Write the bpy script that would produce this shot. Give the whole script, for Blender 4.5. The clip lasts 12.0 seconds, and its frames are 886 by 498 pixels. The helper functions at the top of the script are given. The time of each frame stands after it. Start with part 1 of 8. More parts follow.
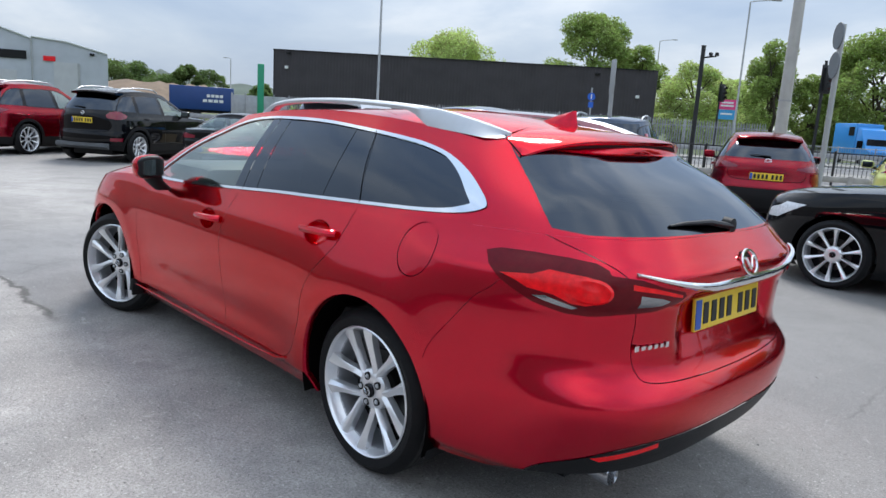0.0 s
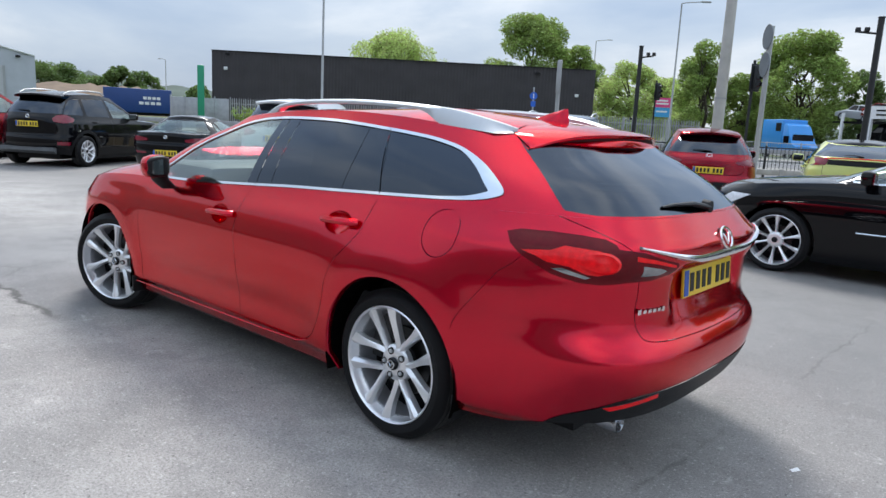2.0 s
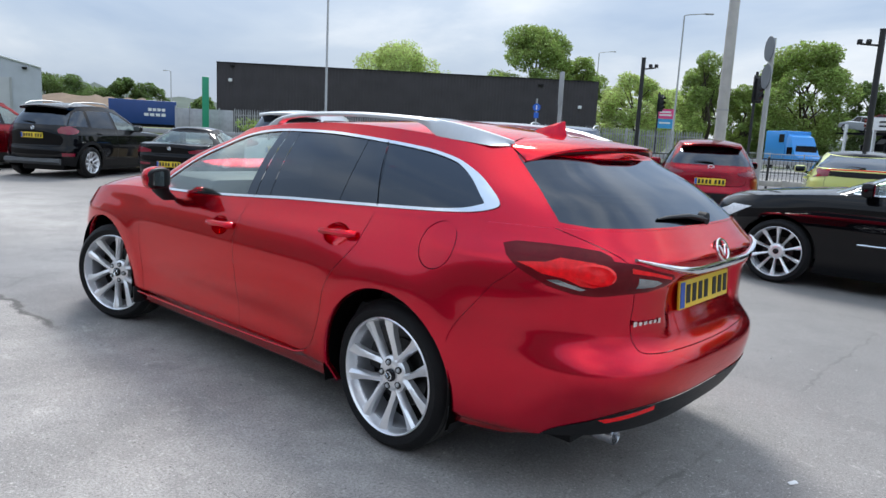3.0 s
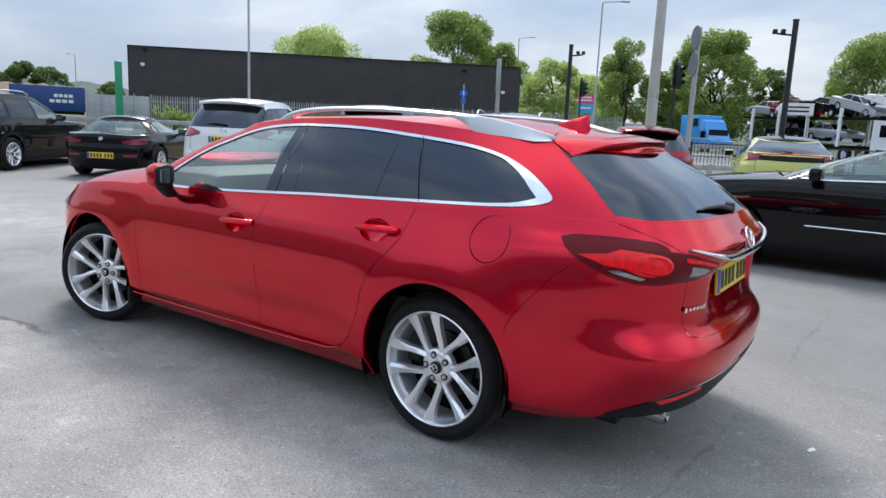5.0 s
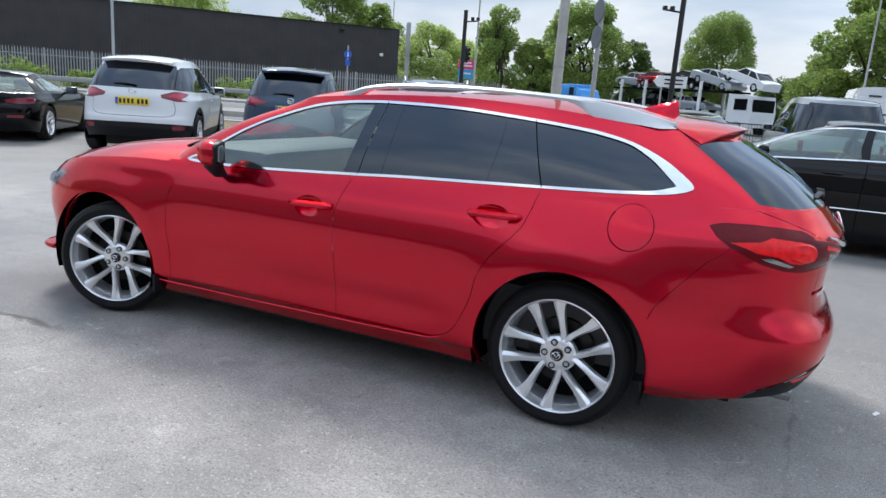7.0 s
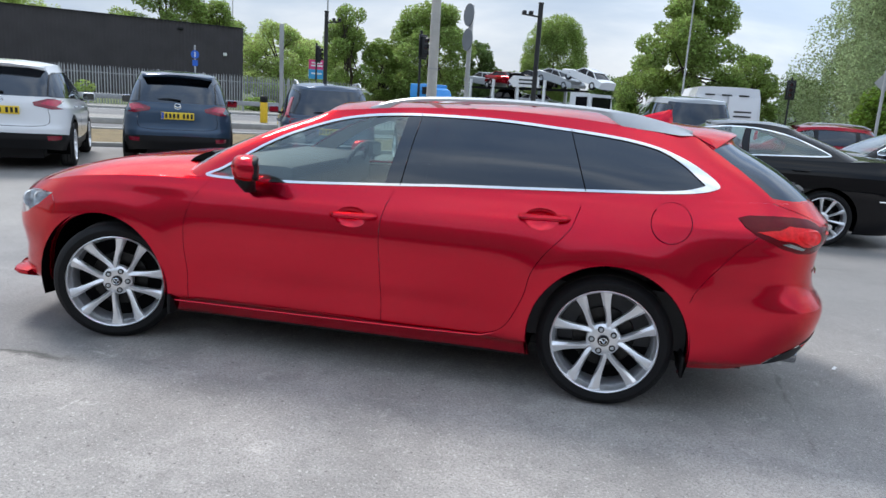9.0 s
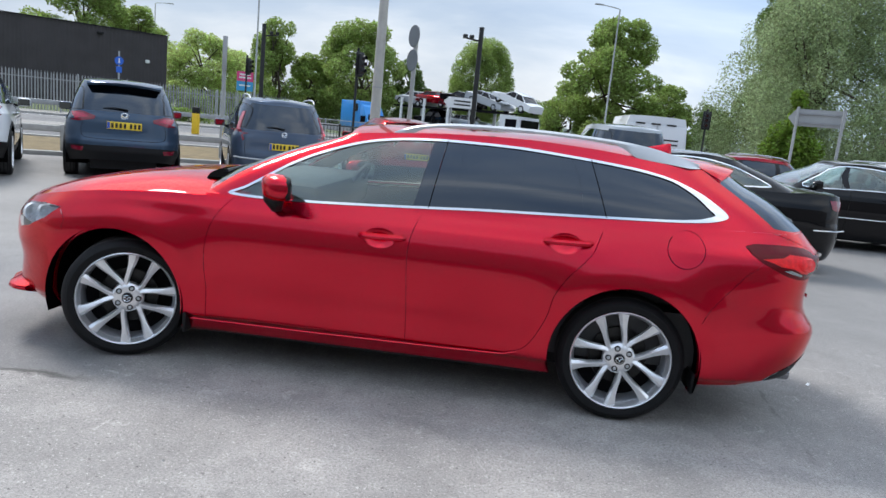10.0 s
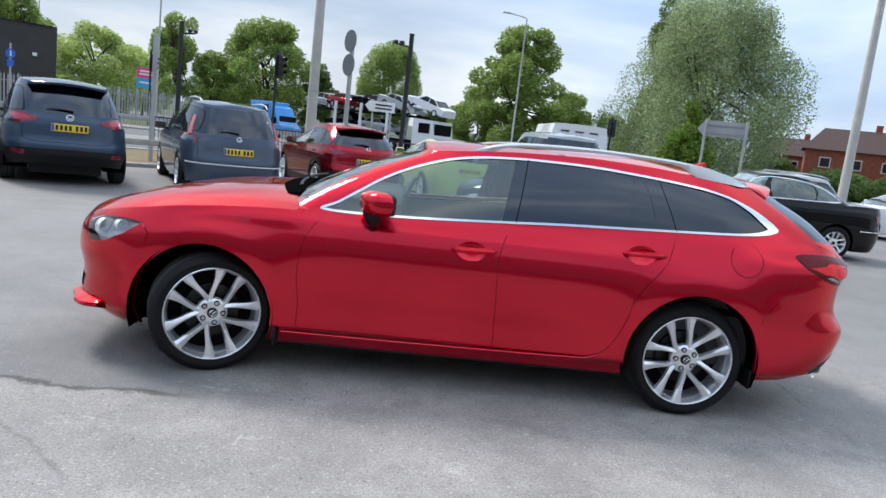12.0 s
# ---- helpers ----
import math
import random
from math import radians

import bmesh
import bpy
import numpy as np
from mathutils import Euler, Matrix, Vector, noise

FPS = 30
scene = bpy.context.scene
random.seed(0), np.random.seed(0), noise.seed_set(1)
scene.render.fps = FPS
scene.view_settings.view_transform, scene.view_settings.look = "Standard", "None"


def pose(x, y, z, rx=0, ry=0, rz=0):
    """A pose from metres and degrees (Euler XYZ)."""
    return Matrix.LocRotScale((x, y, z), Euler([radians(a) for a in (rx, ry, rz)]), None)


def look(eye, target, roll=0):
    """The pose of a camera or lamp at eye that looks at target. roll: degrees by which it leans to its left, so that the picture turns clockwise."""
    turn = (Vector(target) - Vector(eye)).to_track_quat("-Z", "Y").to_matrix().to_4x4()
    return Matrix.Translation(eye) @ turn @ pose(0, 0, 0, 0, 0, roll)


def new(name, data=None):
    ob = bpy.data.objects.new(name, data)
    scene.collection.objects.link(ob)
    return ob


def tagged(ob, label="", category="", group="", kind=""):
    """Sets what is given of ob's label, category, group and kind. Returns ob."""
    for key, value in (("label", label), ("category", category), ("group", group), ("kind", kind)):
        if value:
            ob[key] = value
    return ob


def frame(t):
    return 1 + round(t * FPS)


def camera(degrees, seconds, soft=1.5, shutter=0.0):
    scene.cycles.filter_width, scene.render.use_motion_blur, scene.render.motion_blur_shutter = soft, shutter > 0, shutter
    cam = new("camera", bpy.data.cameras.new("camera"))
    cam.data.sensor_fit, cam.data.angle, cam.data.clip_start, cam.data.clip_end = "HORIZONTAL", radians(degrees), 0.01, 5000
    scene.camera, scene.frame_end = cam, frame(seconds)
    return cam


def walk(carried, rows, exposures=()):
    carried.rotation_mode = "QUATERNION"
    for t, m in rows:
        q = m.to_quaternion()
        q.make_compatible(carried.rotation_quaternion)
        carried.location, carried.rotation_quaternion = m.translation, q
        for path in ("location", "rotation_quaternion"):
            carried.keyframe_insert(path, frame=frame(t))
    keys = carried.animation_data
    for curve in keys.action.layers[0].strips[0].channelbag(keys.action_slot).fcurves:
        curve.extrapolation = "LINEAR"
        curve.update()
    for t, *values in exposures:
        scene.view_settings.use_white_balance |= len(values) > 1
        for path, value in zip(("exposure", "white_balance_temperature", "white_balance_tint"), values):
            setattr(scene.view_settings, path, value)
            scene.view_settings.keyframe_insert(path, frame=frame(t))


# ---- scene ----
cam = camera(64.8, 12.0)
PATH = [
    (0, (2.087, -2.514, 1.429), (0.68, -1.142, 1.063), 3.5),
    (0.5, (1.98, -2.687, 1.427), (0.636, -1.245, 1.091), 2.9),
    (1, (1.945, -2.822, 1.394), (0.658, -1.335, 1.029), 2.6),
    (1.5, (2.019, -2.897, 1.398), (0.737, -1.407, 1.03), 3.0),
    (2, (2.094, -2.951, 1.404), (0.802, -1.467, 1.047), 2.9),
    (2.5, (2.111, -2.954, 1.401), (0.815, -1.468, 1.064), 2.9),
    (3, (2.123, -2.942, 1.411), (0.818, -1.461, 1.084), 2.9),
    (3.2, (2.117, -2.943, 1.419), (0.812, -1.462, 1.095), 3.0),
    (4.8, (1.807, -3.292, 1.439), (0.642, -1.7, 1.11), 2.4),
    (5, (1.736, -3.319, 1.433), (0.61, -1.705, 1.076), 2.6),
    (5.5, (1.466, -3.356, 1.436), (0.395, -1.722, 1.011), 2.8),
    (6, (1.232, -3.43, 1.448), (0.22, -1.759, 1.018), 3.2),
    (6.5, (0.974, -3.641, 1.45), (0.041, -1.923, 1.027), 3.7),
    (6.7, (0.87, -3.714, 1.453), (-0.003, -1.968, 1.019), 3.8),
    (8.3, (0.071, -4.12, 1.461), (-0.463, -2.234, 1.064), 4.3),
    (8.5, (0.018, -4.203, 1.485), (-0.483, -2.31, 1.079), 3.5),
    (9, (-0.158, -4.296, 1.46), (-0.543, -2.377, 1.049), 3.6),
    (9.5, (-0.422, -4.358, 1.482), (-0.674, -2.416, 1.071), 3.8),
    (10, (-0.68, -4.502, 1.464), (-0.851, -2.539, 1.119), 5.7),
    (10.5, (-0.968, -4.647, 1.474), (-1.042, -2.676, 1.14), 6.2),
    (11, (-1.227, -4.658, 1.446), (-1.258, -2.684, 1.125), 5.7),
    (11.5, (-1.46, -4.67, 1.46), (-1.454, -2.701, 1.108), 6.0),
    (12, (-1.714, -4.744, 1.45), (-1.604, -2.771, 1.141), 6.6),
]
walk(cam, [(t, look(eye, target, roll)) for t, eye, target, roll in PATH])


# world, sun
SUN_EL, SUN_AZ = 48.0, 138.0      # elevation, and azimuth counted from +x towards +y
world = bpy.data.worlds.new("sky")
scene.world = world
world.use_nodes = True
wn, wl = world.node_tree.nodes, world.node_tree.links
wn.clear()
w_out = wn.new("ShaderNodeOutputWorld")
w_bg = wn.new("ShaderNodeBackground")
w_sky = wn.new("ShaderNodeTexSky")
w_sky.sky_type, w_sky.sun_disc = "NISHITA", False
w_sky.sun_elevation, w_sky.sun_rotation = radians(SUN_EL), radians(90 - SUN_AZ)
w_sky.dust_density = 2.0
w_co = wn.new("ShaderNodeTexCoord")
w_map = wn.new("ShaderNodeMapping")
w_map.inputs["Scale"].default_value = (1.0, 1.0, 2.6)
w_map.inputs["Location"].default_value = (0.35, 1.7, 0.25)
w_noise = wn.new("ShaderNodeTexNoise")
w_noise.inputs["Scale"].default_value = 1.9
w_noise.inputs["Detail"].default_value = 8.0
w_noise.inputs["Roughness"].default_value = 0.52
w_noise.inputs["Distortion"].default_value = 0.35
w_ramp = wn.new("ShaderNodeValToRGB")
w_ramp.color_ramp.elements[0].position, w_ramp.color_ramp.elements[1].position = 0.34, 0.64
w_ramp.color_ramp.elements[0].color = (4.5, 6.0, 8.4, 1)
w_ramp.color_ramp.elements[1].color = (10.6, 11.3, 12.2, 1)
w_e = w_ramp.color_ramp.elements.new(0.5)
w_e.color = (6.7, 8.0, 9.8, 1)
w_mix = wn.new("ShaderNodeMix")
w_mix.data_type = "RGBA"
w_mix.inputs["Factor"].default_value = 0.86
wl.new(w_co.outputs["Generated"], w_map.inputs["Vector"])
wl.new(w_map.outputs["Vector"], w_noise.inputs["Vector"])
wl.new(w_noise.outputs["Fac"], w_ramp.inputs["Fac"])
wl.new(w_sky.outputs["Color"], w_mix.inputs["A"])
wl.new(w_ramp.outputs["Color"], w_mix.inputs["B"])
# an overcast sky is about three times brighter overhead than at the horizon
w_sep = wn.new("ShaderNodeSeparateXYZ")
w_rise = wn.new("ShaderNodeMapRange")
w_rise.inputs["To Min"].default_value, w_rise.inputs["To Max"].default_value = 0.86, 2.0
w_mul = wn.new("ShaderNodeVectorMath")
w_mul.operation = "SCALE"
wl.new(w_co.outputs["Generated"], w_sep.inputs["Vector"])
wl.new(w_sep.outputs["Z"], w_rise.inputs["Value"])
wl.new(w_mix.outputs["Result"], w_mul.inputs[0])
# thinner, brighter cloud towards the east
w_dot = wn.new("ShaderNodeVectorMath")
w_dot.operation = "DOT_PRODUCT"
w_dot.inputs[1].default_value = (math.cos(radians(52)) * 0.95, math.sin(radians(52)) * 0.95, 0.31)
w_thin = wn.new("ShaderNodeMapRange")
w_thin.interpolation_type = "SMOOTHSTEP"
w_thin.inputs["From Min"].default_value, w_thin.inputs["From Max"].default_value = 0.72, 1.0
w_thin.inputs["To Min"].default_value, w_thin.inputs["To Max"].default_value = 1.0, 1.36
w_both = wn.new("ShaderNodeMath")
w_both.operation = "MULTIPLY"
wl.new(w_co.outputs["Generated"], w_dot.inputs[0])
wl.new(w_dot.outputs["Value"], w_thin.inputs["Value"])
wl.new(w_rise.outputs["Result"], w_both.inputs[0])
wl.new(w_thin.outputs["Result"], w_both.inputs[1])
wl.new(w_both.outputs[0], w_mul.inputs["Scale"])
wl.new(w_mul.outputs["Vector"], w_bg.inputs["Color"])
w_bg.inputs["Strength"].default_value = 0.085
wl.new(w_bg.outputs["Background"], w_out.inputs["Surface"])

sun_data = bpy.data.lights.new("sun", "SUN")
sun_data.energy, sun_data.angle, sun_data.color = 3.1, radians(18), (1.0, 0.985, 0.97)
sun = new("sun", sun_data)
sun.matrix_world = look((60 * math.cos(radians(SUN_AZ)), 60 * math.sin(radians(SUN_AZ)), 60 * math.tan(radians(SUN_EL))), (0, 0, 0))
scene.view_settings.exposure = 0.08

# materials
def nodes_of(name):
    m = bpy.data.materials.new(name)
    m.use_nodes = True
    n = m.node_tree.nodes
    return m, n, m.node_tree.links, n["Principled BSDF"]


def plain(name, color, rough=0.5, metal=0.0, vary=0.12, scale=6.0, bump=0.0, bump_scale=60.0, coat=0.0, coat_rough=0.03, random_hue=0.0, spec=0.5):
    """A surface with colour variation at two scales and a fine relief."""
    m, n, l, b = nodes_of(name)
    co = n.new("ShaderNodeTexCoord")
    big = n.new("ShaderNodeTexNoise")
    big.inputs["Scale"].default_value, big.inputs["Detail"].default_value = scale, 4.0
    fine = n.new("ShaderNodeTexNoise")
    fine.inputs["Scale"].default_value, fine.inputs["Detail"].default_value = bump_scale, 5.0
    for t in (big, fine):
        l.new(co.outputs["Object"], t.inputs["Vector"])
    mixv = n.new("ShaderNodeMath")
    mixv.operation = "MULTIPLY_ADD"
    mixv.inputs[1].default_value = 0.45
    l.new(fine.outputs["Fac"], mixv.inputs[0])
    l.new(big.outputs["Fac"], mixv.inputs[2])
    ramp = n.new("ShaderNodeMapRange")
    ramp.inputs["From Min"].default_value, ramp.inputs["From Max"].default_value = 0.4, 1.05
    ramp.inputs["To Min"].default_value, ramp.inputs["To Max"].default_value = 1 - vary, 1 + vary
    l.new(mixv.outputs[0], ramp.inputs["Value"])
    hsv = n.new("ShaderNodeHueSaturation")
    hsv.inputs["Color"].default_value = (*color, 1)
    l.new(ramp.outputs["Result"], hsv.inputs["Value"])
    if random_hue:
        info = n.new("ShaderNodeObjectInfo")
        mr = n.new("ShaderNodeMapRange")
        mr.inputs["To Min"].default_value, mr.inputs["To Max"].default_value = 1 - random_hue, 1 + random_hue
        l.new(info.outputs["Random"], mr.inputs["Value"])
        mul = n.new("ShaderNodeMath")
        mul.operation = "MULTIPLY"
        l.new(mr.outputs["Result"], mul.inputs[0])
        l.new(ramp.outputs["Result"], mul.inputs[1])
        l.new(mul.outputs[0], hsv.inputs["Value"])
    l.new(hsv.outputs["Color"], b.inputs["Base Color"])
    b.inputs["Roughness"].default_value, b.inputs["Metallic"].default_value = rough, metal
    b.inputs["Specular IOR Level"].default_value = spec
    b.inputs["Coat Weight"].default_value, b.inputs["Coat Roughness"].default_value = coat, coat_rough
    if bump:
        bp = n.new("ShaderNodeBump")
        bp.inputs["Strength"].default_value, bp.inputs["Distance"].default_value = bump, 0.01
        l.new(fine.outputs["Fac"], bp.inputs["Height"])
        l.new(bp.outputs["Normal"], b.inputs["Normal"])
    return m


def car_paint(name, color, metal=0.35, rough=0.32, flake=0.06, coat=1.0):
    m, n, l, b = nodes_of(name)
    co = n.new("ShaderNodeTexCoord")
    fl = n.new("ShaderNodeTexNoise")
    fl.inputs["Scale"].default_value, fl.inputs["Detail"].default_value = 900.0, 2.0
    dust = n.new("ShaderNodeTexNoise")
    dust.inputs["Scale"].default_value, dust.inputs["Detail"].default_value = 3.0, 6.0
    for t in (fl, dust):
        l.new(co.outputs["Object"], t.inputs["Vector"])
    hsv = n.new("ShaderNodeHueSaturation")
    hsv.inputs["Color"].default_value = (*color, 1)
    mr = n.new("ShaderNodeMapRange")
    mr.inputs["To Min"].default_value, mr.inputs["To Max"].default_value = 1 - 3 * flake, 1 + 3 * flake
    l.new(fl.outputs["Fac"], mr.inputs["Value"])
    l.new(mr.outputs["Result"], hsv.inputs["Value"])
    l.new(hsv.outputs["Color"], b.inputs["Base Color"])
    b.inputs["Metallic"].default_value, b.inputs["Roughness"].default_value = metal, rough
    b.inputs["Specular IOR Level"].default_value = 0.05
    b.inputs["Specular Tint"].default_value = (*[min(1.0, 1.6 * v + 0.02) for v in color], 1)
    b.inputs["Coat Weight"].default_value, b.inputs["Coat IOR"].default_value = coat, 1.40
    cr = n.new("ShaderNodeMapRange")
    cr.inputs["From Min"].default_value, cr.inputs["From Max"].default_value = 0.35, 0.75
    cr.inputs["To Min"].default_value, cr.inputs["To Max"].default_value = 0.015, 0.06
    l.new(dust.outputs["Fac"], cr.inputs["Value"])
    l.new(cr.outputs["Result"], b.inputs["Coat Roughness"])
    return m


def glass(name, tint, gloss=1.0, rise=3.7, sheen=(0.95, 0.98, 1.0)):
    """Thin pane: tinted see-through mixed with a mirror by Fresnel."""
    m = bpy.data.materials.new(name)
    m.use_nodes = True
    n, l = m.node_tree.nodes, m.node_tree.links
    n.clear()
    out = n.new("ShaderNodeOutputMaterial")
    tr = n.new("ShaderNodeBsdfTransparent")
    tr.inputs["Color"].default_value = (*tint, 1)
    gl = n.new("ShaderNodeBsdfGlossy")
    gl.inputs["Roughness"].default_value = 0.015
    gl.inputs["Color"].default_value = (*sheen, 1)
    lw = n.new("ShaderNodeLayerWeight")
    lw.inputs["Blend"].default_value = 0.5
    p5 = n.new("ShaderNodeMath")
    p5.operation = "POWER"
    p5.inputs[1].default_value = rise
    l.new(lw.outputs["Facing"], p5.inputs[0])
    ma = n.new("ShaderNodeMath")
    ma.operation = "MULTIPLY_ADD"
    ma.inputs[1].default_value, ma.inputs[2].default_value = 0.92, 0.06 * gloss
    l.new(p5.outputs[0], ma.inputs[0])
    mx = n.new("ShaderNodeMixShader")
    l.new(ma.outputs[0], mx.inputs["Fac"])
    l.new(tr.outputs["BSDF"], mx.inputs[1])
    l.new(gl.outputs["BSDF"], mx.inputs[2])
    l.new(mx.outputs["Shader"], out.inputs["Surface"])
    return m


def ground_material(name, base, patch, fleck, stain=0.5, rough=0.85, seal=0.0, crack=0.0):
    """Asphalt or worn concrete: stones, mottling, damp stains and pale dust."""
    m, n, l, b = nodes_of(name)
    co = n.new("ShaderNodeTexCoord")

    def tex(scale, detail, rough_=0.55, distort=0.0):
        t = n.new("ShaderNodeTexNoise")
        t.inputs["Scale"].default_value, t.inputs["Detail"].default_value = scale, detail
        t.inputs["Roughness"].default_value, t.inputs["Distortion"].default_value = rough_, distort
        l.new(co.outputs["Object"], t.inputs["Vector"])
        return t

    def ramp(src, a, c, lo, hi):
        r = n.new("ShaderNodeMapRange")
        r.inputs["From Min"].default_value, r.inputs["From Max"].default_value = a, c
        r.inputs["To Min"].default_value, r.inputs["To Max"].default_value = lo, hi
        l.new(src.outputs["Fac"], r.inputs["Value"])
        return r

    def mix(fac, a, c, mode="MIX"):
        x = n.new("ShaderNodeMix")
        x.data_type, x.blend_type = "RGBA", mode
        l.new(fac.outputs["Result"], x.inputs["Factor"])
        for s, v in (("A", a), ("B", c)):
            if isinstance(v, tuple):
                x.inputs[s].default_value = (*v, 1)
            else:
                l.new(v.outputs["Result"], x.inputs[s])
        return x

    wide, mid, fine, grit = tex(0.22, 6, 0.6, 0.6), tex(1.3, 7, 0.62, 0.3), tex(85, 3, 0.75), tex(240, 2, 0.6)
    c1 = mix(ramp(wide, 0.38, 0.64, 0, 1), base, patch)
    dark = tuple(v * 0.62 for v in base)
    c2 = mix(ramp(mid, 0.44, 0.66, 0, stain), c1, dark)
    pale = tuple(min(1, v * 1.55) for v in patch)
    c3 = mix(ramp(tex(0.9, 8, 0.7, 0.8), 0.6, 0.8, 0, 0.55), c2, pale)
    c3 = mix(ramp(tex(3.1, 7, 0.68, 0.9), 0.46, 0.70, 0, 0.55), c3, tuple(v * 0.70 for v in base))
    c3 = mix(ramp(tex(8.5, 6, 0.72, 0.5), 0.48, 0.70, 0, 0.40), c3, tuple(v * 0.66 for v in base))
    c3 = mix(ramp(tex(5.2, 6, 0.75, 1.2), 0.60, 0.76, 0, 0.7), c3, pale)
    c3 = mix(ramp(tex(23.0, 4, 0.7), 0.60, 0.76, 0, 0.5), c3, pale)
    c4 = mix(ramp(fine, 0.46, 0.62, 0, 0.62), c3, tuple(v * 0.45 for v in base))
    c4 = mix(ramp(tex(46, 2, 0.5, 0.3), 0.66, 0.72, 0, 0.75), c4, tuple(v * 0.22 for v in base))
    c5 = mix(ramp(grit, 0.58, 0.72, 0, 0.60), c4, fleck)
    c5 = mix(ramp(tex(62, 2, 0.6, 0.2), 0.62, 0.70, 0, 0.55), c5, fleck)
    if seal:
        # a newer, darker lay of asphalt behind the red car, with a ragged edge
        sx = n.new("ShaderNodeSeparateXYZ")
        l.new(co.outputs["Object"], sx.inputs["Vector"])
        along = n.new("ShaderNodeMath")
        along.operation = "MULTIPLY_ADD"
        along.inputs[1].default_value = 3.5
        l.new(wide.outputs["Fac"], along.inputs[0])
        l.new(sx.outputs["X"], along.inputs[2])
        r = n.new("ShaderNodeMapRange")
        r.interpolation_type = "SMOOTHSTEP"
        r.inputs["From Min"].default_value, r.inputs["From Max"].default_value = 1.2, 3.2
        r.inputs["To Min"].default_value, r.inputs["To Max"].default_value = 0.0, 0.12 * seal
        l.new(along.outputs[0], r.inputs["Value"])
        c5 = mix(r, c5, (0.15, 0.152, 0.158), "MIX")
        # damp, smoother patch before the red car's nose, with a broken edge
        edge = n.new("ShaderNodeMath")
        edge.operation = "MULTIPLY_ADD"
        edge.inputs[1].default_value = 0.42
        l.new(tex(1.9, 7, 0.7, 0.4).outputs["Fac"], edge.inputs[0])
        l.new(sx.outputs["Y"], edge.inputs[2])

        def span(src, a, b2):
            q = n.new("ShaderNodeMapRange")
            q.interpolation_type = "SMOOTHSTEP"
            q.inputs["From Min"].default_value, q.inputs["From Max"].default_value = a, b2
            l.new(src, q.inputs["Value"])
            return q.outputs["Result"]

        def times(a, b2):
            q = n.new("ShaderNodeMath")
            q.operation = "MULTIPLY"
            l.new(a, q.inputs[0])
            l.new(b2, q.inputs[1])
            return q.outputs[0]
        far = span(edge.outputs[0], 0.2, 2.6)
        zone = times(times(span(sx.outputs["X"], -2.62, -2.95), span(sx.outputs["X"], -7.5, -5.0)), span(edge.outputs[0], 2.4, 0.6))
        damp = times(zone, span(edge.outputs[0], -1.06, -0.98))
        line = times(times(zone, span(edge.outputs[0], -1.10, -1.05)), span(edge.outputs[0], -0.99, -1.04))
        for fac, colour, k in ((far, (0.17, 0.165, 0.16), 0.68), (damp, (0.13, 0.132, 0.14), 0.55), (line, (0.05, 0.048, 0.046), 0.8)):
            x = n.new("ShaderNodeMix")
            x.data_type = "RGBA"
            kk = n.new("ShaderNodeMath")
            kk.operation = "MULTIPLY"
            kk.inputs[1].default_value = k
            l.new(fac, kk.inputs[0])
            l.new(kk.outputs[0], x.inputs["Factor"])
            l.new(c5.outputs["Result"], x.inputs["A"])
            x.inputs["B"].default_value = (*colour, 1)
            c5 = x
        vo = n.new("ShaderNodeTexVoronoi")
        vo.feature = "DISTANCE_TO_EDGE"
        vo.inputs["Scale"].default_value = 0.23
        wob = n.new("ShaderNodeMix")
        wob.data_type = "VECTOR"
        wob.inputs["Factor"].default_value = 0.16
        warp = tex(2.2, 6, 0.65)
        l.new(co.outputs["Object"], wob.inputs["A"])
        l.new(warp.outputs["Color"], wob.inputs["B"])
        l.new(wob.outputs["Result"], vo.inputs["Vector"])
        cr = n.new("ShaderNodeMapRange")
        cr.inputs["From Min"].default_value, cr.inputs["From Max"].default_value = 0.0, 0.0028
        cr.inputs["To Min"].default_value, cr.inputs["To Max"].default_value = crack, 0.0
        l.new(vo.outputs["Distance"], cr.inputs["Value"])
        gate = ramp(mid, 0.46, 0.6, 0.0, 1.0)
        both = n.new("ShaderNodeMath")
        both.operation = "MULTIPLY"
        l.new(cr.outputs["Result"], both.inputs[0])
        l.new(gate.outputs["Result"], both.inputs[1])
        x = n.new("ShaderNodeMix")
        x.data_type = "RGBA"
        l.new(both.outputs[0], x.inputs["Factor"])
        l.new(c5.outputs["Result"], x.inputs["A"])
        x.inputs["B"].default_value = (0.06, 0.056, 0.052, 1)
        c5 = x
    l.new(c5.outputs["Result"], b.inputs["Base Color"])
    rr = ramp(wide, 0.3, 0.7, rough, rough - 0.2)
    l.new(rr.outputs["Result"], b.inputs["Roughness"])
    b.inputs["Specular IOR Level"].default_value = 0.35
    bp = n.new("ShaderNodeBump")
    bp.inputs["Strength"].default_value, bp.inputs["Distance"].default_value = 0.55, 0.006
    add = n.new("ShaderNodeMath")
    l.new(fine.outputs["Fac"], add.inputs[0])
    l.new(grit.outputs["Fac"], add.inputs[1])
    l.new(add.outputs[0], bp.inputs["Height"])
    l.new(bp.outputs["Normal"], b.inputs["Normal"])
    return m


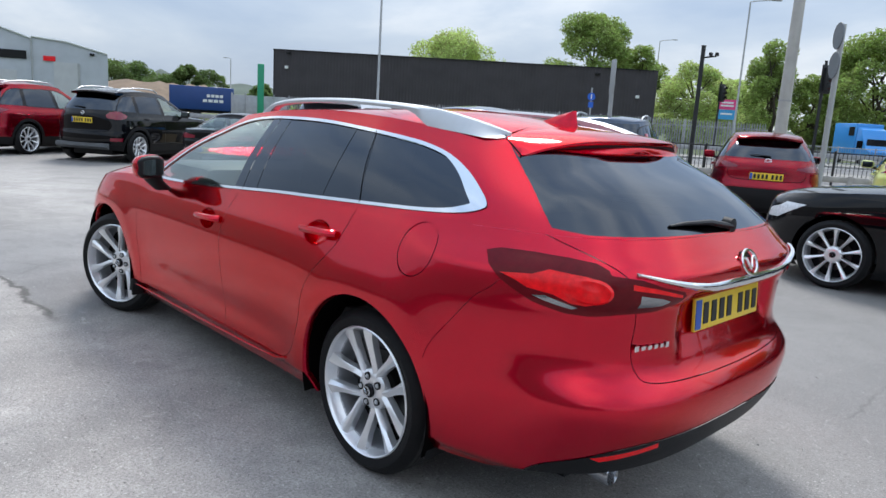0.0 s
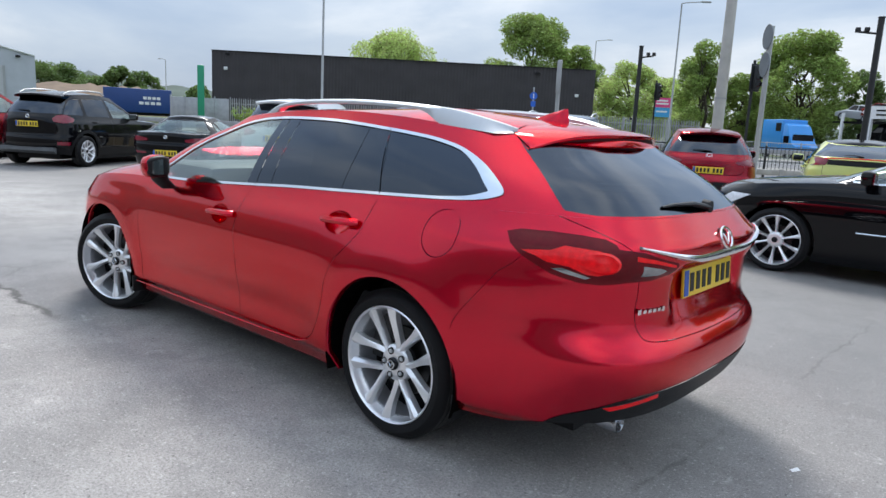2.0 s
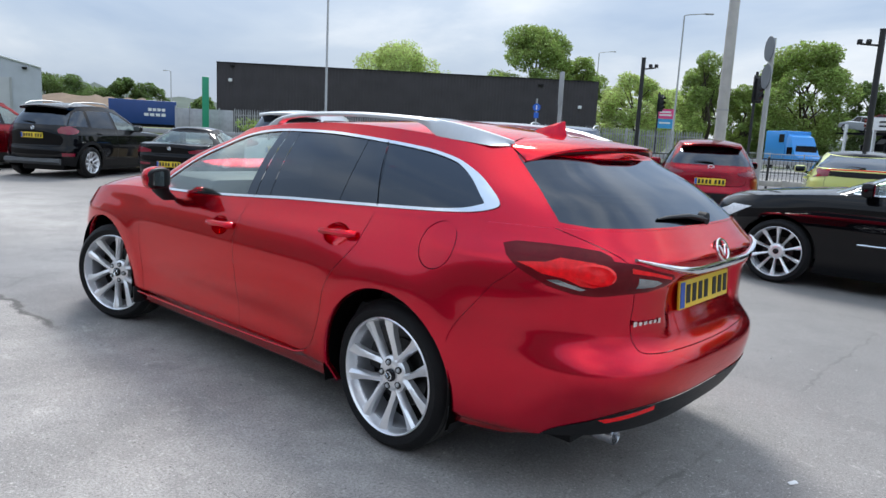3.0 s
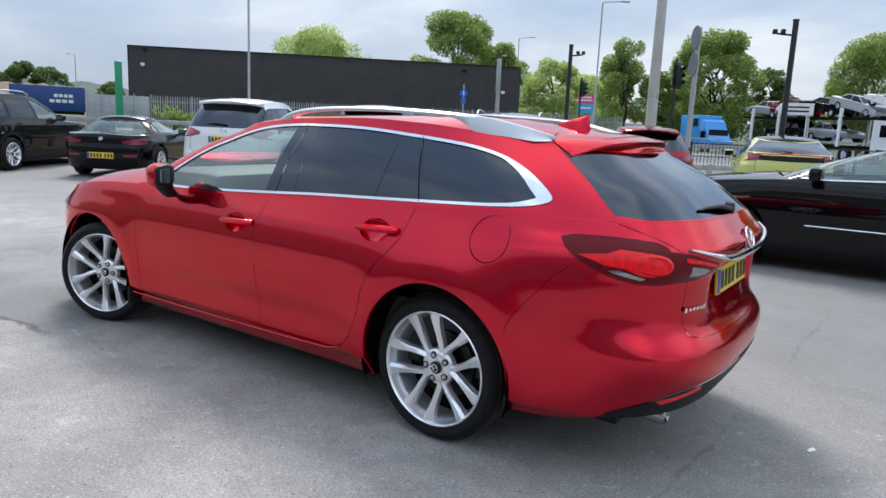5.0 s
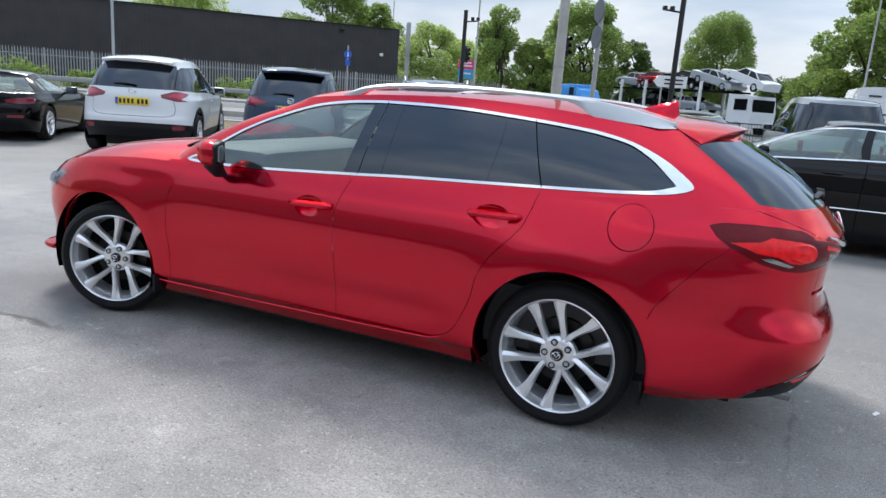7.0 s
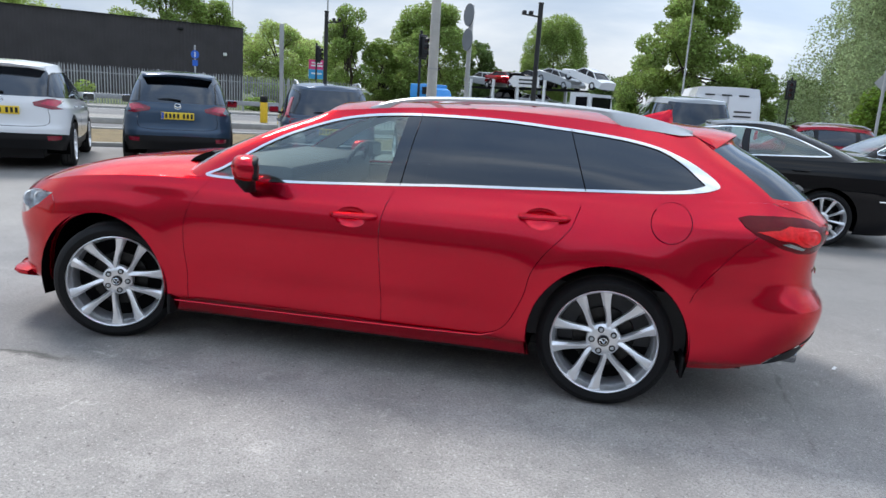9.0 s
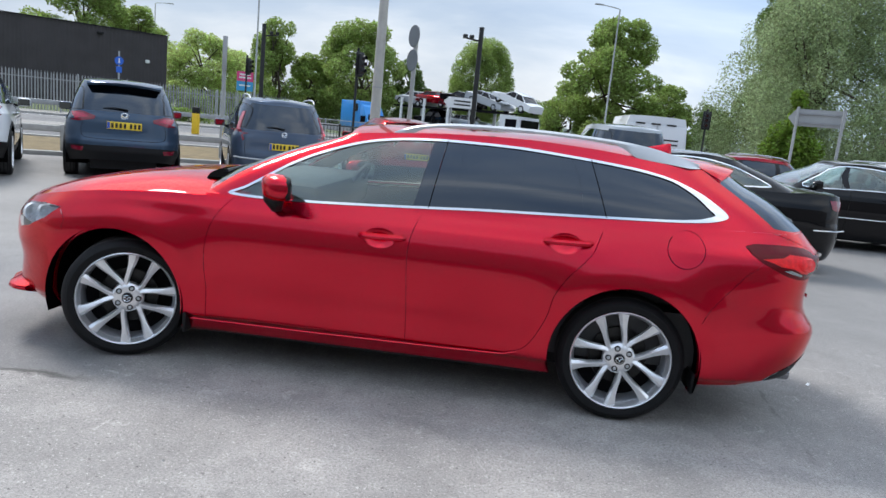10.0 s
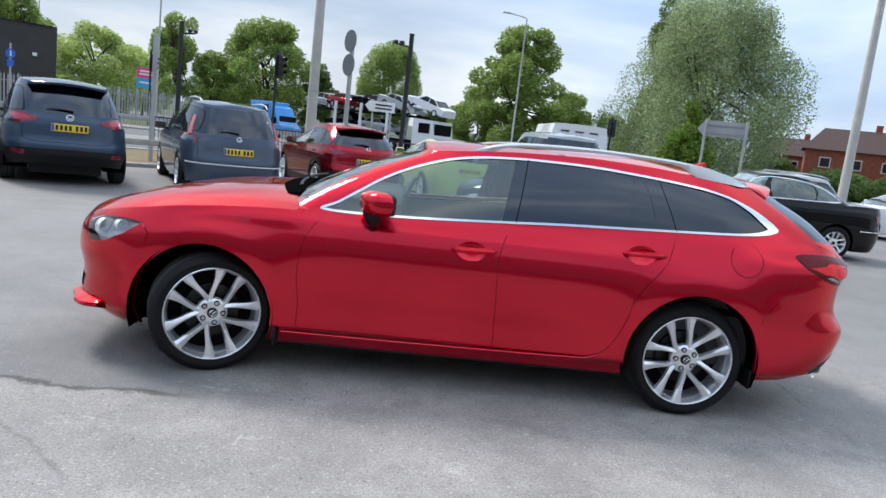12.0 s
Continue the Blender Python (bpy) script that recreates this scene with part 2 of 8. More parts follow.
def leaf_material(name, color, light=0.35):
    m, n, l, b = nodes_of(name)
    geo = n.new("ShaderNodeNewGeometry")
    hsv = n.new("ShaderNodeHueSaturation")
    hsv.inputs["Color"].default_value = (*color, 1)
    mr = n.new("ShaderNodeMapRange")
    mr.inputs["To Min"].default_value, mr.inputs["To Max"].default_value = 0.55, 1.5
    l.new(geo.outputs["Random Per Island"], mr.inputs["Value"])
    l.new(mr.outputs["Result"], hsv.inputs["Value"])
    mh = n.new("ShaderNodeMapRange")
    mh.inputs["To Min"].default_value, mh.inputs["To Max"].default_value = 0.485, 0.515
    l.new(geo.outputs["Random Per Island"], mh.inputs["Value"])
    l.new(mh.outputs["Result"], hsv.inputs["Hue"])
    l.new(hsv.outputs["Color"], b.inputs["Base Color"])
    b.inputs["Roughness"].default_value = 0.6
    out = n["Material Output"]
    tl = n.new("ShaderNodeBsdfTranslucent")
    l.new(hsv.outputs["Color"], tl.inputs["Color"])
    mx = n.new("ShaderNodeMixShader")
    mx.inputs["Fac"].default_value = light
    l.new(b.outputs["BSDF"], mx.inputs[1])
    l.new(tl.outputs["BSDF"], mx.inputs[2])
    l.new(mx.outputs["Shader"], out.inputs["Surface"])
    return m


M = {}
M["red"] = car_paint("deep_red_paint", (0.60, 0.0003, 0.024), 0.95, 0.25, 0.05, 1.0)
M["red2"] = car_paint("bright_red_paint", (0.27, 0.0015, 0.014), 0.85, 0.27, 0.06, 0.9)
M["black"] = car_paint("black_paint", (0.002, 0.002, 0.003), 0.0, 0.5)
M["white"] = car_paint("white_paint", (0.72, 0.74, 0.76), 0.0, 0.35, 0.01)
M["blue"] = car_paint("slate_blue_paint", (0.045, 0.075, 0.12), 0.45, 0.34)
M["greyblue"] = car_paint("grey_blue_paint", (0.07, 0.095, 0.14), 0.45, 0.34)
M["lime"] = car_paint("pale_lime_paint", (0.62, 0.66, 0.22), 0.1, 0.35)
M["silver"] = car_paint("silver_paint", (0.40, 0.42, 0.44), 0.6, 0.33)
M["lorryblue"] = car_paint("sky_blue_paint", (0.06, 0.30, 0.72), 0.0, 0.4, 0.01)
M["seam"] = plain("dark_gap", (0.006, 0.002, 0.003), 0.9, spec=0.1)
M["liner"] = plain("wheel_arch_felt", (0.004, 0.004, 0.004), 1.0, spec=0.0)
M["trimblack"] = plain("black_plastic", (0.006, 0.006, 0.007), 0.5, 0, 0.2, 8, 0.1, 220, spec=0.3)
M["gloss_black"] = plain("gloss_black_trim", (0.006, 0.006, 0.009), 0.12, 0, 0.05, spec=0.3)
M["rubber"] = plain("tyre_rubber", (0.009, 0.009, 0.010), 0.6, 0, 0.25, 9, 0.25, 160, spec=0.2)
M["tread"] = plain("dusty_tyre_tread", (0.045, 0.044, 0.043), 0.85, 0, 0.35, 14, 0.4, 130, spec=0.2)
M["barrel"] = plain("rim_barrel_alloy", (0.42, 0.43, 0.46), 0.38, 0.55, 0.12, 10)
M["alloy"] = plain("silver_alloy", (0.84, 0.85, 0.87), 0.30, 0.75, 0.06, 12, coat=0.3)
M["alloy_dark"] = plain("dark_alloy", (0.008, 0.008, 0.009), 0.8, 0.0, 0.2, 12, spec=0.05)
M["disc"] = plain("brake_disc_steel", (0.035, 0.035, 0.035), 0.4, 0.9, 0.2, 30)
M["mirror"] = plain("mirror_glass", (0.20, 0.215, 0.22), 0.03, 1.0, 0.02, 4)
M["chrome"] = plain("bright_chrome", (0.82, 0.83, 0.85), 0.07, 1.0, 0.03, 4)
M["chrome_dark"] = plain("dull_chrome", (0.34, 0.35, 0.37), 0.16, 0.9, 0.15, 30)
M["satin"] = plain("satin_silver", (0.54, 0.56, 0.58), 0.36, 0.3, 0.06, 5)
M["glass"] = glass("clear_glass", (0.64, 0.77, 0.73), 2.1, 3.7, (0.92, 1.0, 0.97))
M["tint"] = glass("privacy_glass", (0.008, 0.009, 0.013), 1.5, 4.5, (0.78, 0.87, 1.0))
M["screen"] = glass("windscreen_glass", (0.78, 0.86, 0.84))
M["lens"] = glass("clear_lens", (0.9, 0.93, 0.95))
M["lamp_red"] = plain("red_lamp_lens", (0.85, 0.003, 0.008), 0.22, 0, 0.25, 40, coat=0.2, spec=0.3)
M["lamp_dark"] = plain("dark_red_lens", (0.20, 0.006, 0.022), 0.15, 0, 0.25, 30, coat=0.6)
M["lamp_wine"] = plain("wine_red_lens", (0.46, 0.012, 0.05), 0.18, 0, 0.3, 30, coat=0.6)
M["lamp_pink"] = plain("pale_red_lens", (0.50, 0.10, 0.13), 0.2, 0, 0.3, 30, coat=0.6)
M["plaster"] = plain("dark_plaster", (0.20, 0.195, 0.19), 0.8, 0, 0.1, 0.5)
M["lamp_core"] = plain("deep_red_lens", (0.30, 0.003, 0.008), 0.15, 0, 0.2, 30, coat=0.2, spec=0.3)
M["lamp_smoke"] = plain("smoked_red_lens", (0.12, 0.003, 0.007), 0.12, 0, 0.2, 20, coat=0.05, spec=0.18)
M["lamp_clear"] = plain("lamp_reflector", (0.80, 0.82, 0.85), 0.25, 0.4, 0.3, 50)
M["plate"] = plain("yellow_plate", (0.82, 0.58, 0.04), 0.4, 0, 0.05, 6)
M["plate_blue"] = plain("plate_blue_band", (0.03, 0.10, 0.45), 0.4)
M["ink"] = plain("black_ink", (0.01, 0.01, 0.01), 0.5)
M["seat"] = plain("dark_seat_cloth", (0.06, 0.06, 0.062), 0.85, 0, 0.2, 10, 0.2, 200)
M["lining"] = plain("pale_headlining", (0.58, 0.57, 0.54), 0.9)
M["cabin"] = plain("cabin_plastic", (0.05, 0.05, 0.052), 0.6, 0, 0.15, 6)
M["ground"] = ground_material("worn_asphalt", (0.308, 0.290, 0.275), (0.466, 0.438, 0.409), (0.70, 0.67, 0.63), 0.5, seal=1.0, crack=0.35)
# near-black tone for the ground sheet added behind the camera
M["apron"] = ground_material("fresh_asphalt", (0.05, 0.05, 0.052), (0.06, 0.06, 0.06), (0.1, 0.1, 0.1), 0.3)
M["road"] = ground_material("road_asphalt", (0.13, 0.13, 0.135), (0.16, 0.16, 0.16), (0.24, 0.24, 0.24), 0.3)
M["pave"] = ground_material("pavement_concrete", (0.24, 0.23, 0.21), (0.28, 0.27, 0.25), (0.36, 0.35, 0.33), 0.3)
M["kerb"] = plain("kerb_concrete", (0.36, 0.35, 0.33), 0.85, 0, 0.25, 5, 0.5, 70)
M["drygrass"] = plain("dry_grass_verge", (0.17, 0.125, 0.06), 0.95, 0, 0.5, 3, 0.9, 60)
M["grass"] = plain("meadow_grass", (0.075, 0.10, 0.03), 0.95, 0, 0.45, 1.5, 0.9, 40)
M["skid"] = plain("grey_skid_plastic", (0.10, 0.105, 0.11), 0.6, 0.2, 0.15, 6)
M["clad"] = plain("dark_brown_cladding", (0.046, 0.040, 0.044), 0.6, 0.0, 0.3, 0.6, 0.1, 40, random_hue=0.12)
M["galv"] = plain("galvanised_steel", (0.36, 0.37, 0.38), 0.5, 0.4, 0.2, 3, 0.1, 80, random_hue=0.15)
M["polegrey"] = plain("grey_painted_steel", (0.36, 0.37, 0.37), 0.55, 0.1, 0.12, 3)
M["signback"] = plain("dull_sign_back", (0.13, 0.15, 0.17), 0.55, 0.2, 0.15, 4)
M["concrete"] = plain("pale_concrete_column", (0.44, 0.43, 0.40), 0.8, 0, 0.14, 4, 0.3, 90)
M["poleblack"] = plain("black_painted_steel", (0.012, 0.013, 0.014), 0.45, 0.1, 0.15, 4)
M["greensign"] = plain("green_totem", (0.012, 0.26, 0.13), 0.4, 0, 0.08, 2)
M["whiteclad"] = plain("pale_grey_cladding", (0.46, 0.49, 0.53), 0.55, 0.1, 0.1, 0.8, random_hue=0.04)
M["door_grey"] = plain("roller_door_grey", (0.50, 0.51, 0.52), 0.5, 0.1, 0.1, 1)
M["bluebox"] = plain("deep_blue_trailer", (0.012, 0.05, 0.20), 0.4, 0, 0.1, 1)
M["bluesign"] = plain("blue_sign_face", (0.02, 0.12, 0.55), 0.4)
M["pink"] = plain("pink_board", (0.70, 0.06, 0.22), 0.5)
M["cyan"] = plain("blue_board", (0.05, 0.32, 0.62), 0.5)
M["signwhite"] = plain("white_sign_face", (0.75, 0.76, 0.76), 0.45)
M["yellow"] = plain("yellow_plastic", (0.75, 0.48, 0.02), 0.5)
M["brick"] = plain("red_brick", (0.30, 0.095, 0.06), 0.9, 0, 0.3, 3, 0.3, 40)
M["rooftile"] = plain("brown_roof_tile", (0.065, 0.038, 0.032), 0.85, 0, 0.25, 4, 0.3, 30)
M["bark"] = plain("tree_bark", (0.07, 0.055, 0.04), 0.95, 0, 0.3, 8, 0.8, 30)
M["leaf"] = leaf_material("leaf_green", (0.28, 0.37, 0.10), 0.5)
M["leaf_fresh"] = leaf_material("leaf_fresh_green", (0.46, 0.55, 0.19), 0.5)
M["leaf_dark"] = leaf_material("leaf_dark_green", (0.14, 0.21, 0.06), 0.45)
M["leaf_grey"] = leaf_material("leaf_willow_grey", (0.30, 0.37, 0.19), 0.6)
M["leaf_conifer"] = leaf_material("leaf_conifer", (0.16, 0.25, 0.03), 0.45)
M["hill"] = plain("far_hill", (0.07, 0.095, 0.075), 1.0, 0, 0.3, 0.02)
M["earth"] = plain("bare_bank", (0.16, 0.11, 0.07), 0.95, 0, 0.3, 0.5, 0.4, 8)
M["redlight"] = plain("dark_signal_lens", (0.05, 0.012, 0.01), 0.25)

# geometry helpers
class Geo:
    """Collects faces of one mesh."""

    def __init__(self):
        self.v, self.f = [], []

    def add(self, verts, faces):
        k = len(self.v)
        self.v += [tuple(p) for p in verts]
        self.f += [tuple(i + k for i in f) for f in faces]
        return self

    def box(self, c, s, m=None, taper=1.0, bevel=0.0):
        """A box with centre c and sides s; taper narrows its top; bevel chamfers all edges."""
        hx, hy, hz = s[0] / 2, s[1] / 2, s[2] / 2
        if bevel <= 0:
            pts = [(sx * hx * (taper if sz > 0 else 1), sy * hy * (taper if sz > 0 else 1), sz * hz) for sz in (-1, 1) for sy in (-1, 1) for sx in (-1, 1)]
            faces = [(0, 2, 3, 1), (4, 5, 7, 6), (0, 1, 5, 4), (2, 6, 7, 3), (0, 4, 6, 2), (1, 3, 7, 5)]
        else:
            bm = bmesh.new()
            bmesh.ops.create_cube(bm, size=1)
            for v in bm.verts:
                k = taper if v.co.z > 0 else 1
                v.co = (v.co.x * s[0] * k, v.co.y * s[1] * k, v.co.z * s[2])
            bmesh.ops.bevel(bm, geom=bm.edges[:], offset=bevel, segments=2, profile=0.5, affect="EDGES")
            bm.verts.index_update()
            pts = [tuple(v.co) for v in bm.verts]
            faces = [tuple(v.index for v in f.verts) for f in bm.faces]
            bm.free()
        m = m or Matrix.Identity(4)
        return self.add([m @ (Vector(p) + Vector(c)) for p in pts], faces)

    def tube(self, path, radius, seg=8, caps=True, squash=1.0):
        """A round bar along a path; radius is one number or one for each point."""
        path = [Vector([float(c) for c in p]) for p in path]
        rad = radius if isinstance(radius, (list, tuple)) else [radius] * len(path)
        up = None
        rings = []
        for i, p in enumerate(path):
            d = (path[min(i + 1, len(path) - 1)] - path[max(i - 1, 0)]).normalized()
            if up is None:
                up = Vector((0, 0, 1)) if abs(d.z) < 0.9 else Vector((1, 0, 0))
            a = d.cross(up).normalized()
            up = a.cross(d).normalized()
            rings.append([p + float(rad[i]) * (math.cos(t) * a + squash * math.sin(t) * up) for t in [2 * math.pi * k / seg for k in range(seg)]])
        faces = []
        for i in range(len(path) - 1):
            for k in range(seg):
                j = (k + 1) % seg
                faces.append((i * seg + k, i * seg + j, (i + 1) * seg + j, (i + 1) * seg + k))
        if caps:
            faces.append(tuple(range(seg))[::-1])
            faces.append(tuple((len(path) - 1) * seg + k for k in range(seg)))
        return self.add([q for r in rings for q in r], faces)

    def lathe(self, profile, seg=48, m=None):
        """Turns (radius, y) pairs about the y axis."""
        m = m or Matrix.Identity(4)
        pts = [m @ Vector((r * math.cos(2 * math.pi * k / seg), y, r * math.sin(2 * math.pi * k / seg))) for r, y in profile for k in range(seg)]
        faces = []
        for i in range(len(profile) - 1):
            for k in range(seg):
                j = (k + 1) % seg
                faces.append((i * seg + k, i * seg + j, (i + 1) * seg + j, (i + 1) * seg + k))
        return self.add(pts, faces)

    def prism(self, poly, depth, m=None):
        """A flat outline in x, z, given depth along y."""
        m = m or Matrix.Identity(4)
        k = len(poly)
        pts = [m @ Vector((x, y, z)) for y in (0, depth) for x, z in poly]
        faces = [tuple(range(k)), tuple(range(2 * k - 1, k - 1, -1))]
        faces += [(i, k + i, k + (i + 1) % k, (i + 1) % k) for i in range(k)]
        return self.add(pts, faces)

    def loft(self, rings, caps=True):
        k = len(rings[0])
        faces = []
        for i in range(len(rings) - 1):
            for a in range(k):
                b = (a + 1) % k
                faces.append((i * k + a, i * k + b, (i + 1) * k + b, (i + 1) * k + a))
        if caps:
            faces += [tuple(range(k))[::-1], tuple((len(rings) - 1) * k + a for a in range(k))]
        return self.add([p for r in rings for p in r], faces)

    def mesh(self, name, material, smooth=True, angle=40):
        me = bpy.data.meshes.new(name)
        me.from_pydata([tuple(p) for p in self.v], [], self.f)
        me.materials.append(material)
        bm = bmesh.new()
        bm.from_mesh(me)
        bmesh.ops.recalc_face_normals(bm, faces=bm.faces[:])
        bm.to_mesh(me)
        bm.free()
        if smooth:
            me.shade_smooth()
            me.set_sharp_from_angle(angle=radians(angle))
        return me


def thing(name, label, category, m=None, group="", kind=""):
    ob = new(name)
    ob.empty_display_size = 0.2
    if m is not None:
        ob.matrix_basis = m
    return tagged(ob, label, category, group, kind)


def part(name, geo, material, parent, label="", smooth=True, angle=40):
    me = geo if isinstance(geo, bpy.types.Mesh) else geo.mesh(name, material, smooth, angle)
    ob = new(name, me)
    ob.parent = parent
    return tagged(ob, label)


def solo(name, geo, material, label, category, m=None, group="", kind="", smooth=True, angle=40):
    ob = new(name, geo.mesh(name, material, smooth, angle))
    if m is not None:
        ob.matrix_basis = m
    return tagged(ob, label, category, group, kind)


def turn_z(x, y, z, deg):
    return pose(x, y, z, 0, 0, deg)


class Curve:
    """A smooth monotone curve through the given places and values."""

    def __init__(self, *pairs):
        self.x, self.y = np.array(pairs[0::2], float), np.array(pairs[1::2], float)
        h, d = np.diff(self.x), np.diff(self.y) / np.diff(self.x)
        s = np.zeros(len(self.x))
        s[1:-1] = np.where(d[:-1] * d[1:] > 0, 2 * d[:-1] * d[1:] / np.where(np.abs(d[:-1] + d[1:]) < 1e-9, 1, d[:-1] + d[1:]), 0)
        s[0], s[-1] = d[0], d[-1]
        self.h, self.s = h, s

    def __call__(self, q):
        q = np.clip(np.asarray(q, float), self.x[0], self.x[-1])
        i = np.clip(np.searchsorted(self.x, q, side="right") - 1, 0, len(self.h) - 1)
        h = self.h[i]
        t = (q - self.x[i]) / h
        return (self.y[i] * (1 + 2 * t) * (1 - t) ** 2 + self.s[i] * h * t * (1 - t) ** 2
                + self.y[i + 1] * t * t * (3 - 2 * t) + self.s[i + 1] * h * t * t * (t - 1))


def inside(poly, pts):
    """Which of the points lie in the closed outline."""
    a, b = poly, np.roll(poly, -1, axis=0)
    hit = np.zeros(len(pts), bool)
    for (x0, y0), (x1, y1) in zip(a, b):
        if y0 == y1:
            continue
        c = (y0 > pts[:, 1]) != (y1 > pts[:, 1])
        hit ^= c & (pts[:, 0] < (x1 - x0) * (pts[:, 1] - y0) / (y1 - y0) + x0)
    return hit


def smooth_line(pts, closed=False, n=6):
    """Rounds a line through its points."""
    p = np.array(pts, float)
    k = len(p)
    out = []
    for i in range(k if closed else k - 1):
        a, b, c, d = [p[(i + o) % k] if closed else p[min(max(i + o, 0), k - 1)] for o in (-1, 0, 1, 2)]
        for t in np.arange(n) / n:
            out.append(0.5 * (2 * b + (c - a) * t + (2 * a - 5 * b + 4 * c - d) * t * t + (3 * b - a - 3 * c + d) * t ** 3))
    if not closed:
        out.append(p[-1])
    return np.array(out)


def offset_line(pts, d, closed=True):
    p = np.array(pts, float)
    if closed:
        t = np.roll(p, -1, 0) - np.roll(p, 1, 0)
    else:
        t = np.gradient(p, axis=0)
    t /= np.maximum(np.linalg.norm(t, axis=1), 1e-9)[:, None]
    area = 0.5 * np.sum(p[:, 0] * np.roll(p[:, 1], -1) - np.roll(p[:, 0], -1) * p[:, 1])
    s = np.sign(area) if closed else 1
    return p + s * d * np.stack([-t[:, 1], t[:, 0]], 1)


def ribbon(pts, width):
    return np.concatenate([offset_line(pts, width / 2, False), offset_line(pts, -width / 2, False)[::-1]])

# cars: a lower band and a greenhouse, each wrapped round the plan, cut along their joints
from mathutils.geometry import delaunay_2d_cdt


class Shape:
    """The outer skin of a car. Front towards -x, rear axle at x = 0, ground at z = 0."""

    def __init__(self, **k):
        self.k = k
        self.xm, self.w = k["xm"], k["w"]
        self.nr, self.mr = k.get("rear_round", (10.5, 2.3))
        self.nf, self.mf = k.get("front_round", (9.0, 2.2))
        self.ns, self.ms = k.get("screen_round", (14.0, 2.4))
        self.sculpt = k.get("sculpt")
        q = np.linspace(0.002, 1, 1500)
        th = np.unique(np.concatenate([np.linspace(0, math.pi, 2001), np.arccos(q ** (self.nr / 2)), math.pi - np.arccos(q ** (self.nf / 2)), math.pi - np.arccos(q ** (self.ns / 2))]))
        p = self.low(th, np.full(th.shape, k["zmid"]))
        self.th, self.u = th, np.concatenate([[0], np.cumsum(np.linalg.norm(np.diff(p, axis=0), axis=1))])

    def low(self, th, z):
        k = self.k
        c, s = np.cos(th), np.abs(np.sin(th))
        rear = c > 0
        ac = np.maximum(np.abs(c), 1e-12)
        x = self.xm + np.where(rear, (k["xr"](z) - self.xm) * ac ** (2 / self.nr), (k["xf"](z) - self.xm) * ac ** (2 / self.nf))
        g = np.maximum(s, 1e-12) ** (2 / np.where(rear, self.mr, self.mf))
        y = -self.w * k["wx"](x) * k["wz"](z) * g
        if self.sculpt:
            x, y = self.sculpt(x, y, z)
        return np.stack([x, y, z], -1)

    def upp(self, th, h):
        k = self.k
        c, s = np.cos(th), np.abs(np.sin(th))
        rear = c > 0
        ac = np.maximum(np.abs(c), 1e-12)
        x = self.xm + np.where(rear, (k["xru"](h) - self.xm) * ac ** (2 / self.nr), (k["xfu"](h) - self.xm) * ac ** (2 / self.ns))
        g = np.maximum(s, 1e-12) ** (2 / np.where(rear, self.mr, self.ms))
        zb = k["zt"](x)
        z = zb + (k["zr"](x) - zb) * h
        wb = self.w * k["wx"](x) * k["wz"](zb)
        y = -(wb + (k["wr"](x) - wb) * h + k.get("bulge", 0.03) * np.sin(math.pi * np.clip(h, 0, 1))) * g
        return np.stack([x, y, z], -1)

    def th_of_u(self, u):
        return np.interp(u, self.u, self.th)

    def u_of_th(self, th):
        return np.interp(th, self.th, self.u)

    def side(self, x, z):
        """Parameter of the point at x, z on the flank."""
        k = self.k
        if x > self.xm:
            t = min(max((x - self.xm) / (float(k["xr"](z)) - self.xm), 0), 1)
            th = math.acos(t ** (self.nr / 2))
        else:
            t = min(max((self.xm - x) / (self.xm - float(k["xf"](z))), 0), 1)
            th = math.pi - math.acos(t ** (self.nf / 2))
        return (float(self.u_of_th(th)), z)

    def end(self, y, z, rear=True):
        g = min(abs(y) / max(self.w * float(self.k["wz"](z)), 0.1), 1)
        th = math.asin(min(1, g ** ((self.mr if rear else self.mf) / 2)))
        return (float(self.u_of_th(th if rear else math.pi - th)), z)

    def up_side(self, x, z):
        k = self.k
        zb = float(k["zt"](x))
        h = (z - zb) / (float(k["zr"](x)) - zb)
        if x > self.xm:
            th = math.acos(min((x - self.xm) / max(float(k["xru"](h)) - self.xm, 0.05), 1) ** (self.nr / 2))
        else:
            th = math.pi - math.acos(min((self.xm - x) / max(self.xm - float(k["xfu"](h)), 0.05), 1) ** (self.ns / 2))
        return (float(self.u_of_th(th)), h)

    def up_end(self, share, h, rear=True):
        """share: sideways place, 0 at the middle line, 1 at the flank."""
        th = math.asin(share ** ((self.mr if rear else self.ms) / 2))
        return (float(self.u_of_th(th if rear else math.pi - th)), h)

    def LOW(self, uv):
        return self.low(self.th_of_u(uv[:, 0]), uv[:, 1])

    def UPP(self, uv):
        return self.upp(self.th_of_u(uv[:, 0]), uv[:, 1])

    def mark(self, pts):
        """Turns (x, z) on the flank, ('r', y, z) and ('f', y, z) at the ends into parameters."""
        return np.array([self.end(p[1], p[2], p[0] == "r") if isinstance(p[0], str) else self.side(*p) for p in pts])


def fill_in(line, step, closed=True):
    out = []
    k = len(line)
    for i in range(k if closed else k - 1):
        a, b = line[i], line[(i + 1) % k]
        m = max(1, int(math.ceil(np.linalg.norm(b - a) / step)))
        out += [a + (b - a) * j / m for j in range(m)]
    if not closed:
        out.append(line[-1])
    return np.array(out)


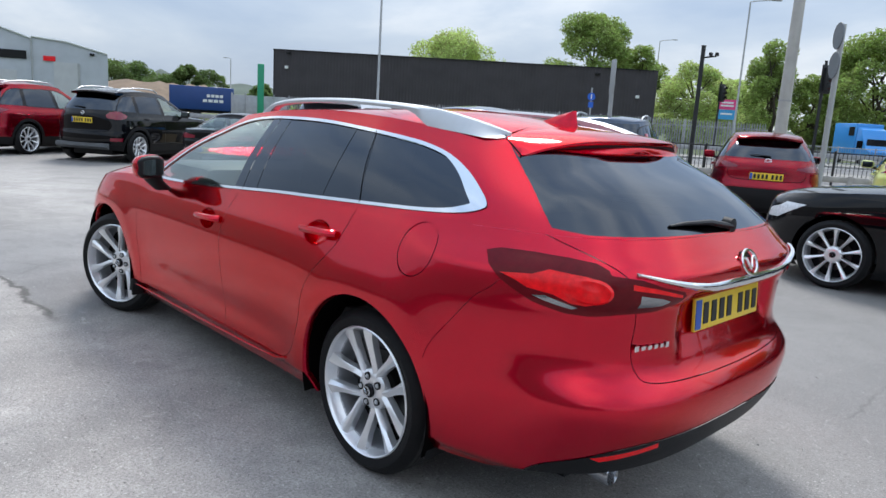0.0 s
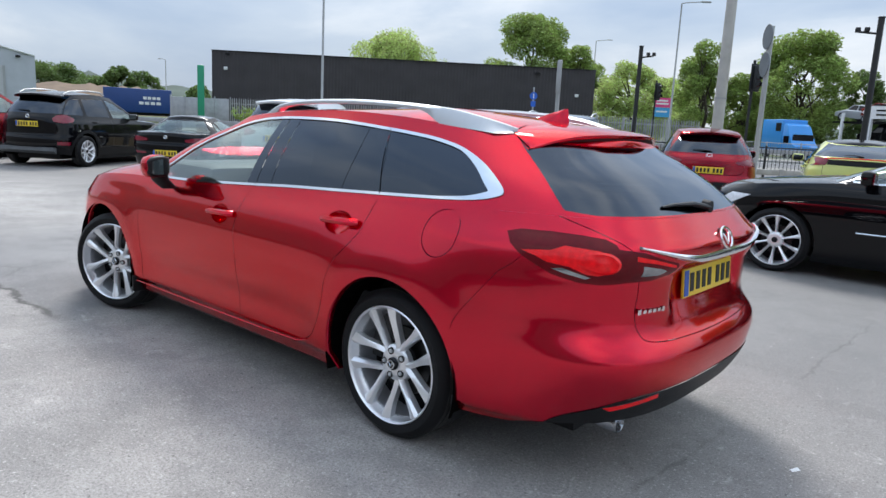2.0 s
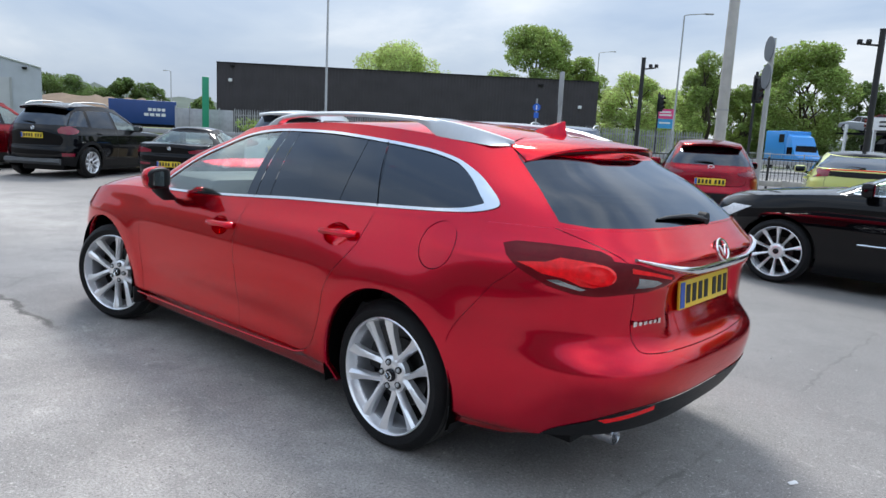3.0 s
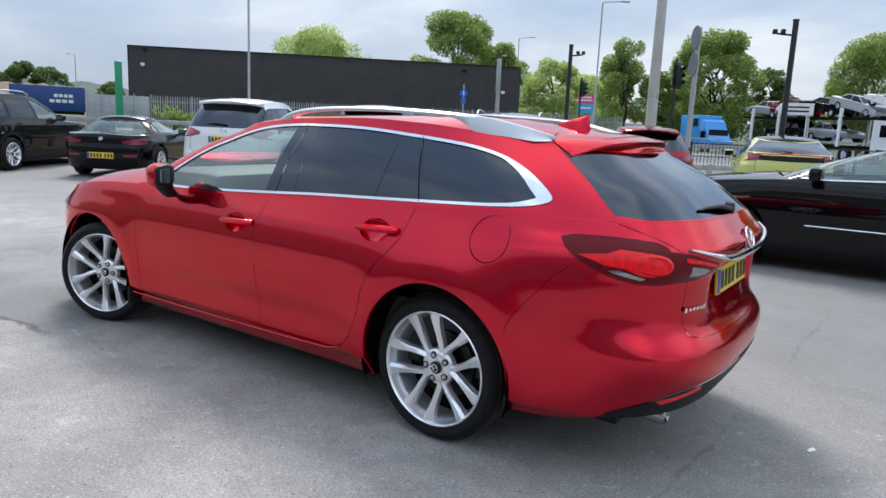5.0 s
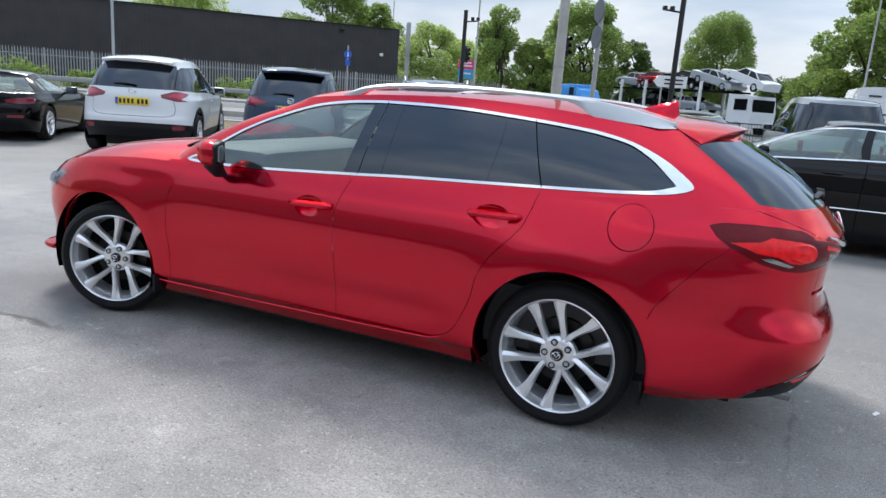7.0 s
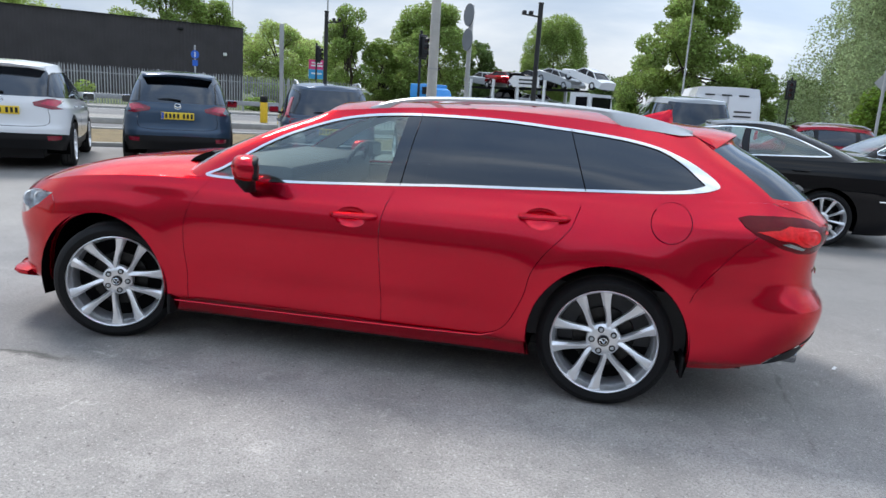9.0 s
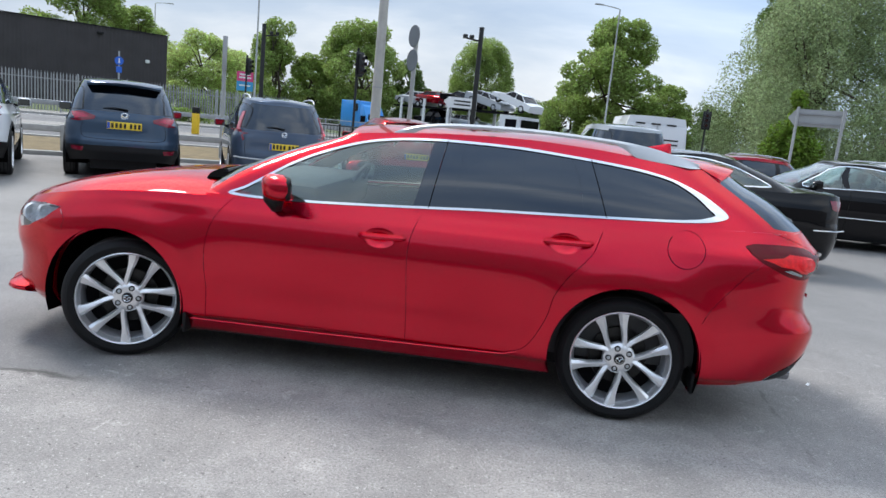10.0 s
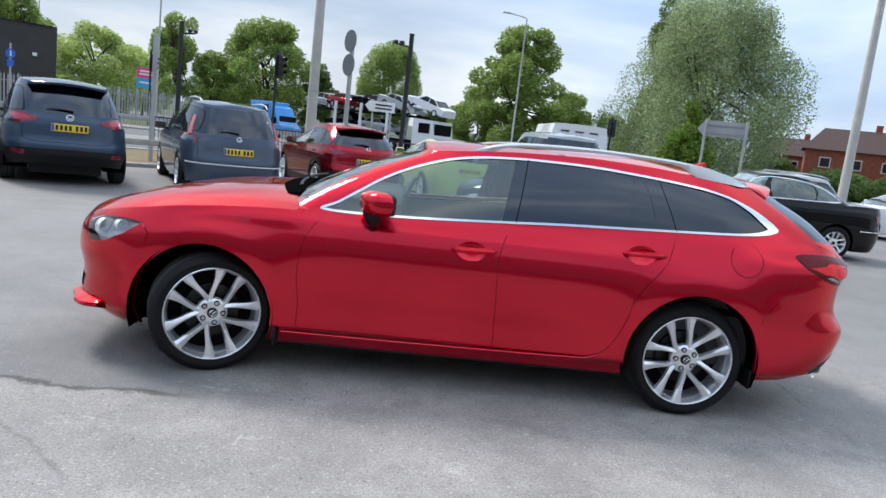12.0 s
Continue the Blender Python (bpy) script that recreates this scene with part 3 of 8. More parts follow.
def cut_patch(fn, edge, regions, su, sv, default="body", scale=1.0):
    """Triangulates the sheet fn(u, v) inside edge, cut along all regions; gives vertices, faces and normals by label."""
    lines = [fill_in(np.array(edge, float), su * 0.8)] + [fill_in(np.array(p, float), min(su, sv) * 0.9) for _, p in regions]
    lo, hi = lines[0].min(0), lines[0].max(0)
    gu, gv = np.meshgrid(np.arange(lo[0] + su / 2, hi[0], su), np.arange(lo[1] + sv / 2, hi[1], sv))
    gu[1::2] += su / 2
    grid = np.stack([gu.ravel(), gv.ravel()], 1)
    grid = grid[inside(lines[0], grid)]
    every = np.concatenate(lines)
    keep = np.ones(len(grid), bool)
    for i in range(0, len(grid), 400):
        d = np.abs(grid[i:i + 400, None, :] - every[None, :, :]) / np.array([su, sv])
        keep[i:i + 400] = (np.hypot(d[..., 0], d[..., 1]).min(1) > 0.34)
    grid = grid[keep]
    pts, edges = [Vector(p) for p in grid], []
    for ln in lines:
        k = len(pts)
        pts += [Vector(p) for p in ln]
        edges += [(k + i, k + (i + 1) % len(ln)) for i in range(len(ln))]
    v2, _, faces, *_ = delaunay_2d_cdt(pts, edges, [], 0, 1e-5)
    uv = np.array([tuple(p) for p in v2])
    faces = np.array([f for f in faces if len(f) == 3])
    mid = uv[faces].mean(1)
    label = np.full(len(faces), -1)
    for i in range(len(regions) - 1, -1, -1):
        label[inside(np.array(lines[i + 1]), mid)] = i
    label[~inside(lines[0], mid)] = -2
    eps = 0.003
    P = fn(uv)
    du = fn(uv + (eps, 0)) - fn(uv - (eps, 0))
    dv = fn(uv + (0, eps * scale)) - fn(uv - (0, eps * scale))
    N = np.cross(du, dv)
    ln = np.linalg.norm(N, axis=1)
    N /= np.maximum(ln, 1e-9)[:, None]
    away = P - np.stack([np.clip(P[:, 0], -2.4, 0.4), P[:, 1] * 0, P[:, 2] * 0 + 0.5], 1)
    N *= np.where((N * away).sum(1) < 0, -1, 1)[:, None]
    fn_ = np.cross(P[faces[:, 1]] - P[faces[:, 0]], P[faces[:, 2]] - P[faces[:, 0]])
    flip = (fn_ * N[faces].sum(1)).sum(1) < 0
    faces[flip] = faces[flip][:, ::-1]
    nm = N[faces].sum(1)
    lean = np.abs((fn_ * nm).sum(1)) / np.maximum(np.linalg.norm(fn_, axis=1) * np.linalg.norm(nm, axis=1), 1e-12)
    faces, label = faces[lean > 0.3], label[lean > 0.3]
    out = {}
    for i in range(-1, len(regions)):
        sel = faces[label == i]
        if len(sel) == 0:
            continue
        name = default if i < 0 else regions[i][0]
        if name is None:
            continue
        used, inv = np.unique(sel, return_inverse=True)
        piece = (P[used], inv.reshape(-1, 3), N[used])
        if name in out:
            a = out[name]
            piece = (np.concatenate([a[0], piece[0]]), np.concatenate([a[1], piece[1] + len(a[0])]), np.concatenate([a[2], piece[2]]))
        out[name] = piece
    return out


def mirrored(piece):
    v, f, n = piece
    s = np.array([1, -1, 1.0])
    return (v * s, f[:, ::-1], n * s)


def joined(*pieces):
    v, f, n, k = [], [], [], 0
    for a, b, c in pieces:
        v.append(a), f.append(b + k), n.append(c)
        k += len(a)
    return np.concatenate(v), np.concatenate(f), np.concatenate(n)


def islands(piece):
    """Splits a sheet into its connected pieces."""
    v, f, n = piece
    root = np.arange(len(v))
    while True:
        low = root[f].min(axis=1)
        new_root = root.copy()
        for c in range(3):
            np.minimum.at(new_root, f[:, c], low)
        new_root = new_root[new_root]
        if (new_root == root).all():
            break
        root = new_root
    out = []
    for r in np.unique(root[f[:, 0]]):
        fs = f[root[f[:, 0]] == r]
        used, inv = np.unique(fs, return_inverse=True)
        out.append((v[used], inv.reshape(-1, 3), n[used]))
    return out


def lifted(piece, d):
    return (piece[0] + piece[2] * d, piece[1], piece[2])


def shelled(piece, d):
    """Gives a sheet thickness: an inner skin and a rim."""
    v, f, n = piece
    k = len(v)
    e = {}
    for t in f:
        for a, b in ((t[0], t[1]), (t[1], t[2]), (t[2], t[0])):
            e[(a, b)] = 1
    rim = [(a, b) for a, b in e if (b, a) not in e]
    faces = [tuple(t) for t in f] + [tuple(t[::-1] + k) for t in f] + [(b, a, a + k, b + k) for a, b in rim]
    return np.concatenate([v, v - n * d]), faces, np.concatenate([n, -n])


def sheet(name, piece, material, parent, label="", thick=0.0):
    v, f, n = shelled(piece, thick) if thick else piece
    me = bpy.data.meshes.new(name)
    me.from_pydata(v.tolist(), [], [tuple(int(i) for i in t) for t in f])
    me.materials.append(material)
    me.shade_smooth()
    if not thick:
        me.normals_split_custom_set_from_vertices([tuple(q) for q in n])
    else:
        me.set_sharp_from_angle(angle=radians(50))
    me.update()
    return part(name, me, material, parent, label)


def cap_grid(rows):
    """A sheet through a grid of points (rows, columns, 3)."""
    r, c = rows.shape[:2]
    v = rows.reshape(-1, 3)
    f = []
    for i in range(r - 1):
        for j in range(c - 1):
            a = i * c + j
            f += [(a, a + 1, a + c + 1), (a, a + c + 1, a + c)]
    du = np.gradient(rows, axis=1)
    dv = np.gradient(rows, axis=0)
    n = np.cross(du, dv).reshape(-1, 3)
    n /= np.maximum(np.linalg.norm(n, axis=1), 1e-9)[:, None]
    n *= np.where(n[:, 2] < 0, -1, 1)[:, None]
    bad = n[:, 2] < 0.05
    n[bad] = (0, 0, 1)
    f = np.array(f)
    w = np.cross(v[f[:, 1]] - v[f[:, 0]], v[f[:, 2]] - v[f[:, 0]])
    flip = w[:, 2] < 0
    f[flip] = f[flip][:, ::-1]
    return v, f, n


WHEELS = {}


def wheel_meshes(style, r, width):
    """Tyre, rim, dark barrel and disc; the face looks to -y, the axle lies along y."""
    key = (style, r, width)
    if key in WHEELS:
        return WHEELS[key]
    rr = r - (0.074 if style in ("hero", "ten") else 0.105)       # rim edge
    h = width / 2
    tyre = Geo().lathe([(rr - 0.004, -h + 0.012), (rr + 0.012, -h), (r - 0.035, -h - 0.004), (r - 0.012, -h + 0.012), (r, -h + 0.035), (r - 0.004, -0.062 * 1), (r - 0.004, -0.056), (r, -0.05),
                        (r, 0.05), (r - 0.004, 0.056), (r, 0.06), (r, h - 0.035), (r - 0.02, h), (rr + 0.012, h), (rr - 0.004, h - 0.012)], 56)
    tread = Geo()
    edges = (-h + 0.034, -0.056, -0.046, -0.006, 0.006, 0.046, 0.056, h - 0.034)
    for y0, y1 in zip(edges[0::2], edges[1::2]):
        tread.lathe([(r - 0.002, y0), (r + 0.0015, y0 + 0.003), (r + 0.0015, y1 - 0.003), (r - 0.002, y1)], 56)
    rim = Geo().lathe([(rr + 0.004, -h + 0.002), (rr - 0.001, -h - 0.003), (rr - 0.006, -h + 0.002), (rr - 0.009, -h + 0.012), (rr - 0.016, -h + 0.050), (rr - 0.020, -h + 0.054)], 56)
    twin = style == "hero"
    if style in ("hero", "five", "plain"):
        pairs, spread0, spread1, w0, w1 = 5, 33, 14.5, 0.030, 0.040
    elif style == "ten":
        pairs, spread0, spread1, w0, w1 = 5, 18, 18, 0.022, 0.03
    else:
        pairs, spread0, spread1, w0, w1 = 7, 12, 9, 0.018, 0.016
    r0, r1 = 0.062, rr - 0.004
    for i in range(pairs):
        for side in (-1, 1):
            mid = 90 + 360 * i / pairs
            rings = []
            for t in np.linspace(0, 1, 9):
                spread = spread1 + (spread0 - spread1) * (1 - t) ** 2.3
                a = radians(mid + side * spread)
                rad = r0 + (r1 - r0) * t
                wid = w0 + (w1 - w0) * t + 0.020 * (max(0, t - 0.45) / 0.55) ** 1.6 - (0.004 * math.sin(math.pi * t) if twin else 0)
                y = -h + 0.006 + 0.034 * (1 - t) ** 1.6 + 0.006 * math.sin(math.pi * t)
                ca, sa = math.cos(a), math.sin(a)
                ring = []
                # a raised ridge off the middle, the flanks falling away to both sides
                for o, dy in ((-1, 0.042), (-1, 0.012), (-0.30 * side - 0.12, 0.0), (-0.30 * side + 0.12, 0.0), (1, 0.012), (1, 0.042)):
                    ring.append((rad * ca - o * wid / 2 * sa, y + dy, rad * sa + o * wid / 2 * ca))
                rings.append(ring)
            rim.loft(rings)
    rim.lathe([(0.001, -h + 0.036), (0.034, -h + 0.036), (0.05, -h + 0.034), (0.074, -h + 0.040), (0.084, -h + 0.050), (0.088, -h + 0.075)], 28)
    cap = Geo().lathe([(0.001, -h + 0.020), (0.022, -h + 0.021), (0.029, -h + 0.027), (0.030, -h + 0.04)], 24)
    nut = Geo().lathe([(0.001, -h + 0.027), (0.008, -h + 0.028), (0.0105, -h + 0.034), (0.0105, -h + 0.06)], 8)
    ring = Geo().lathe([(0.009, -h + 0.036), (0.0135, -h + 0.031), (0.0155, -h + 0.0305), (0.017, -h + 0.05)], 16)
    barrel = Geo().lathe([(rr - 0.018, -h + 0.050), (rr - 0.026, -h + 0.075), (rr - 0.030, h - 0.02)], 48)
    # near-black disc closing the rim, standing for the shade behind the spokes
    dark = Geo().lathe([(rr - 0.028, 0.035), (0.16, 0.030), (0.02, 0.030)], 40)
    disc = Geo().lathe([(0.07, 0.0), (0.155, -0.004), (0.158, 0.006), (0.155, 0.02), (0.07, 0.022)], 36)
    ms = {"tyre": tyre.mesh("tyre", M["rubber"]), "rim": rim.mesh("rim", M["alloy"], angle=35), "cap": cap.mesh("hub_cap", M["gloss_black"]),
          "nut": nut.mesh("wheel_nut", M["satin"]), "ring": ring.mesh("nut_seat", M["disc"]), "dark": dark.mesh("brake_shield", M["alloy_dark"]), "barrel": barrel.mesh("barrel", M["barrel"]), "tread": tread.mesh("tread", M["tread"], angle=30), "disc": disc.mesh("brake_disc", M["disc"])}
    WHEELS[key] = ms
    return ms


def add_wheel(car, x, y, r, width, style, steer=0.0, spin=0.0):
    ms = wheel_meshes(style, r, width)
    wheel = part("wheel", ms["tyre"], None, car, "black rubber tyre on a silver alloy rim")
    wheel.matrix_basis = pose(x, y, r, 0, 0, steer + (0 if y < 0 else 180)) @ pose(0, 0, 0, 0, spin, 0)
    for n in ("rim", "cap", "dark", "disc", "barrel", "tread"):
        if style == "plain" and n == "disc":
            continue
        part(ms[n].name.split(".")[0], ms[n], None, wheel)
    for i in range(5 if style == "hero" else 0):
        a = radians(90 + 72 * i)
        for n in ("nut", "ring"):
            o = part(ms[n].name.split(".")[0], ms[n], None, wheel)
            o.matrix_basis = Matrix.Translation((0.058 * math.cos(a), 0, 0.058 * math.sin(a)))
    return wheel


def dial_circle(cx, cz, r, n=40):
    return [(cx + r * math.cos(2 * math.pi * i / n), cz + r * math.sin(2 * math.pi * i / n)) for i in range(n)]


def car_skin(car, shape, paint, low_regions, up_regions, mats, step=0.045, thick=0.0, paired=()):
    """Builds the cut skin on both sides and hangs the sheets under the car."""
    k = shape.k
    xs = np.linspace(k["xf"](k["zmid"]) + 0.001, k["xr"](k["zmid"]) - 0.001, 160)
    us = np.linspace(0, shape.u[-1], 160)
    th = shape.th_of_u(us)
    xb = shape.low(th, np.full(th.shape, k["zmid"]))[:, 0]
    xt = xb
    for _ in range(5):
        xt = shape.low(th, k["zt"](xt))[:, 0]
    for _ in range(5):
        xb = shape.low(th, k["zb"](xb))[:, 0]
    edge = np.concatenate([np.stack([us, k["zb"](xb)], 1), np.stack([us, k["zt"](xt)], 1)[::-1]])
    got = cut_patch(shape.LOW, edge, low_regions, step, step * 0.75, "body")
    uedge = np.array([(0, 0), (shape.u[-1], 0), (shape.u[-1], 1), (0, 1)], float)
    got_u = cut_patch(shape.UPP, uedge, up_regions, max(step, 0.04), max(step, 0.04) * 2.2, "body", 2.0)
    if "body" in got_u:
        inner = lifted(got_u["body"], -0.018)
        sheet("pillar_lining", joined(inner, mirrored(inner)), k.get("lining_mat", M["cabin"]), car)
    for name, piece in got_u.items():
        got[name] = joined(got[name], piece) if name in got else piece
    # roof
    ths = np.linspace(0.0, math.pi, 90)
    edge1 = shape.upp(ths, np.ones(ths.shape))
    crown = k.get("crown", 0.045)
    q = np.linspace(0, 1, 14)
    roof = np.stack([np.stack([edge1[:, 0], edge1[:, 1] * (1 - t), edge1[:, 2] + crown * (1 - (1 - t) ** 2.2) * np.clip(np.abs(edge1[:, 1]) / 0.35, 0, 1)], 1) for t in q], 0)
    roof_piece = cap_grid(roof)
    # bonnet
    def deck(x0, x1, top, bow, front):
        tt = np.linspace(0.0, math.pi, 1600)
        e = shape.low(tt, np.full(tt.shape, k["zmid"]))
        sel = (e[:, 0] > x0) & (e[:, 0] < x1)
        tt = tt[sel]
        if len(tt) > 60:
            tt = tt[np.unique(np.linspace(0, len(tt) - 1, 60).astype(int))]
        e = shape.low(tt, np.full(tt.shape, k["zmid"]))
        for _ in range(3):
            e = shape.low(tt, k["zt"](e[:, 0]))
        for _ in range(3):
            e = shape.low(tt, k["zt"](e[:, 0]))
        rows = []
        for t in np.linspace(0, 1, 16):
            rows.append(np.stack([e[:, 0], e[:, 1] * (1 - t), e[:, 2] + top(e[:, 0]) * (1 - (1 - t) ** bow) * np.clip(np.abs(e[:, 1]) / 0.4, 0, 1)], 1))
        return cap_grid(np.stack(rows, 0))
    bonnet = deck(-9, k["screen_x"] + 0.35, k["hood_crown"], k.get("hood_bow", 3.0), True)
    sheet("roof", joined(roof_piece, mirrored(roof_piece)), k.get("roof_mat", paint), car)
    sheet("bonnet", joined(bonnet, mirrored(bonnet)), paint, car)
    if "deck_x" in k:
        boot = deck(k["deck_x"] - 0.3, 9, k["deck_crown"], 3.0, False)
        sheet("boot_lid", joined(boot, mirrored(boot)), paint, car)
    for name, piece in got.items():
        mat, lift, lab = mats.get(name, (paint, 0.0, ""))
        piece = lifted(piece, lift) if lift else piece
        tk = 0.0
        clean = name.split("/")[0]
        if clean in ("pillar_trim", "seam"):
            for bit in islands(piece):
                sheet(clean, bit, mat, car, lab)
                sheet(clean, mirrored(bit), mat, car, lab)
        elif clean in paired:
            sheet(clean, piece, mat, car, lab)
            sheet(clean, mirrored(piece), mat, car, lab)
        else:
            sheet(clean, joined(piece, mirrored(piece)), mat, car, lab)
    return got


def clip_line(poly, a, b):
    """Keeps the part of an outline on the left of the line from a to b."""
    out = []
    k = len(poly)
    d = lambda p: (b[0] - a[0]) * (p[1] - a[1]) - (b[1] - a[1]) * (p[0] - a[0])
    for i in range(k):
        p, q = poly[i], poly[(i + 1) % k]
        dp, dq = d(p), d(q)
        if dp >= 0:
            out.append(p)
        if dp * dq < 0:
            t = dp / (dp - dq)
            out.append((p[0] + (q[0] - p[0]) * t, p[1] + (q[1] - p[1]) * t))
    return out


def window_regions(shape, dlo, pillars, trim=0.02, names=("front_window", "rear_window", "quarter_window"), trim_name="chrome_trim", pillar_name="pillar_trim", round_n=5, tip=0.0):
    """dlo: outline of the side windows in x, z. pillars: (x low front, x low rear, x high front, x high rear), front to rear."""
    outer = [tuple(p) for p in (smooth_line(dlo, True, round_n) if round_n else np.array(dlo))]
    inner = [tuple(p) for p in offset_line(outer, trim)]
    if tip:
        inner = [(x - tip * min(1.0, max(0.0, (x - 0.18) / 0.24)), z) for x, z in inner]
    low, high = 0.6, 1.8
    cuts = [None] + list(pillars) + [None]
    reg = []
    for i in range(len(cuts) - 1):
        poly = inner
        if cuts[i] is not None:
            _, b, z0, _, d, z1 = cuts[i]
            poly = clip_line(poly, (d, z1), (b, z0))
        if cuts[i + 1] is not None:
            a, _, z0, c, _, z1 = cuts[i + 1]
            poly = clip_line(poly, (a, z0), (c, z1))
        if len(poly) > 2:
            reg.append((names[i] + "/" + str(i), np.array([shape.up_side(*p) for p in poly])))
    reg.append((pillar_name, np.array([shape.up_side(*p) for p in inner])))
    reg.append((trim_name, np.array([shape.up_side(*p) for p in outer])))
    return reg


def lining(car, shape, drop=0.03):
    """Dark trim behind doors and pillars, and a pale headlining."""
    k = shape.k
    us = np.linspace(0.0, shape.u[-1], 90)
    th = shape.th_of_u(us)
    x = shape.low(th, np.full(th.shape, k["zmid"]))[:, 0]
    ok = (x > k["screen_x"] + 0.25) & (x < float(k["xr"](0.9)) - 0.25)
    th, x = th[ok], x[ok]
    zt = k["zt"](x) - 0.012
    rows = np.stack([shape.low(th, 0.80 + (zt - 0.80) * t) * (1, 1, 1) + (0, 0.05, 0) for t in np.linspace(0, 1, 8)], 0)
    for s in (1, -1):
        r = rows * (1, s, 1)
        g = Geo()
        n, m = r.shape[:2]
        g.add(r.reshape(-1, 3), [(i * m + j, i * m + j + 1, (i + 1) * m + j + 1, (i + 1) * m + j) for i in range(n - 1) for j in range(m - 1)])
        part("door_lining", g, M["cabin"], car)
    ths = np.linspace(0.0, math.pi, 60)
    e = shape.upp(ths, np.ones(ths.shape))
    g = Geo()
    q = np.linspace(0.03, 1, 10)
    rows = np.stack([np.stack([e[:, 0] * 0.98 - 0.01, e[:, 1] * t, e[:, 2] - 0.03 + k.get("crown", 0.045) * (1 - abs(t) ** 2.2) * np.clip(np.abs(e[:, 1]) / 0.35, 0, 1)], 1) for t in np.concatenate([-q[::-1], q])], 0)
    n, m = rows.shape[:2]
    g.add(rows.reshape(-1, 3), [(i * m + j, i * m + j + 1, (i + 1) * m + j + 1, (i + 1) * m + j) for i in range(n - 1) for j in range(m - 1)])
    part("headlining", g, k.get("lining_mat", M["cabin"]), car)


def seat(car, x, y, z, mat):
    g = Geo()
    g.box((x, y, z + 0.10), (0.50, 0.50, 0.18), bevel=0.05)
    part("seat", g, mat, car)
    b = Geo()
    b.box((0, 0, 0.30), (0.14, 0.48, 0.62), pose(x + 0.26, y, z + 0.12, 0, 14, 0), bevel=0.05)
    b.box((0, 0, 0.70), (0.10, 0.26, 0.18), pose(x + 0.26, y, z + 0.12, 0, 14, 0), bevel=0.04)
    part("seat_back", b, mat, car)


def underbody(car, shape, wheels, r_arch, depth=0.38, reach=0.945, sill=0.25):
    k = shape.k
    g = Geo()
    x0, x1 = float(k["xf"](0.3)) + 0.35, float(k["xr"](0.3)) - 0.3
    g.box(((x0 + x1) / 2, 0, 0.245), (x1 - x0, shape.w * 1.1, 0.16))
    xs = sorted(x for x, z in wheels)
    g.box(((xs[0] + xs[1]) / 2, 0, sill), (xs[1] - xs[0] - 2 * r_arch - 0.02, shape.w * 1.74, 0.17))
    part("underbody", g, M["trimblack"], car)
    for x, z in wheels:
        for s in (-1, 1):
            a = Geo()
            y0, y1 = -shape.w * reach, -shape.w + depth
            n = 24
            pts = [(x + r_arch * math.cos(radians(-18 + 216 * i / n)), z + r_arch * math.sin(radians(-18 + 216 * i / n))) for i in range(n + 1)]
            v = [(px, s * -1 * yy, pz) for yy in (y0, y1) for px, pz in pts] + [(x, -s * y1, z)]
            f = [(i, i + 1, n + 2 + i, n + 1 + i) for i in range(n)] + [(n + 1 + i, n + 2 + i, 2 * n + 2) for i in range(n)]
            a.add(v, f)
            part("wheel_arch_liner", a, M["liner"], car)


def number_plate(car, x, y, z, lean=0.0, yaw=0.0, bars=7, w=0.52, front=False):
    """A yellow plate whose characters are plain dark bars; it faces +x."""
    m = pose(x, y, z, 0, lean, yaw)
    g = Geo().box((0, 0, 0), (0.012, w, 0.118), m, bevel=0.003)
    plate = part("number_plate", g, M["plate"], car, "yellow number plate with dark characters")
    step = 0.062
    for i in range(bars):
        yy = -0.195 + i * step + (0.03 if i > 3 else 0)
        part("character", Geo().box((0.0075, yy * w / 0.52 + 0.015, 0), (0.003, 0.036, 0.076), m), M["ink"], plate, smooth=False)
    bl = Geo().box((0.0075, -w / 2 + 0.024, 0), (0.003, 0.04, 0.104), m)
    part("plate_band", bl, M["plate_blue"], plate)
    return plate

# the red estate car in the middle
HERO_WIDTH = Curve(0.16, 0.87, 0.24, 0.915, 0.275, 0.935, 0.30, 0.962, 0.42, 0.973, 0.6, 0.986, 0.70, 0.990, 0.76, 0.988, 0.82, 0.977, 0.88, 0.958, 0.94, 0.935, 1.0, 0.909, 1.05, 0.885, 1.10, 0.85, 1.15, 0.81)
ARCHES = ((0.004, 0.345, 0.395), (-2.812, 0.345, 0.392))


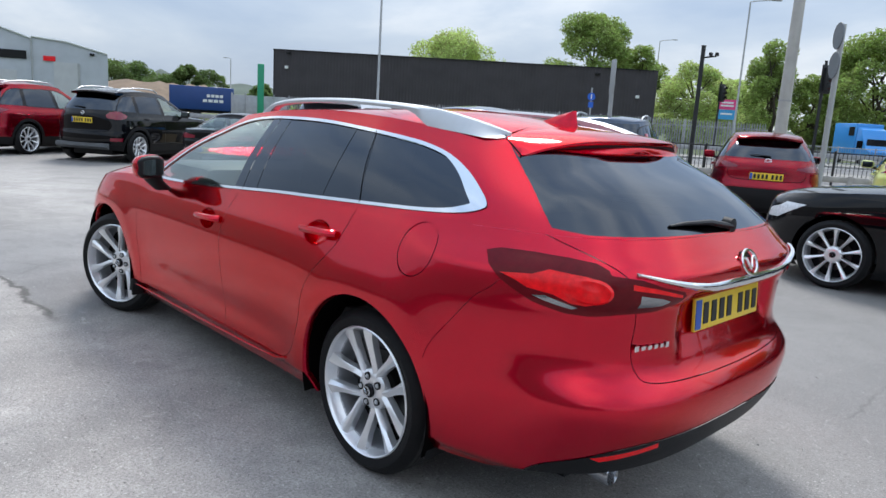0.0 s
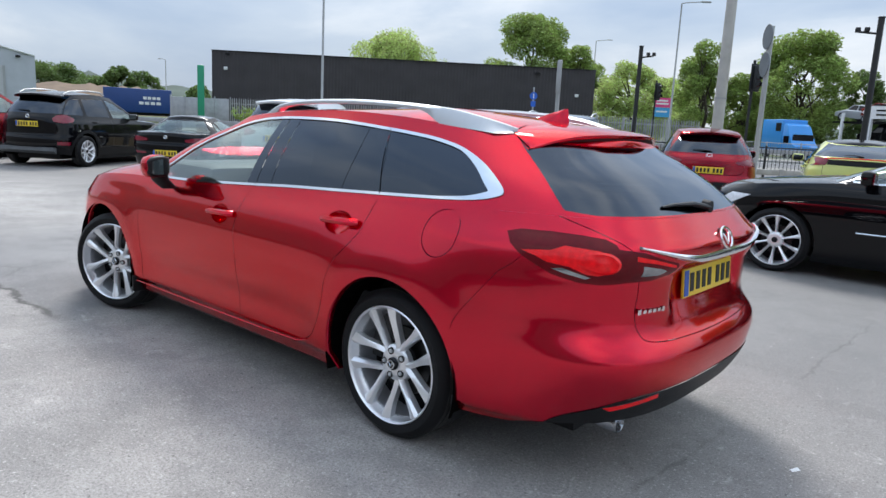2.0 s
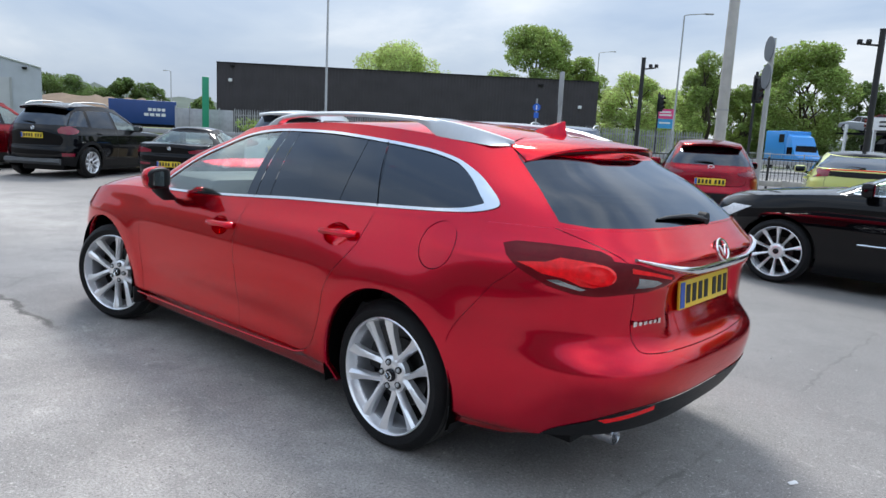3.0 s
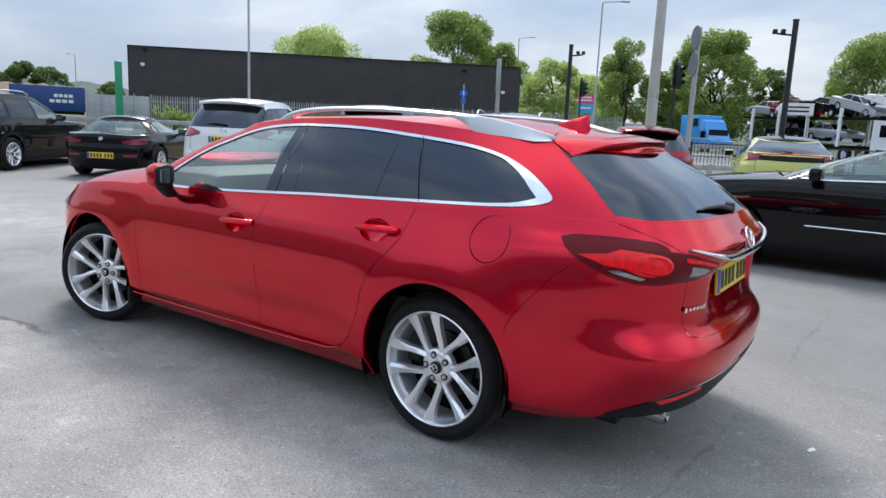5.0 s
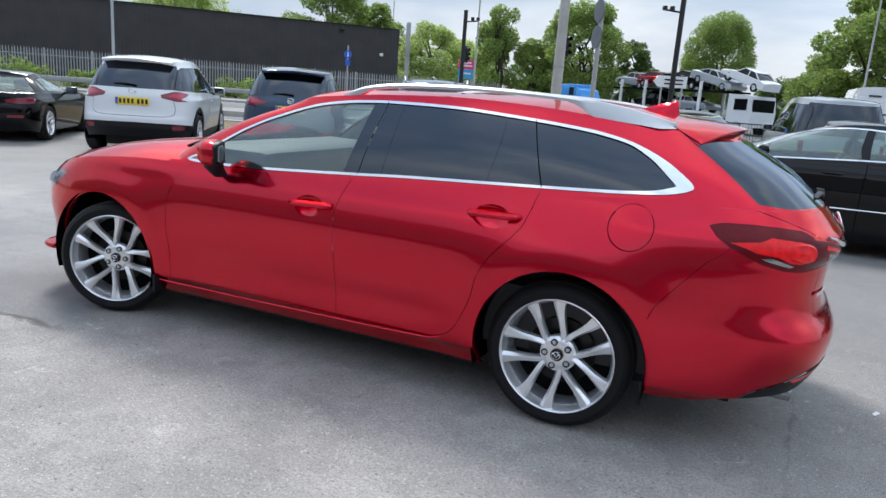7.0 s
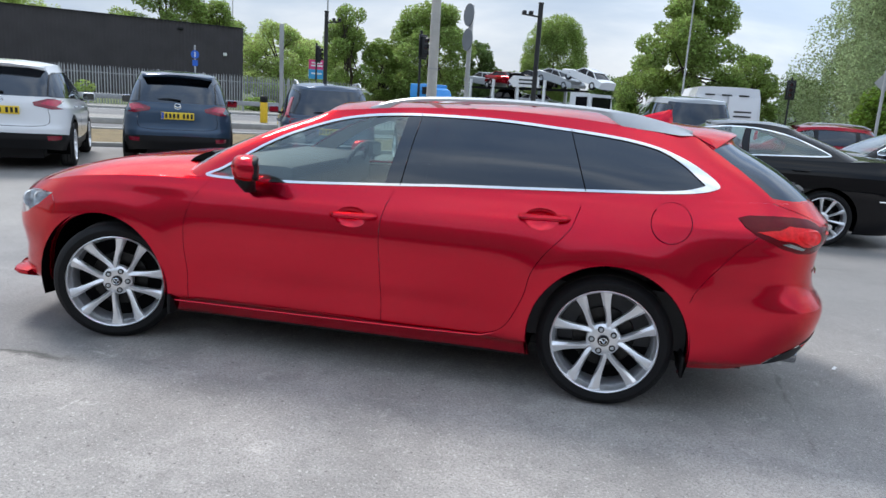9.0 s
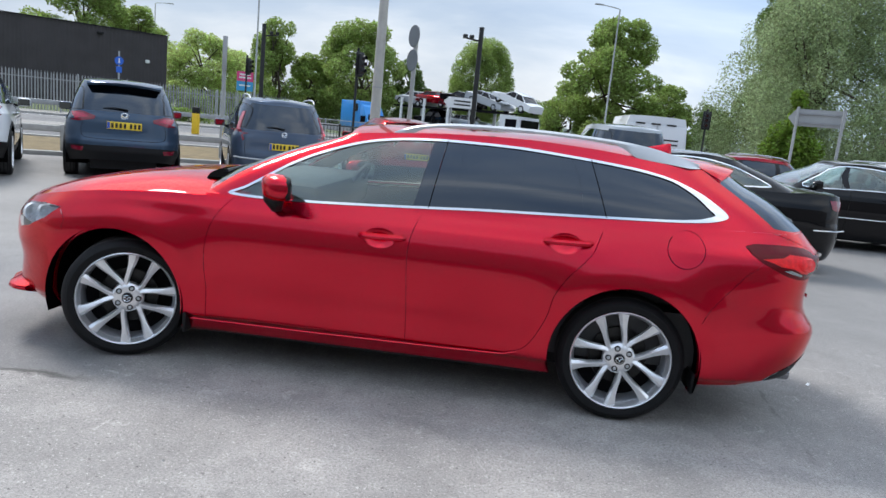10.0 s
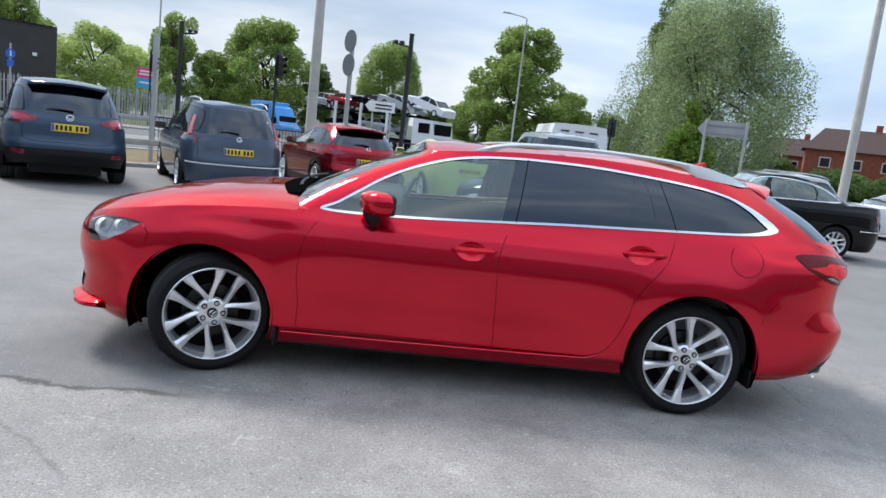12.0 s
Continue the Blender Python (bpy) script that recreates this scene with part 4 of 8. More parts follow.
def hero_sculpt(x, y, z):
    x, y = np.array(x, float), np.array(y, float)
    ramp = lambda q: np.clip(q, 0, 1) ** 2 * (3 - 2 * np.clip(q, 0, 1))
    flank = ramp((np.abs(y) - 0.55) / 0.2)
    # flat flange round each wheel, and the haunch falling away from its crease
    for cx, cz, ra in ARCHES:
        r = np.hypot(x - cx, z - cz)
        d = 0.016 * np.log1p(np.exp(np.clip((r - 0.475) / 0.016, -40, 40)))
        y = y - 0.020 * np.exp(-d / 0.115) * flank * (z > 0.2)
    # shoulder under the window line, hollow above the sill
    y = y - 0.011 * np.exp(-((z - 0.90) / np.where(z > 0.90, 0.060, 0.24)) ** 2) * ramp((x + 2.6) / 0.6) * ramp((-0.05 - x) / 0.5) * flank
    y = y + 0.008 * np.exp(-((z - 0.43) / 0.075) ** 2) * ramp((x + 2.4) / 0.4) * ramp((-0.4 - x) / 0.4) * flank
    # towards the tail the shoulder climbs to the lamps
    lift = 0.085 * ramp((x - 0.10) / 0.40) * (1 - ramp((z - 0.95) / 0.10)) * ramp((z - 0.66) / 0.12)
    y = y * HERO_WIDTH(z - lift) / HERO_WIDTH(z)
    # hollow for the plate
    box = 1 / (1 + np.exp((np.abs(y) - 0.36) / 0.012)) / (1 + np.exp((z - 0.905) / 0.008)) / (1 + np.exp((0.735 - z) / 0.026))
    x = x - 0.042 * box * (x > 0.6)
    # rounded ledge over the rear bumper corner, hollow above it
    back = ramp((x - 0.66) / 0.28) * np.clip((np.abs(y) - 0.3) / 0.3, 0, 1)
    ledge = 0.63 + 0.05 * np.clip((1.05 - x) / 0.35, 0, 1)
    step = 1 / (1 + np.exp((z - ledge) / 0.017))
    y = y - (0.026 * step * np.clip((z - 0.36) / 0.22, 0, 1) - 0.003 * np.exp(-((z - ledge - 0.09) / 0.06) ** 2)) * back
    # fold running from the front wing into the door
    fold = 0.925 - 0.06 * ramp((-2.7 - x) / 0.6)
    y = y - 0.009 * np.exp(-((z - fold) / 0.05) ** 2) * ramp((x + 3.35) / 0.3) * ramp((-2.15 - x) / 0.3)
    return x, y


HERO = Shape(
    xm=-1.25, w=0.92, zmid=0.7, sculpt=hero_sculpt, rear_round=(12.0, 3.0), crown=0.055,
    xr=Curve(0.16, 0.90, 0.22, 0.97, 0.30, 1.035, 0.38, 1.085, 0.46, 1.115, 0.54, 1.126, 0.575, 1.119, 0.605, 1.10, 0.635, 1.076, 0.67, 1.060, 0.72, 1.052, 0.86, 1.06, 0.91, 1.09, 0.97, 1.095, 1.03, 1.05, 1.09, 1.0),
    xf=Curve(0.16, -3.56, 0.24, -3.69, 0.30, -3.745, 0.36, -3.74, 0.45, -3.73, 0.6, -3.76, 0.70, -3.745, 0.78, -3.69, 0.9, -3.55, 1.1, -3.45),
    wx=Curve(-3.7, 0.955, -3.0, 0.985, -2.0, 0.985, -0.6, 1.0, 0.1, 1.0, 0.6, 0.975, 1.1, 0.95),
    wz=HERO_WIDTH,
    zb=Curve(-3.7, 0.22, -3.3, 0.19, -2.4, 0.20, -0.5, 0.215, 0.40, 0.255, 0.60, 0.262, 0.75, 0.300, 0.90, 0.315, 1.1, 0.325),
    zt=Curve(-3.7, 0.752, -3.55, 0.805, -3.2, 0.887, -2.9, 0.936, -2.5, 0.966, -2.2, 0.972, -1.75, 0.978, -1.1, 1.006, -0.6, 1.032, -0.15, 1.052, 0.3, 1.073, 0.6, 1.08, 1.1, 1.085),
    xru=Curve(0, 1.0, 0.5, 0.84, 1, 0.61), xfu=Curve(0, -2.52, 0.36, -2.29, 0.71, -1.99, 1, -1.66),
    zr=Curve(-1.7, 1.365, -1.45, 1.392, -1.05, 1.425, -0.65, 1.437, -0.3, 1.425, 0.0, 1.40, 0.3, 1.372, 0.62, 1.335),
    wr=Curve(-1.7, 0.55, -1.0, 0.605, -0.3, 0.60, 0.3, 0.565, 0.6, 0.53),
    lining_mat=M["lining"], screen_x=-2.52, hood_crown=Curve(-3.8, 0.03, -3.5, 0.06, -3.1, 0.085, -2.6, 0.095, -2.3, 0.085, -2.0, 0.03), hood_bow=4.0,
)


MIRROR = ((0.885, 0.03, 0.03), (0.90, 0.075, 0.050), (0.94, 0.106, 0.066), (1.01, 0.110, 0.067), (1.055, 0.096, 0.057), (1.075, 0.066, 0.040), (1.082, 0.035, 0.022))
squared = lambda v: math.copysign(abs(v) ** 0.72, v)
HANDLES = ((-1.325, 0.858), (-0.35, 0.936))


def build_hero():
    car = thing("estate_car", "glossy red estate car with silver roof rails and tinted rear windows", "car")
    S = HERO
    seam = lambda pts, n=6, w=0.003: ("seam", ribbon(smooth_line(S.mark(pts), False, n), w))
    tail_outer = S.mark([(0.552, 1.010), (0.60, 1.024), (0.72, 1.027), (0.82, 1.023), (0.895, 1.014), (0.935, 0.997), (0.96, 0.955), (0.968, 0.90), (0.956, 0.858), (0.91, 0.853), (0.85, 0.859), (0.76, 0.884), (0.70, 0.911), (0.64, 0.938), (0.585, 0.975)])
    tail_inner = S.mark([("r", -0.72, 0.990), ("r", -0.60, 0.974), ("r", -0.52, 0.948), ("r", -0.43, 0.928), ("r", -0.42, 0.916), ("r", -0.45, 0.888), ("r", -0.53, 0.866), ("r", -0.70, 0.858)])
    glow = S.mark([(0.64, 0.955), (0.70, 0.962), (0.745, 0.966), (0.79, 0.985), (0.84, 0.981), (0.90, 0.976), (0.945, 0.962), (0.958, 0.94), (0.945, 0.903), (0.905, 0.889), (0.87, 0.893), (0.82, 0.915), (0.742, 0.924), (0.70, 0.940)])
    white = S.mark([(0.76, 0.904), (0.80, 0.909), (0.84, 0.897), (0.885, 0.881), (0.87, 0.874), (0.80, 0.892)])
    glow_in = S.mark([("r", -0.63, 0.962), ("r", -0.55, 0.946), ("r", -0.44, 0.920), ("r", -0.44, 0.910), ("r", -0.55, 0.932), ("r", -0.63, 0.944)])
    white_in = S.mark([("r", -0.605, 0.926), ("r", -0.52, 0.912), ("r", -0.49, 0.902), ("r", -0.52, 0.888), ("r", -0.605, 0.886)])
    gate = [("r", -0.74, 1.083), ("r", -0.66, 1.0), ("r", -0.605, 0.90), ("r", -0.595, 0.83), ("r", -0.605, 0.74), ("r", -0.585, 0.665), ("r", -0.52, 0.628), ("r", -0.25, 0.618), ("r", 0.0, 0.615)]
    gate_poly = np.concatenate([smooth_line(S.mark(gate), False, 6), [S.end(0, 1.084)]])
    valance = np.concatenate([smooth_line(S.mark([(0.69, 0.24), (0.76, 0.300), ("r", -0.80, 0.345), ("r", -0.74, 0.385), ("r", -0.64, 0.422), ("r", -0.5, 0.435), ("r", -0.25, 0.44), ("r", 0, 0.44)]), False, 6), S.mark([("r", 0, 0.22), ("r", -0.8, 0.22), (0.69, 0.22)])])
    reflector = S.mark([("r", -0.72, 0.39), ("r", -0.50, 0.428), ("r", -0.49, 0.406), ("r", -0.69, 0.373)])
    head = S.mark([(-3.165, 0.812), (-3.30, 0.817), (-3.45, 0.800), (-3.535, 0.768), (-3.545, 0.70), (-3.50, 0.650), (-3.40, 0.674), (-3.275, 0.736)])
    grille = S.mark([("f", 0, 0.70), ("f", -0.42, 0.69), ("f", -0.55, 0.66), ("f", -0.45, 0.45), ("f", -0.3, 0.38), ("f", 0, 0.37)])
    fog = S.mark([("f", -0.62, 0.42), ("f", -0.50, 0.43), ("f", -0.47, 0.35), ("f", -0.58, 0.34)])
    fdoor = [(-2.16, 0.98), (-2.24, 0.88), (-2.285, 0.76), (-2.295, 0.6), (-2.28, 0.29)]
    bdoor = [(-1.115, 1.03), (-1.16, 0.92), (-1.18, 0.80), (-1.17, 0.6), (-1.155, 0.30)]
    rdoor = [(-0.155, 1.08), (-0.185, 0.98), (-0.235, 0.87), (-0.335, 0.755), (-0.40, 0.62), (-0.44, 0.48), (-0.50, 0.37), (-0.57, 0.325), (-0.66, 0.308), (-0.9, 0.303), (-1.155, 0.30), (-1.7, 0.292), (-2.28, 0.285)]
    cap = dial_circle(0.252, 0.963, 0.092)
    cap_line = ribbon(np.array([S.side(*p) for p in dial_circle(0.252, 0.963, 0.094) + [(0.346, 0.963)]]), 0.0035)
    arch = lambda cx, cz, r: S.mark([(cx + r * math.cos(radians(a)), cz + r * math.sin(radians(a))) for a in range(-50, 231, 6)])
    holes = [(None, S.mark([(hx + 0.088 * math.cos(t) - 0.012, hz - 0.008 + 0.052 * math.sin(t)) for t in np.linspace(0, 2 * math.pi, 28, endpoint=False)])) for hx, hz in HANDLES]
    f1, b1, r1 = [smooth_line(S.mark(p), False, 6) for p in (fdoor, bdoor, rdoor)]
    cut = int(np.argmin(np.abs(r1[:, 0] - b1[-1, 0]) + np.abs(r1[:, 1] - b1[-1, 1])))
    rear_door = np.concatenate([b1, r1[:cut][::-1]])
    front_door = np.concatenate([f1, r1[cut:][::-1], b1[::-1]])
    low = [*[(None, arch(*q)) for q in ARCHES], *holes,
           ("tail_lamp_core", S.mark(dial_circle(0.893, 0.936, 0.021))), ("tail_lamp_glow", glow), ("tail_lamp_white", white), ("tail_lamp", tail_outer), ("gate_lamp_glow", glow_in), ("gate_lamp_white", white_in), ("gate_lamp", tail_inner), ("reflector", reflector),
           ("headlamp", head), ("grille", grille), ("fog_surround", fog), ("seam", cap_line),
           seam(fdoor), seam(bdoor), seam(rdoor), seam(gate), seam([(0.665, 0.955), (0.56, 0.86), (0.46, 0.74), (0.375, 0.60)], 6, 0.002),
           seam([(-3.165, 0.80), (-3.13, 0.75), (-3.14, 0.70)]),
           ("fuel_flap", np.array([S.side(*p) for p in cap])), ("front_door", front_door), ("rear_door", rear_door), ("tailgate", gate_poly), ("rear_valance", valance)]
    dlo = [(-2.19, 0.985), (-1.75, 0.986), (-1.15, 1.02), (-0.82, 1.041), (-0.5, 1.056), (-0.2, 1.070), (0.05, 1.082), (0.24, 1.093), (0.37, 1.106), (0.452, 1.127), (0.462, 1.150), (0.40, 1.198), (0.31, 1.25), (0.18, 1.301), (0.04, 1.332), (-0.1, 1.350), (-0.3, 1.368), (-0.65, 1.391), (-1.0, 1.393), (-1.2, 1.384), (-1.36, 1.368), (-1.53, 1.334), (-1.73, 1.265), (-1.88, 1.192), (-2.0, 1.115), (-2.11, 1.042)]
    pillars = [(-1.19, -0.975, 1.0, -1.12, -0.95, 1.39), (-0.45, -0.432, 1.0, -0.415, -0.40, 1.38), (-0.275, -0.165, 1.06, -0.365, -0.265, 1.37)]
    gaps = [("seam", ribbon(np.array([S.up_side(x0 + (x1 - x0) * t, z0 + (z1 - z0) * t) for t in np.linspace(0, 1, 8)]), 0.006)) for x0, z0, x1, z1 in ((-1.10, 1.03, -1.045, 1.388), (-0.163, 1.078, -0.264, 1.362))]
    up = gaps + window_regions(S, dlo, pillars, 0.0125, ("front_window", "rear_window", "rear_window", "quarter_window"), tip=0.055)
    e = S.up_end
    rear_glass = np.array([e(0, 0.02), e(0.84, 0.03), e(0.915, 0.08), e(0.925, 0.5), e(0.935, 0.93), e(0.90, 0.97), e(0, 0.98)])
    screen = np.array([e(0, 0.02, False), e(0.93, 0.02, False), e(0.925, 0.5, False), e(0.90, 0.93, False), e(0.85, 0.97, False), e(0, 0.98, False)])
    up += [("rear_screen", rear_glass), ("windscreen", screen)]
    mats = {"tail_lamp_glow": (M["lamp_red"], 0.004, "red tail lamp lens"), "tail_lamp_core": (M["lamp_core"], 0.002, "deep red centre of the tail lamp"), "tail_lamp_white": (M["chrome_dark"], 0.004, ""), "tail_lamp": (M["lamp_smoke"], 0.003, "smoked red tail lamp"),
            "gate_lamp_glow": (M["lamp_red"], 0.004, ""), "gate_lamp_white": (M["chrome_dark"], 0.004, "clear reversing lamp"), "gate_lamp": (M["lamp_smoke"], 0.003, "smoked inner tail lamp"),
            "reflector": (M["lamp_red"], 0.004, "red bumper reflector"), "headlamp": (M["lens"], 0.0, "clear headlamp lens"), "grille": (M["trimblack"], -0.02, "black grille"), "fog_surround": (M["trimblack"], -0.01, ""),
            "seam": (M["seam"], -0.007, ""), "fuel_flap": (M["red"], 0.0, "round red fuel flap"), "rear_valance": (M["trimblack"], 0.003, "black plastic lower bumper"),
            "front_window/0": (M["glass"], -0.0015, "clear front side window"), "rear_window/1": (M["tint"], -0.0015, "dark tinted window"), "rear_window/2": (M["tint"], -0.0015, "dark tinted window"), "quarter_window/3": (M["tint"], -0.0015, "dark tinted window"),
            "pillar_trim": (M["tint"], 0.0, "gloss black pillar trim"), "chrome_trim": (M["chrome"], 0.005, "chrome window surround"), "rear_screen": (M["tint"], 0.0, "dark tinted rear window"), "windscreen": (M["screen"], 0.0, "clear windscreen")}
    car_skin(car, S, M["red"], low, up, mats, 0.03, paired=("front_door", "rear_door", "tail_lamp", "tail_lamp_core", "tail_lamp_glow", "tail_lamp_white", "gate_lamp", "gate_lamp_glow", "gate_lamp_white", "reflector", "headlamp", "fuel_flap", "front_window", "rear_window", "quarter_window", "fog_surround"))
    for ob in car.children:
        if "window" in ob.name or "screen" in ob.name:
            ob.visible_shadow = False
    lining(car, S)
    # painted strip behind the upper edge of the doors
    us = np.linspace(S.side(0.5, 0.9)[0], S.side(-2.35, 0.9)[0], 60)
    th = S.th_of_u(us)
    e0 = S.low(th, np.full(th.shape, 0.9))
    for s in (-1, 1):
        rows = [[(p[0], s * (abs(p[1]) - 0.004), p[2]) for p in S.low(th, S.k["zt"](e0[:, 0]) - d)] for d in (0.05, 0.025, 0.0, -0.012)]
        g = Geo()
        m = len(us)
        g.add([p for r in rows for p in r], [(i * m + j, i * m + j + 1, (i + 1) * m + j + 1, (i + 1) * m + j) for i in range(3) for j in range(m - 1)])
        part("belt_strip", g, M["red"], car)
    underbody(car, S, [q[:2] for q in ARCHES], 0.402, reach=0.985, sill=0.275)
    # painted lip turned in round each wheel arch
    for cx, cz, ra in ARCHES:
        edge = S.LOW(S.mark([(cx + ra * math.cos(radians(a)), cz + ra * math.sin(radians(a))) for a in range(-20, 201, 5)]))
        for s in (1, -1):
            g = Geo()
            n = len(edge)
            g.add([(p[0] + (cx - p[0]) * k, s * (p[1] + d), p[2] + (cz - p[2]) * k) for d, k in ((0.0, 0.0), (0.006, 0.012), (0.030, 0.012)) for p in edge], [(j * n + i, j * n + i + 1, (j + 1) * n + i + 1, (j + 1) * n + i) for j in (0, 1) for i in range(n - 1)])
            part("arch_lip", g, M["red"], car)
    for x, y, st in ((0, -0.765, 0), (0, 0.765, 0), (-2.785, -0.78, 22), (-2.785, 0.78, 22)):
        add_wheel(car, x, y, 0.337, 0.225, "hero", st, 22 if x else -17)
    # roof rails, both sides
    for s in (-1, 1):
        g = Geo()
        path = smooth_line([(-1.36, s * 0.565, 1.402), (-1.22, s * 0.572, 1.452), (-1.0, s * 0.58, 1.480), (-0.6, s * 0.585, 1.490), (-0.2, s * 0.575, 1.478), (0.02, s * 0.550, 1.458), (0.16, s * 0.526, 1.432), (0.27, s * 0.505, 1.406), (0.340, s * 0.492, 1.388)], False, 5)
        rings = []
        for i, p in enumerate(path):
            t = i / (len(path) - 1)
            foot = min(1.0, max(0, (p[0] + 0.12) / 0.10))
            deep = 0.014 + 0.06 * max(0, 1 - 7 * t)
            wd = (0.022 + 0.010 * foot) * min(1, 0.35 + 5 * t, 0.2 + 5 * (1 - t))
            ya = abs(p[1])
            yo = (ya + wd) * (1 - foot) + foot * (float(S.k["wr"](p[0])) + 0.003 - 0.035 * max(0.0, t - 0.88) / 0.12)
            zo = (p[2] - deep - 0.004) * (1 - foot) + foot * (float(S.k["zr"](p[0])) - 0.006 + 0.012 * max(0.0, t - 0.88) / 0.12)
            zi = p[2] - deep - 0.004 - 0.03 * foot
            rings.append([(p[0], s * (ya - wd), zi), (p[0], s * (ya - wd * 1.1), p[2] - 0.006), (p[0], s * (ya - wd * 0.55), p[2] + 0.006), (p[0], s * (ya + wd * 0.45), p[2] + 0.005), (p[0], s * (ya + wd * (1.1 - 0.25 * foot)), p[2] - 0.006 - 0.004 * foot), (p[0], s * yo, zo)])
        g.loft(rings)
        part("roof_rail", g, M["satin"], car, "satin silver roof rail")
    # spoiler: front joint on the roof, ends let into the rear pillars, lip over the glass
    top, under, joint = [], [], []
    for y in 0.556 * np.sin(np.linspace(-math.pi / 2, math.pi / 2, 45)):
        a, q = abs(y), (abs(y) / 0.556) ** 4.2
        k = max(0.0, (a - 0.514) / 0.042)
        fx, fz = (0.240 + 0.091 * (a / 0.514) ** 2, 1.428 - 0.051 * (a / 0.514) ** 2) if a < 0.514 else (0.331 + 0.118 * k, 1.377 - 0.060 * k)
        tx, tz = 0.449 + 0.173 * (1 - (a / 0.556) ** 2.5), 1.317 + 0.073 * (1 - q)
        w = min(1.0, (tx - fx) / 0.05)
        mx, mz = fx * 0.45 + tx * 0.55, fz * 0.45 + tz * 0.55 + 0.009 * w
        joint.append((fx, y, fz + 0.002))
        top.append([(fx + 0.001, y, fz + 0.001), (mx, y, mz), (tx - 0.020 * w, y, tz + 0.003 * w), (tx, y, tz - 0.005 * w), (tx - 0.001, y, tz - 0.013 * w), (tx - 0.012 * w, y, tz - 0.020 * w)])
        under.append([(tx - 0.012 * w, y, tz - 0.0195 * w), (tx - 0.028 * w, y, tz - 0.040 * w), (tx - 0.040 * w, y, tz - 0.062 * w), (tx - 0.10 * w, y, tz - 0.075 * w)])
    part("spoiler", Geo().loft(top), M["red"], car, "red roof spoiler")
    # the shade under the lip is put into the colour: black instead of red
    part("spoiler_underside", Geo().loft(under), M["trimblack"], car, "black underside of the spoiler")
    for half in (joint[:23], joint[22:]):
        skirt = [[p, (p[0] - 0.004, p[1] * 1.012, p[2] - 0.018), (p[0] - 0.006, p[1] * 1.018, p[2] - 0.045)] for p in half]
        part("spoiler_flank", Geo().loft(skirt, caps=False), M["red"], car)
    part("spoiler_joint", Geo().tube(joint, 0.0028, 6), M["seam"], car)
    # shark fin aerial
    rings = []
    for t in np.linspace(0, 1, 9):
        x0 = 0.04 + 0.22 * t ** 1.3
        x1 = 0.290 - 0.015 * t
        zz = 1.428 + 0.078 * t - 0.01
        wd = 0.032 * (1 - t) ** 0.6 + 0.006
        rings.append([(x0, 0, zz), ((x0 + x1) / 2, -wd, zz), (x1 - 0.02, -wd * 0.8, zz), (x1, 0, zz), (x1 - 0.02, wd * 0.8, zz), ((x0 + x1) / 2, wd, zz)])
    part("aerial", Geo().loft(rings), M["red"], car, "red shark-fin aerial")
    # door handles in shallow cups
    for s in (-1, 1):
        for hx, hz in HANDLES:
            yb = float(S.low(np.array([S.th_of_u(S.side(hx, hz)[0])]), np.array([hz]))[0, 1])
            # bowl let into the door skin
            rings = []
            for a in (1.02, 0.96, 0.85, 0.65, 0.35, 0.05):
                ring = []
                for q in np.linspace(0, 2 * math.pi, 28, endpoint=False):
                    px, pz = hx + a * 0.088 * math.cos(q) - 0.012, hz - 0.008 + a * 0.052 * math.sin(q)
                    p = S.low(np.array([S.th_of_u(S.side(px, pz)[0])]), np.array([pz]))[0]
                    ring.append((p[0], s * (abs(p[1]) - 0.027 * (1 - min(a, 1.0) ** 3.0)), pz))
                rings.append(ring)
            part("handle_cup", Geo().loft(rings, caps=False), M["red"], car)
            pts = [(hx - 0.115, s * (abs(yb) + 0.004), hz - 0.002), (hx - 0.09, s * (abs(yb) + 0.026), hz), (hx, s * (abs(yb) + 0.034), hz + 0.004), (hx + 0.09, s * (abs(yb) + 0.026), hz + 0.006), (hx + 0.118, s * (abs(yb) + 0.002), hz + 0.006)]
            part("door_handle", Geo().tube(smooth_line(pts, False, 4), 0.0165, 8, squash=1.0), M["red"], car, "red door handle")
        # door mirror
        g = Geo()
        rings = []
        for t, (yy, a, b) in enumerate(MIRROR):
            rings.append([(-1.872 + (0.50 if math.cos(q) > 0 else 0.85) * a * squared(math.cos(q)) + 0.50 * (yy - 0.98), s * yy, 1.068 + b * squared(math.sin(q))) for q in np.linspace(0, 2 * math.pi, 18, endpoint=False)])
        g.loft(rings)
        mirror = part("door_mirror", g, M["red"], car, "red door mirror with a black base")
        base = Geo().loft([[(-1.905 + a * 0.058 * math.cos(q), s * (0.945 + 0.050 * math.sin(q) - c), zz + 0.012) for q in np.linspace(0, 2 * math.pi, 14, endpoint=False)] for zz, a, c in ((1.015, 1.0, -0.01), (0.975, 0.9, 0.0), (0.945, 0.62, 0.03), (0.92, 0.4, 0.06))])
        part("mirror_base", base, M["trimblack"], mirror)
        rim, pane = Geo(), Geo()
        for geo, k, fwd, back in ((rim, 0.97, 0.26, 0.56), (pane, 0.82, 0.45, 0.69)):
            geo.loft([[(-1.872 + min(back, max(fwd, math.cos(q))) * a * k + 0.50 * (yy - 0.98), s * (0.99 + (yy - 0.99) * k), 1.068 + b * k * squared(math.sin(q))) for q in np.linspace(0, 2 * math.pi, 24, endpoint=False)] for yy, a, b in MIRROR])
        part("mirror_rim", rim, M["trimblack"], mirror)
        part("mirror_glass", pane, M["mirror"], mirror)
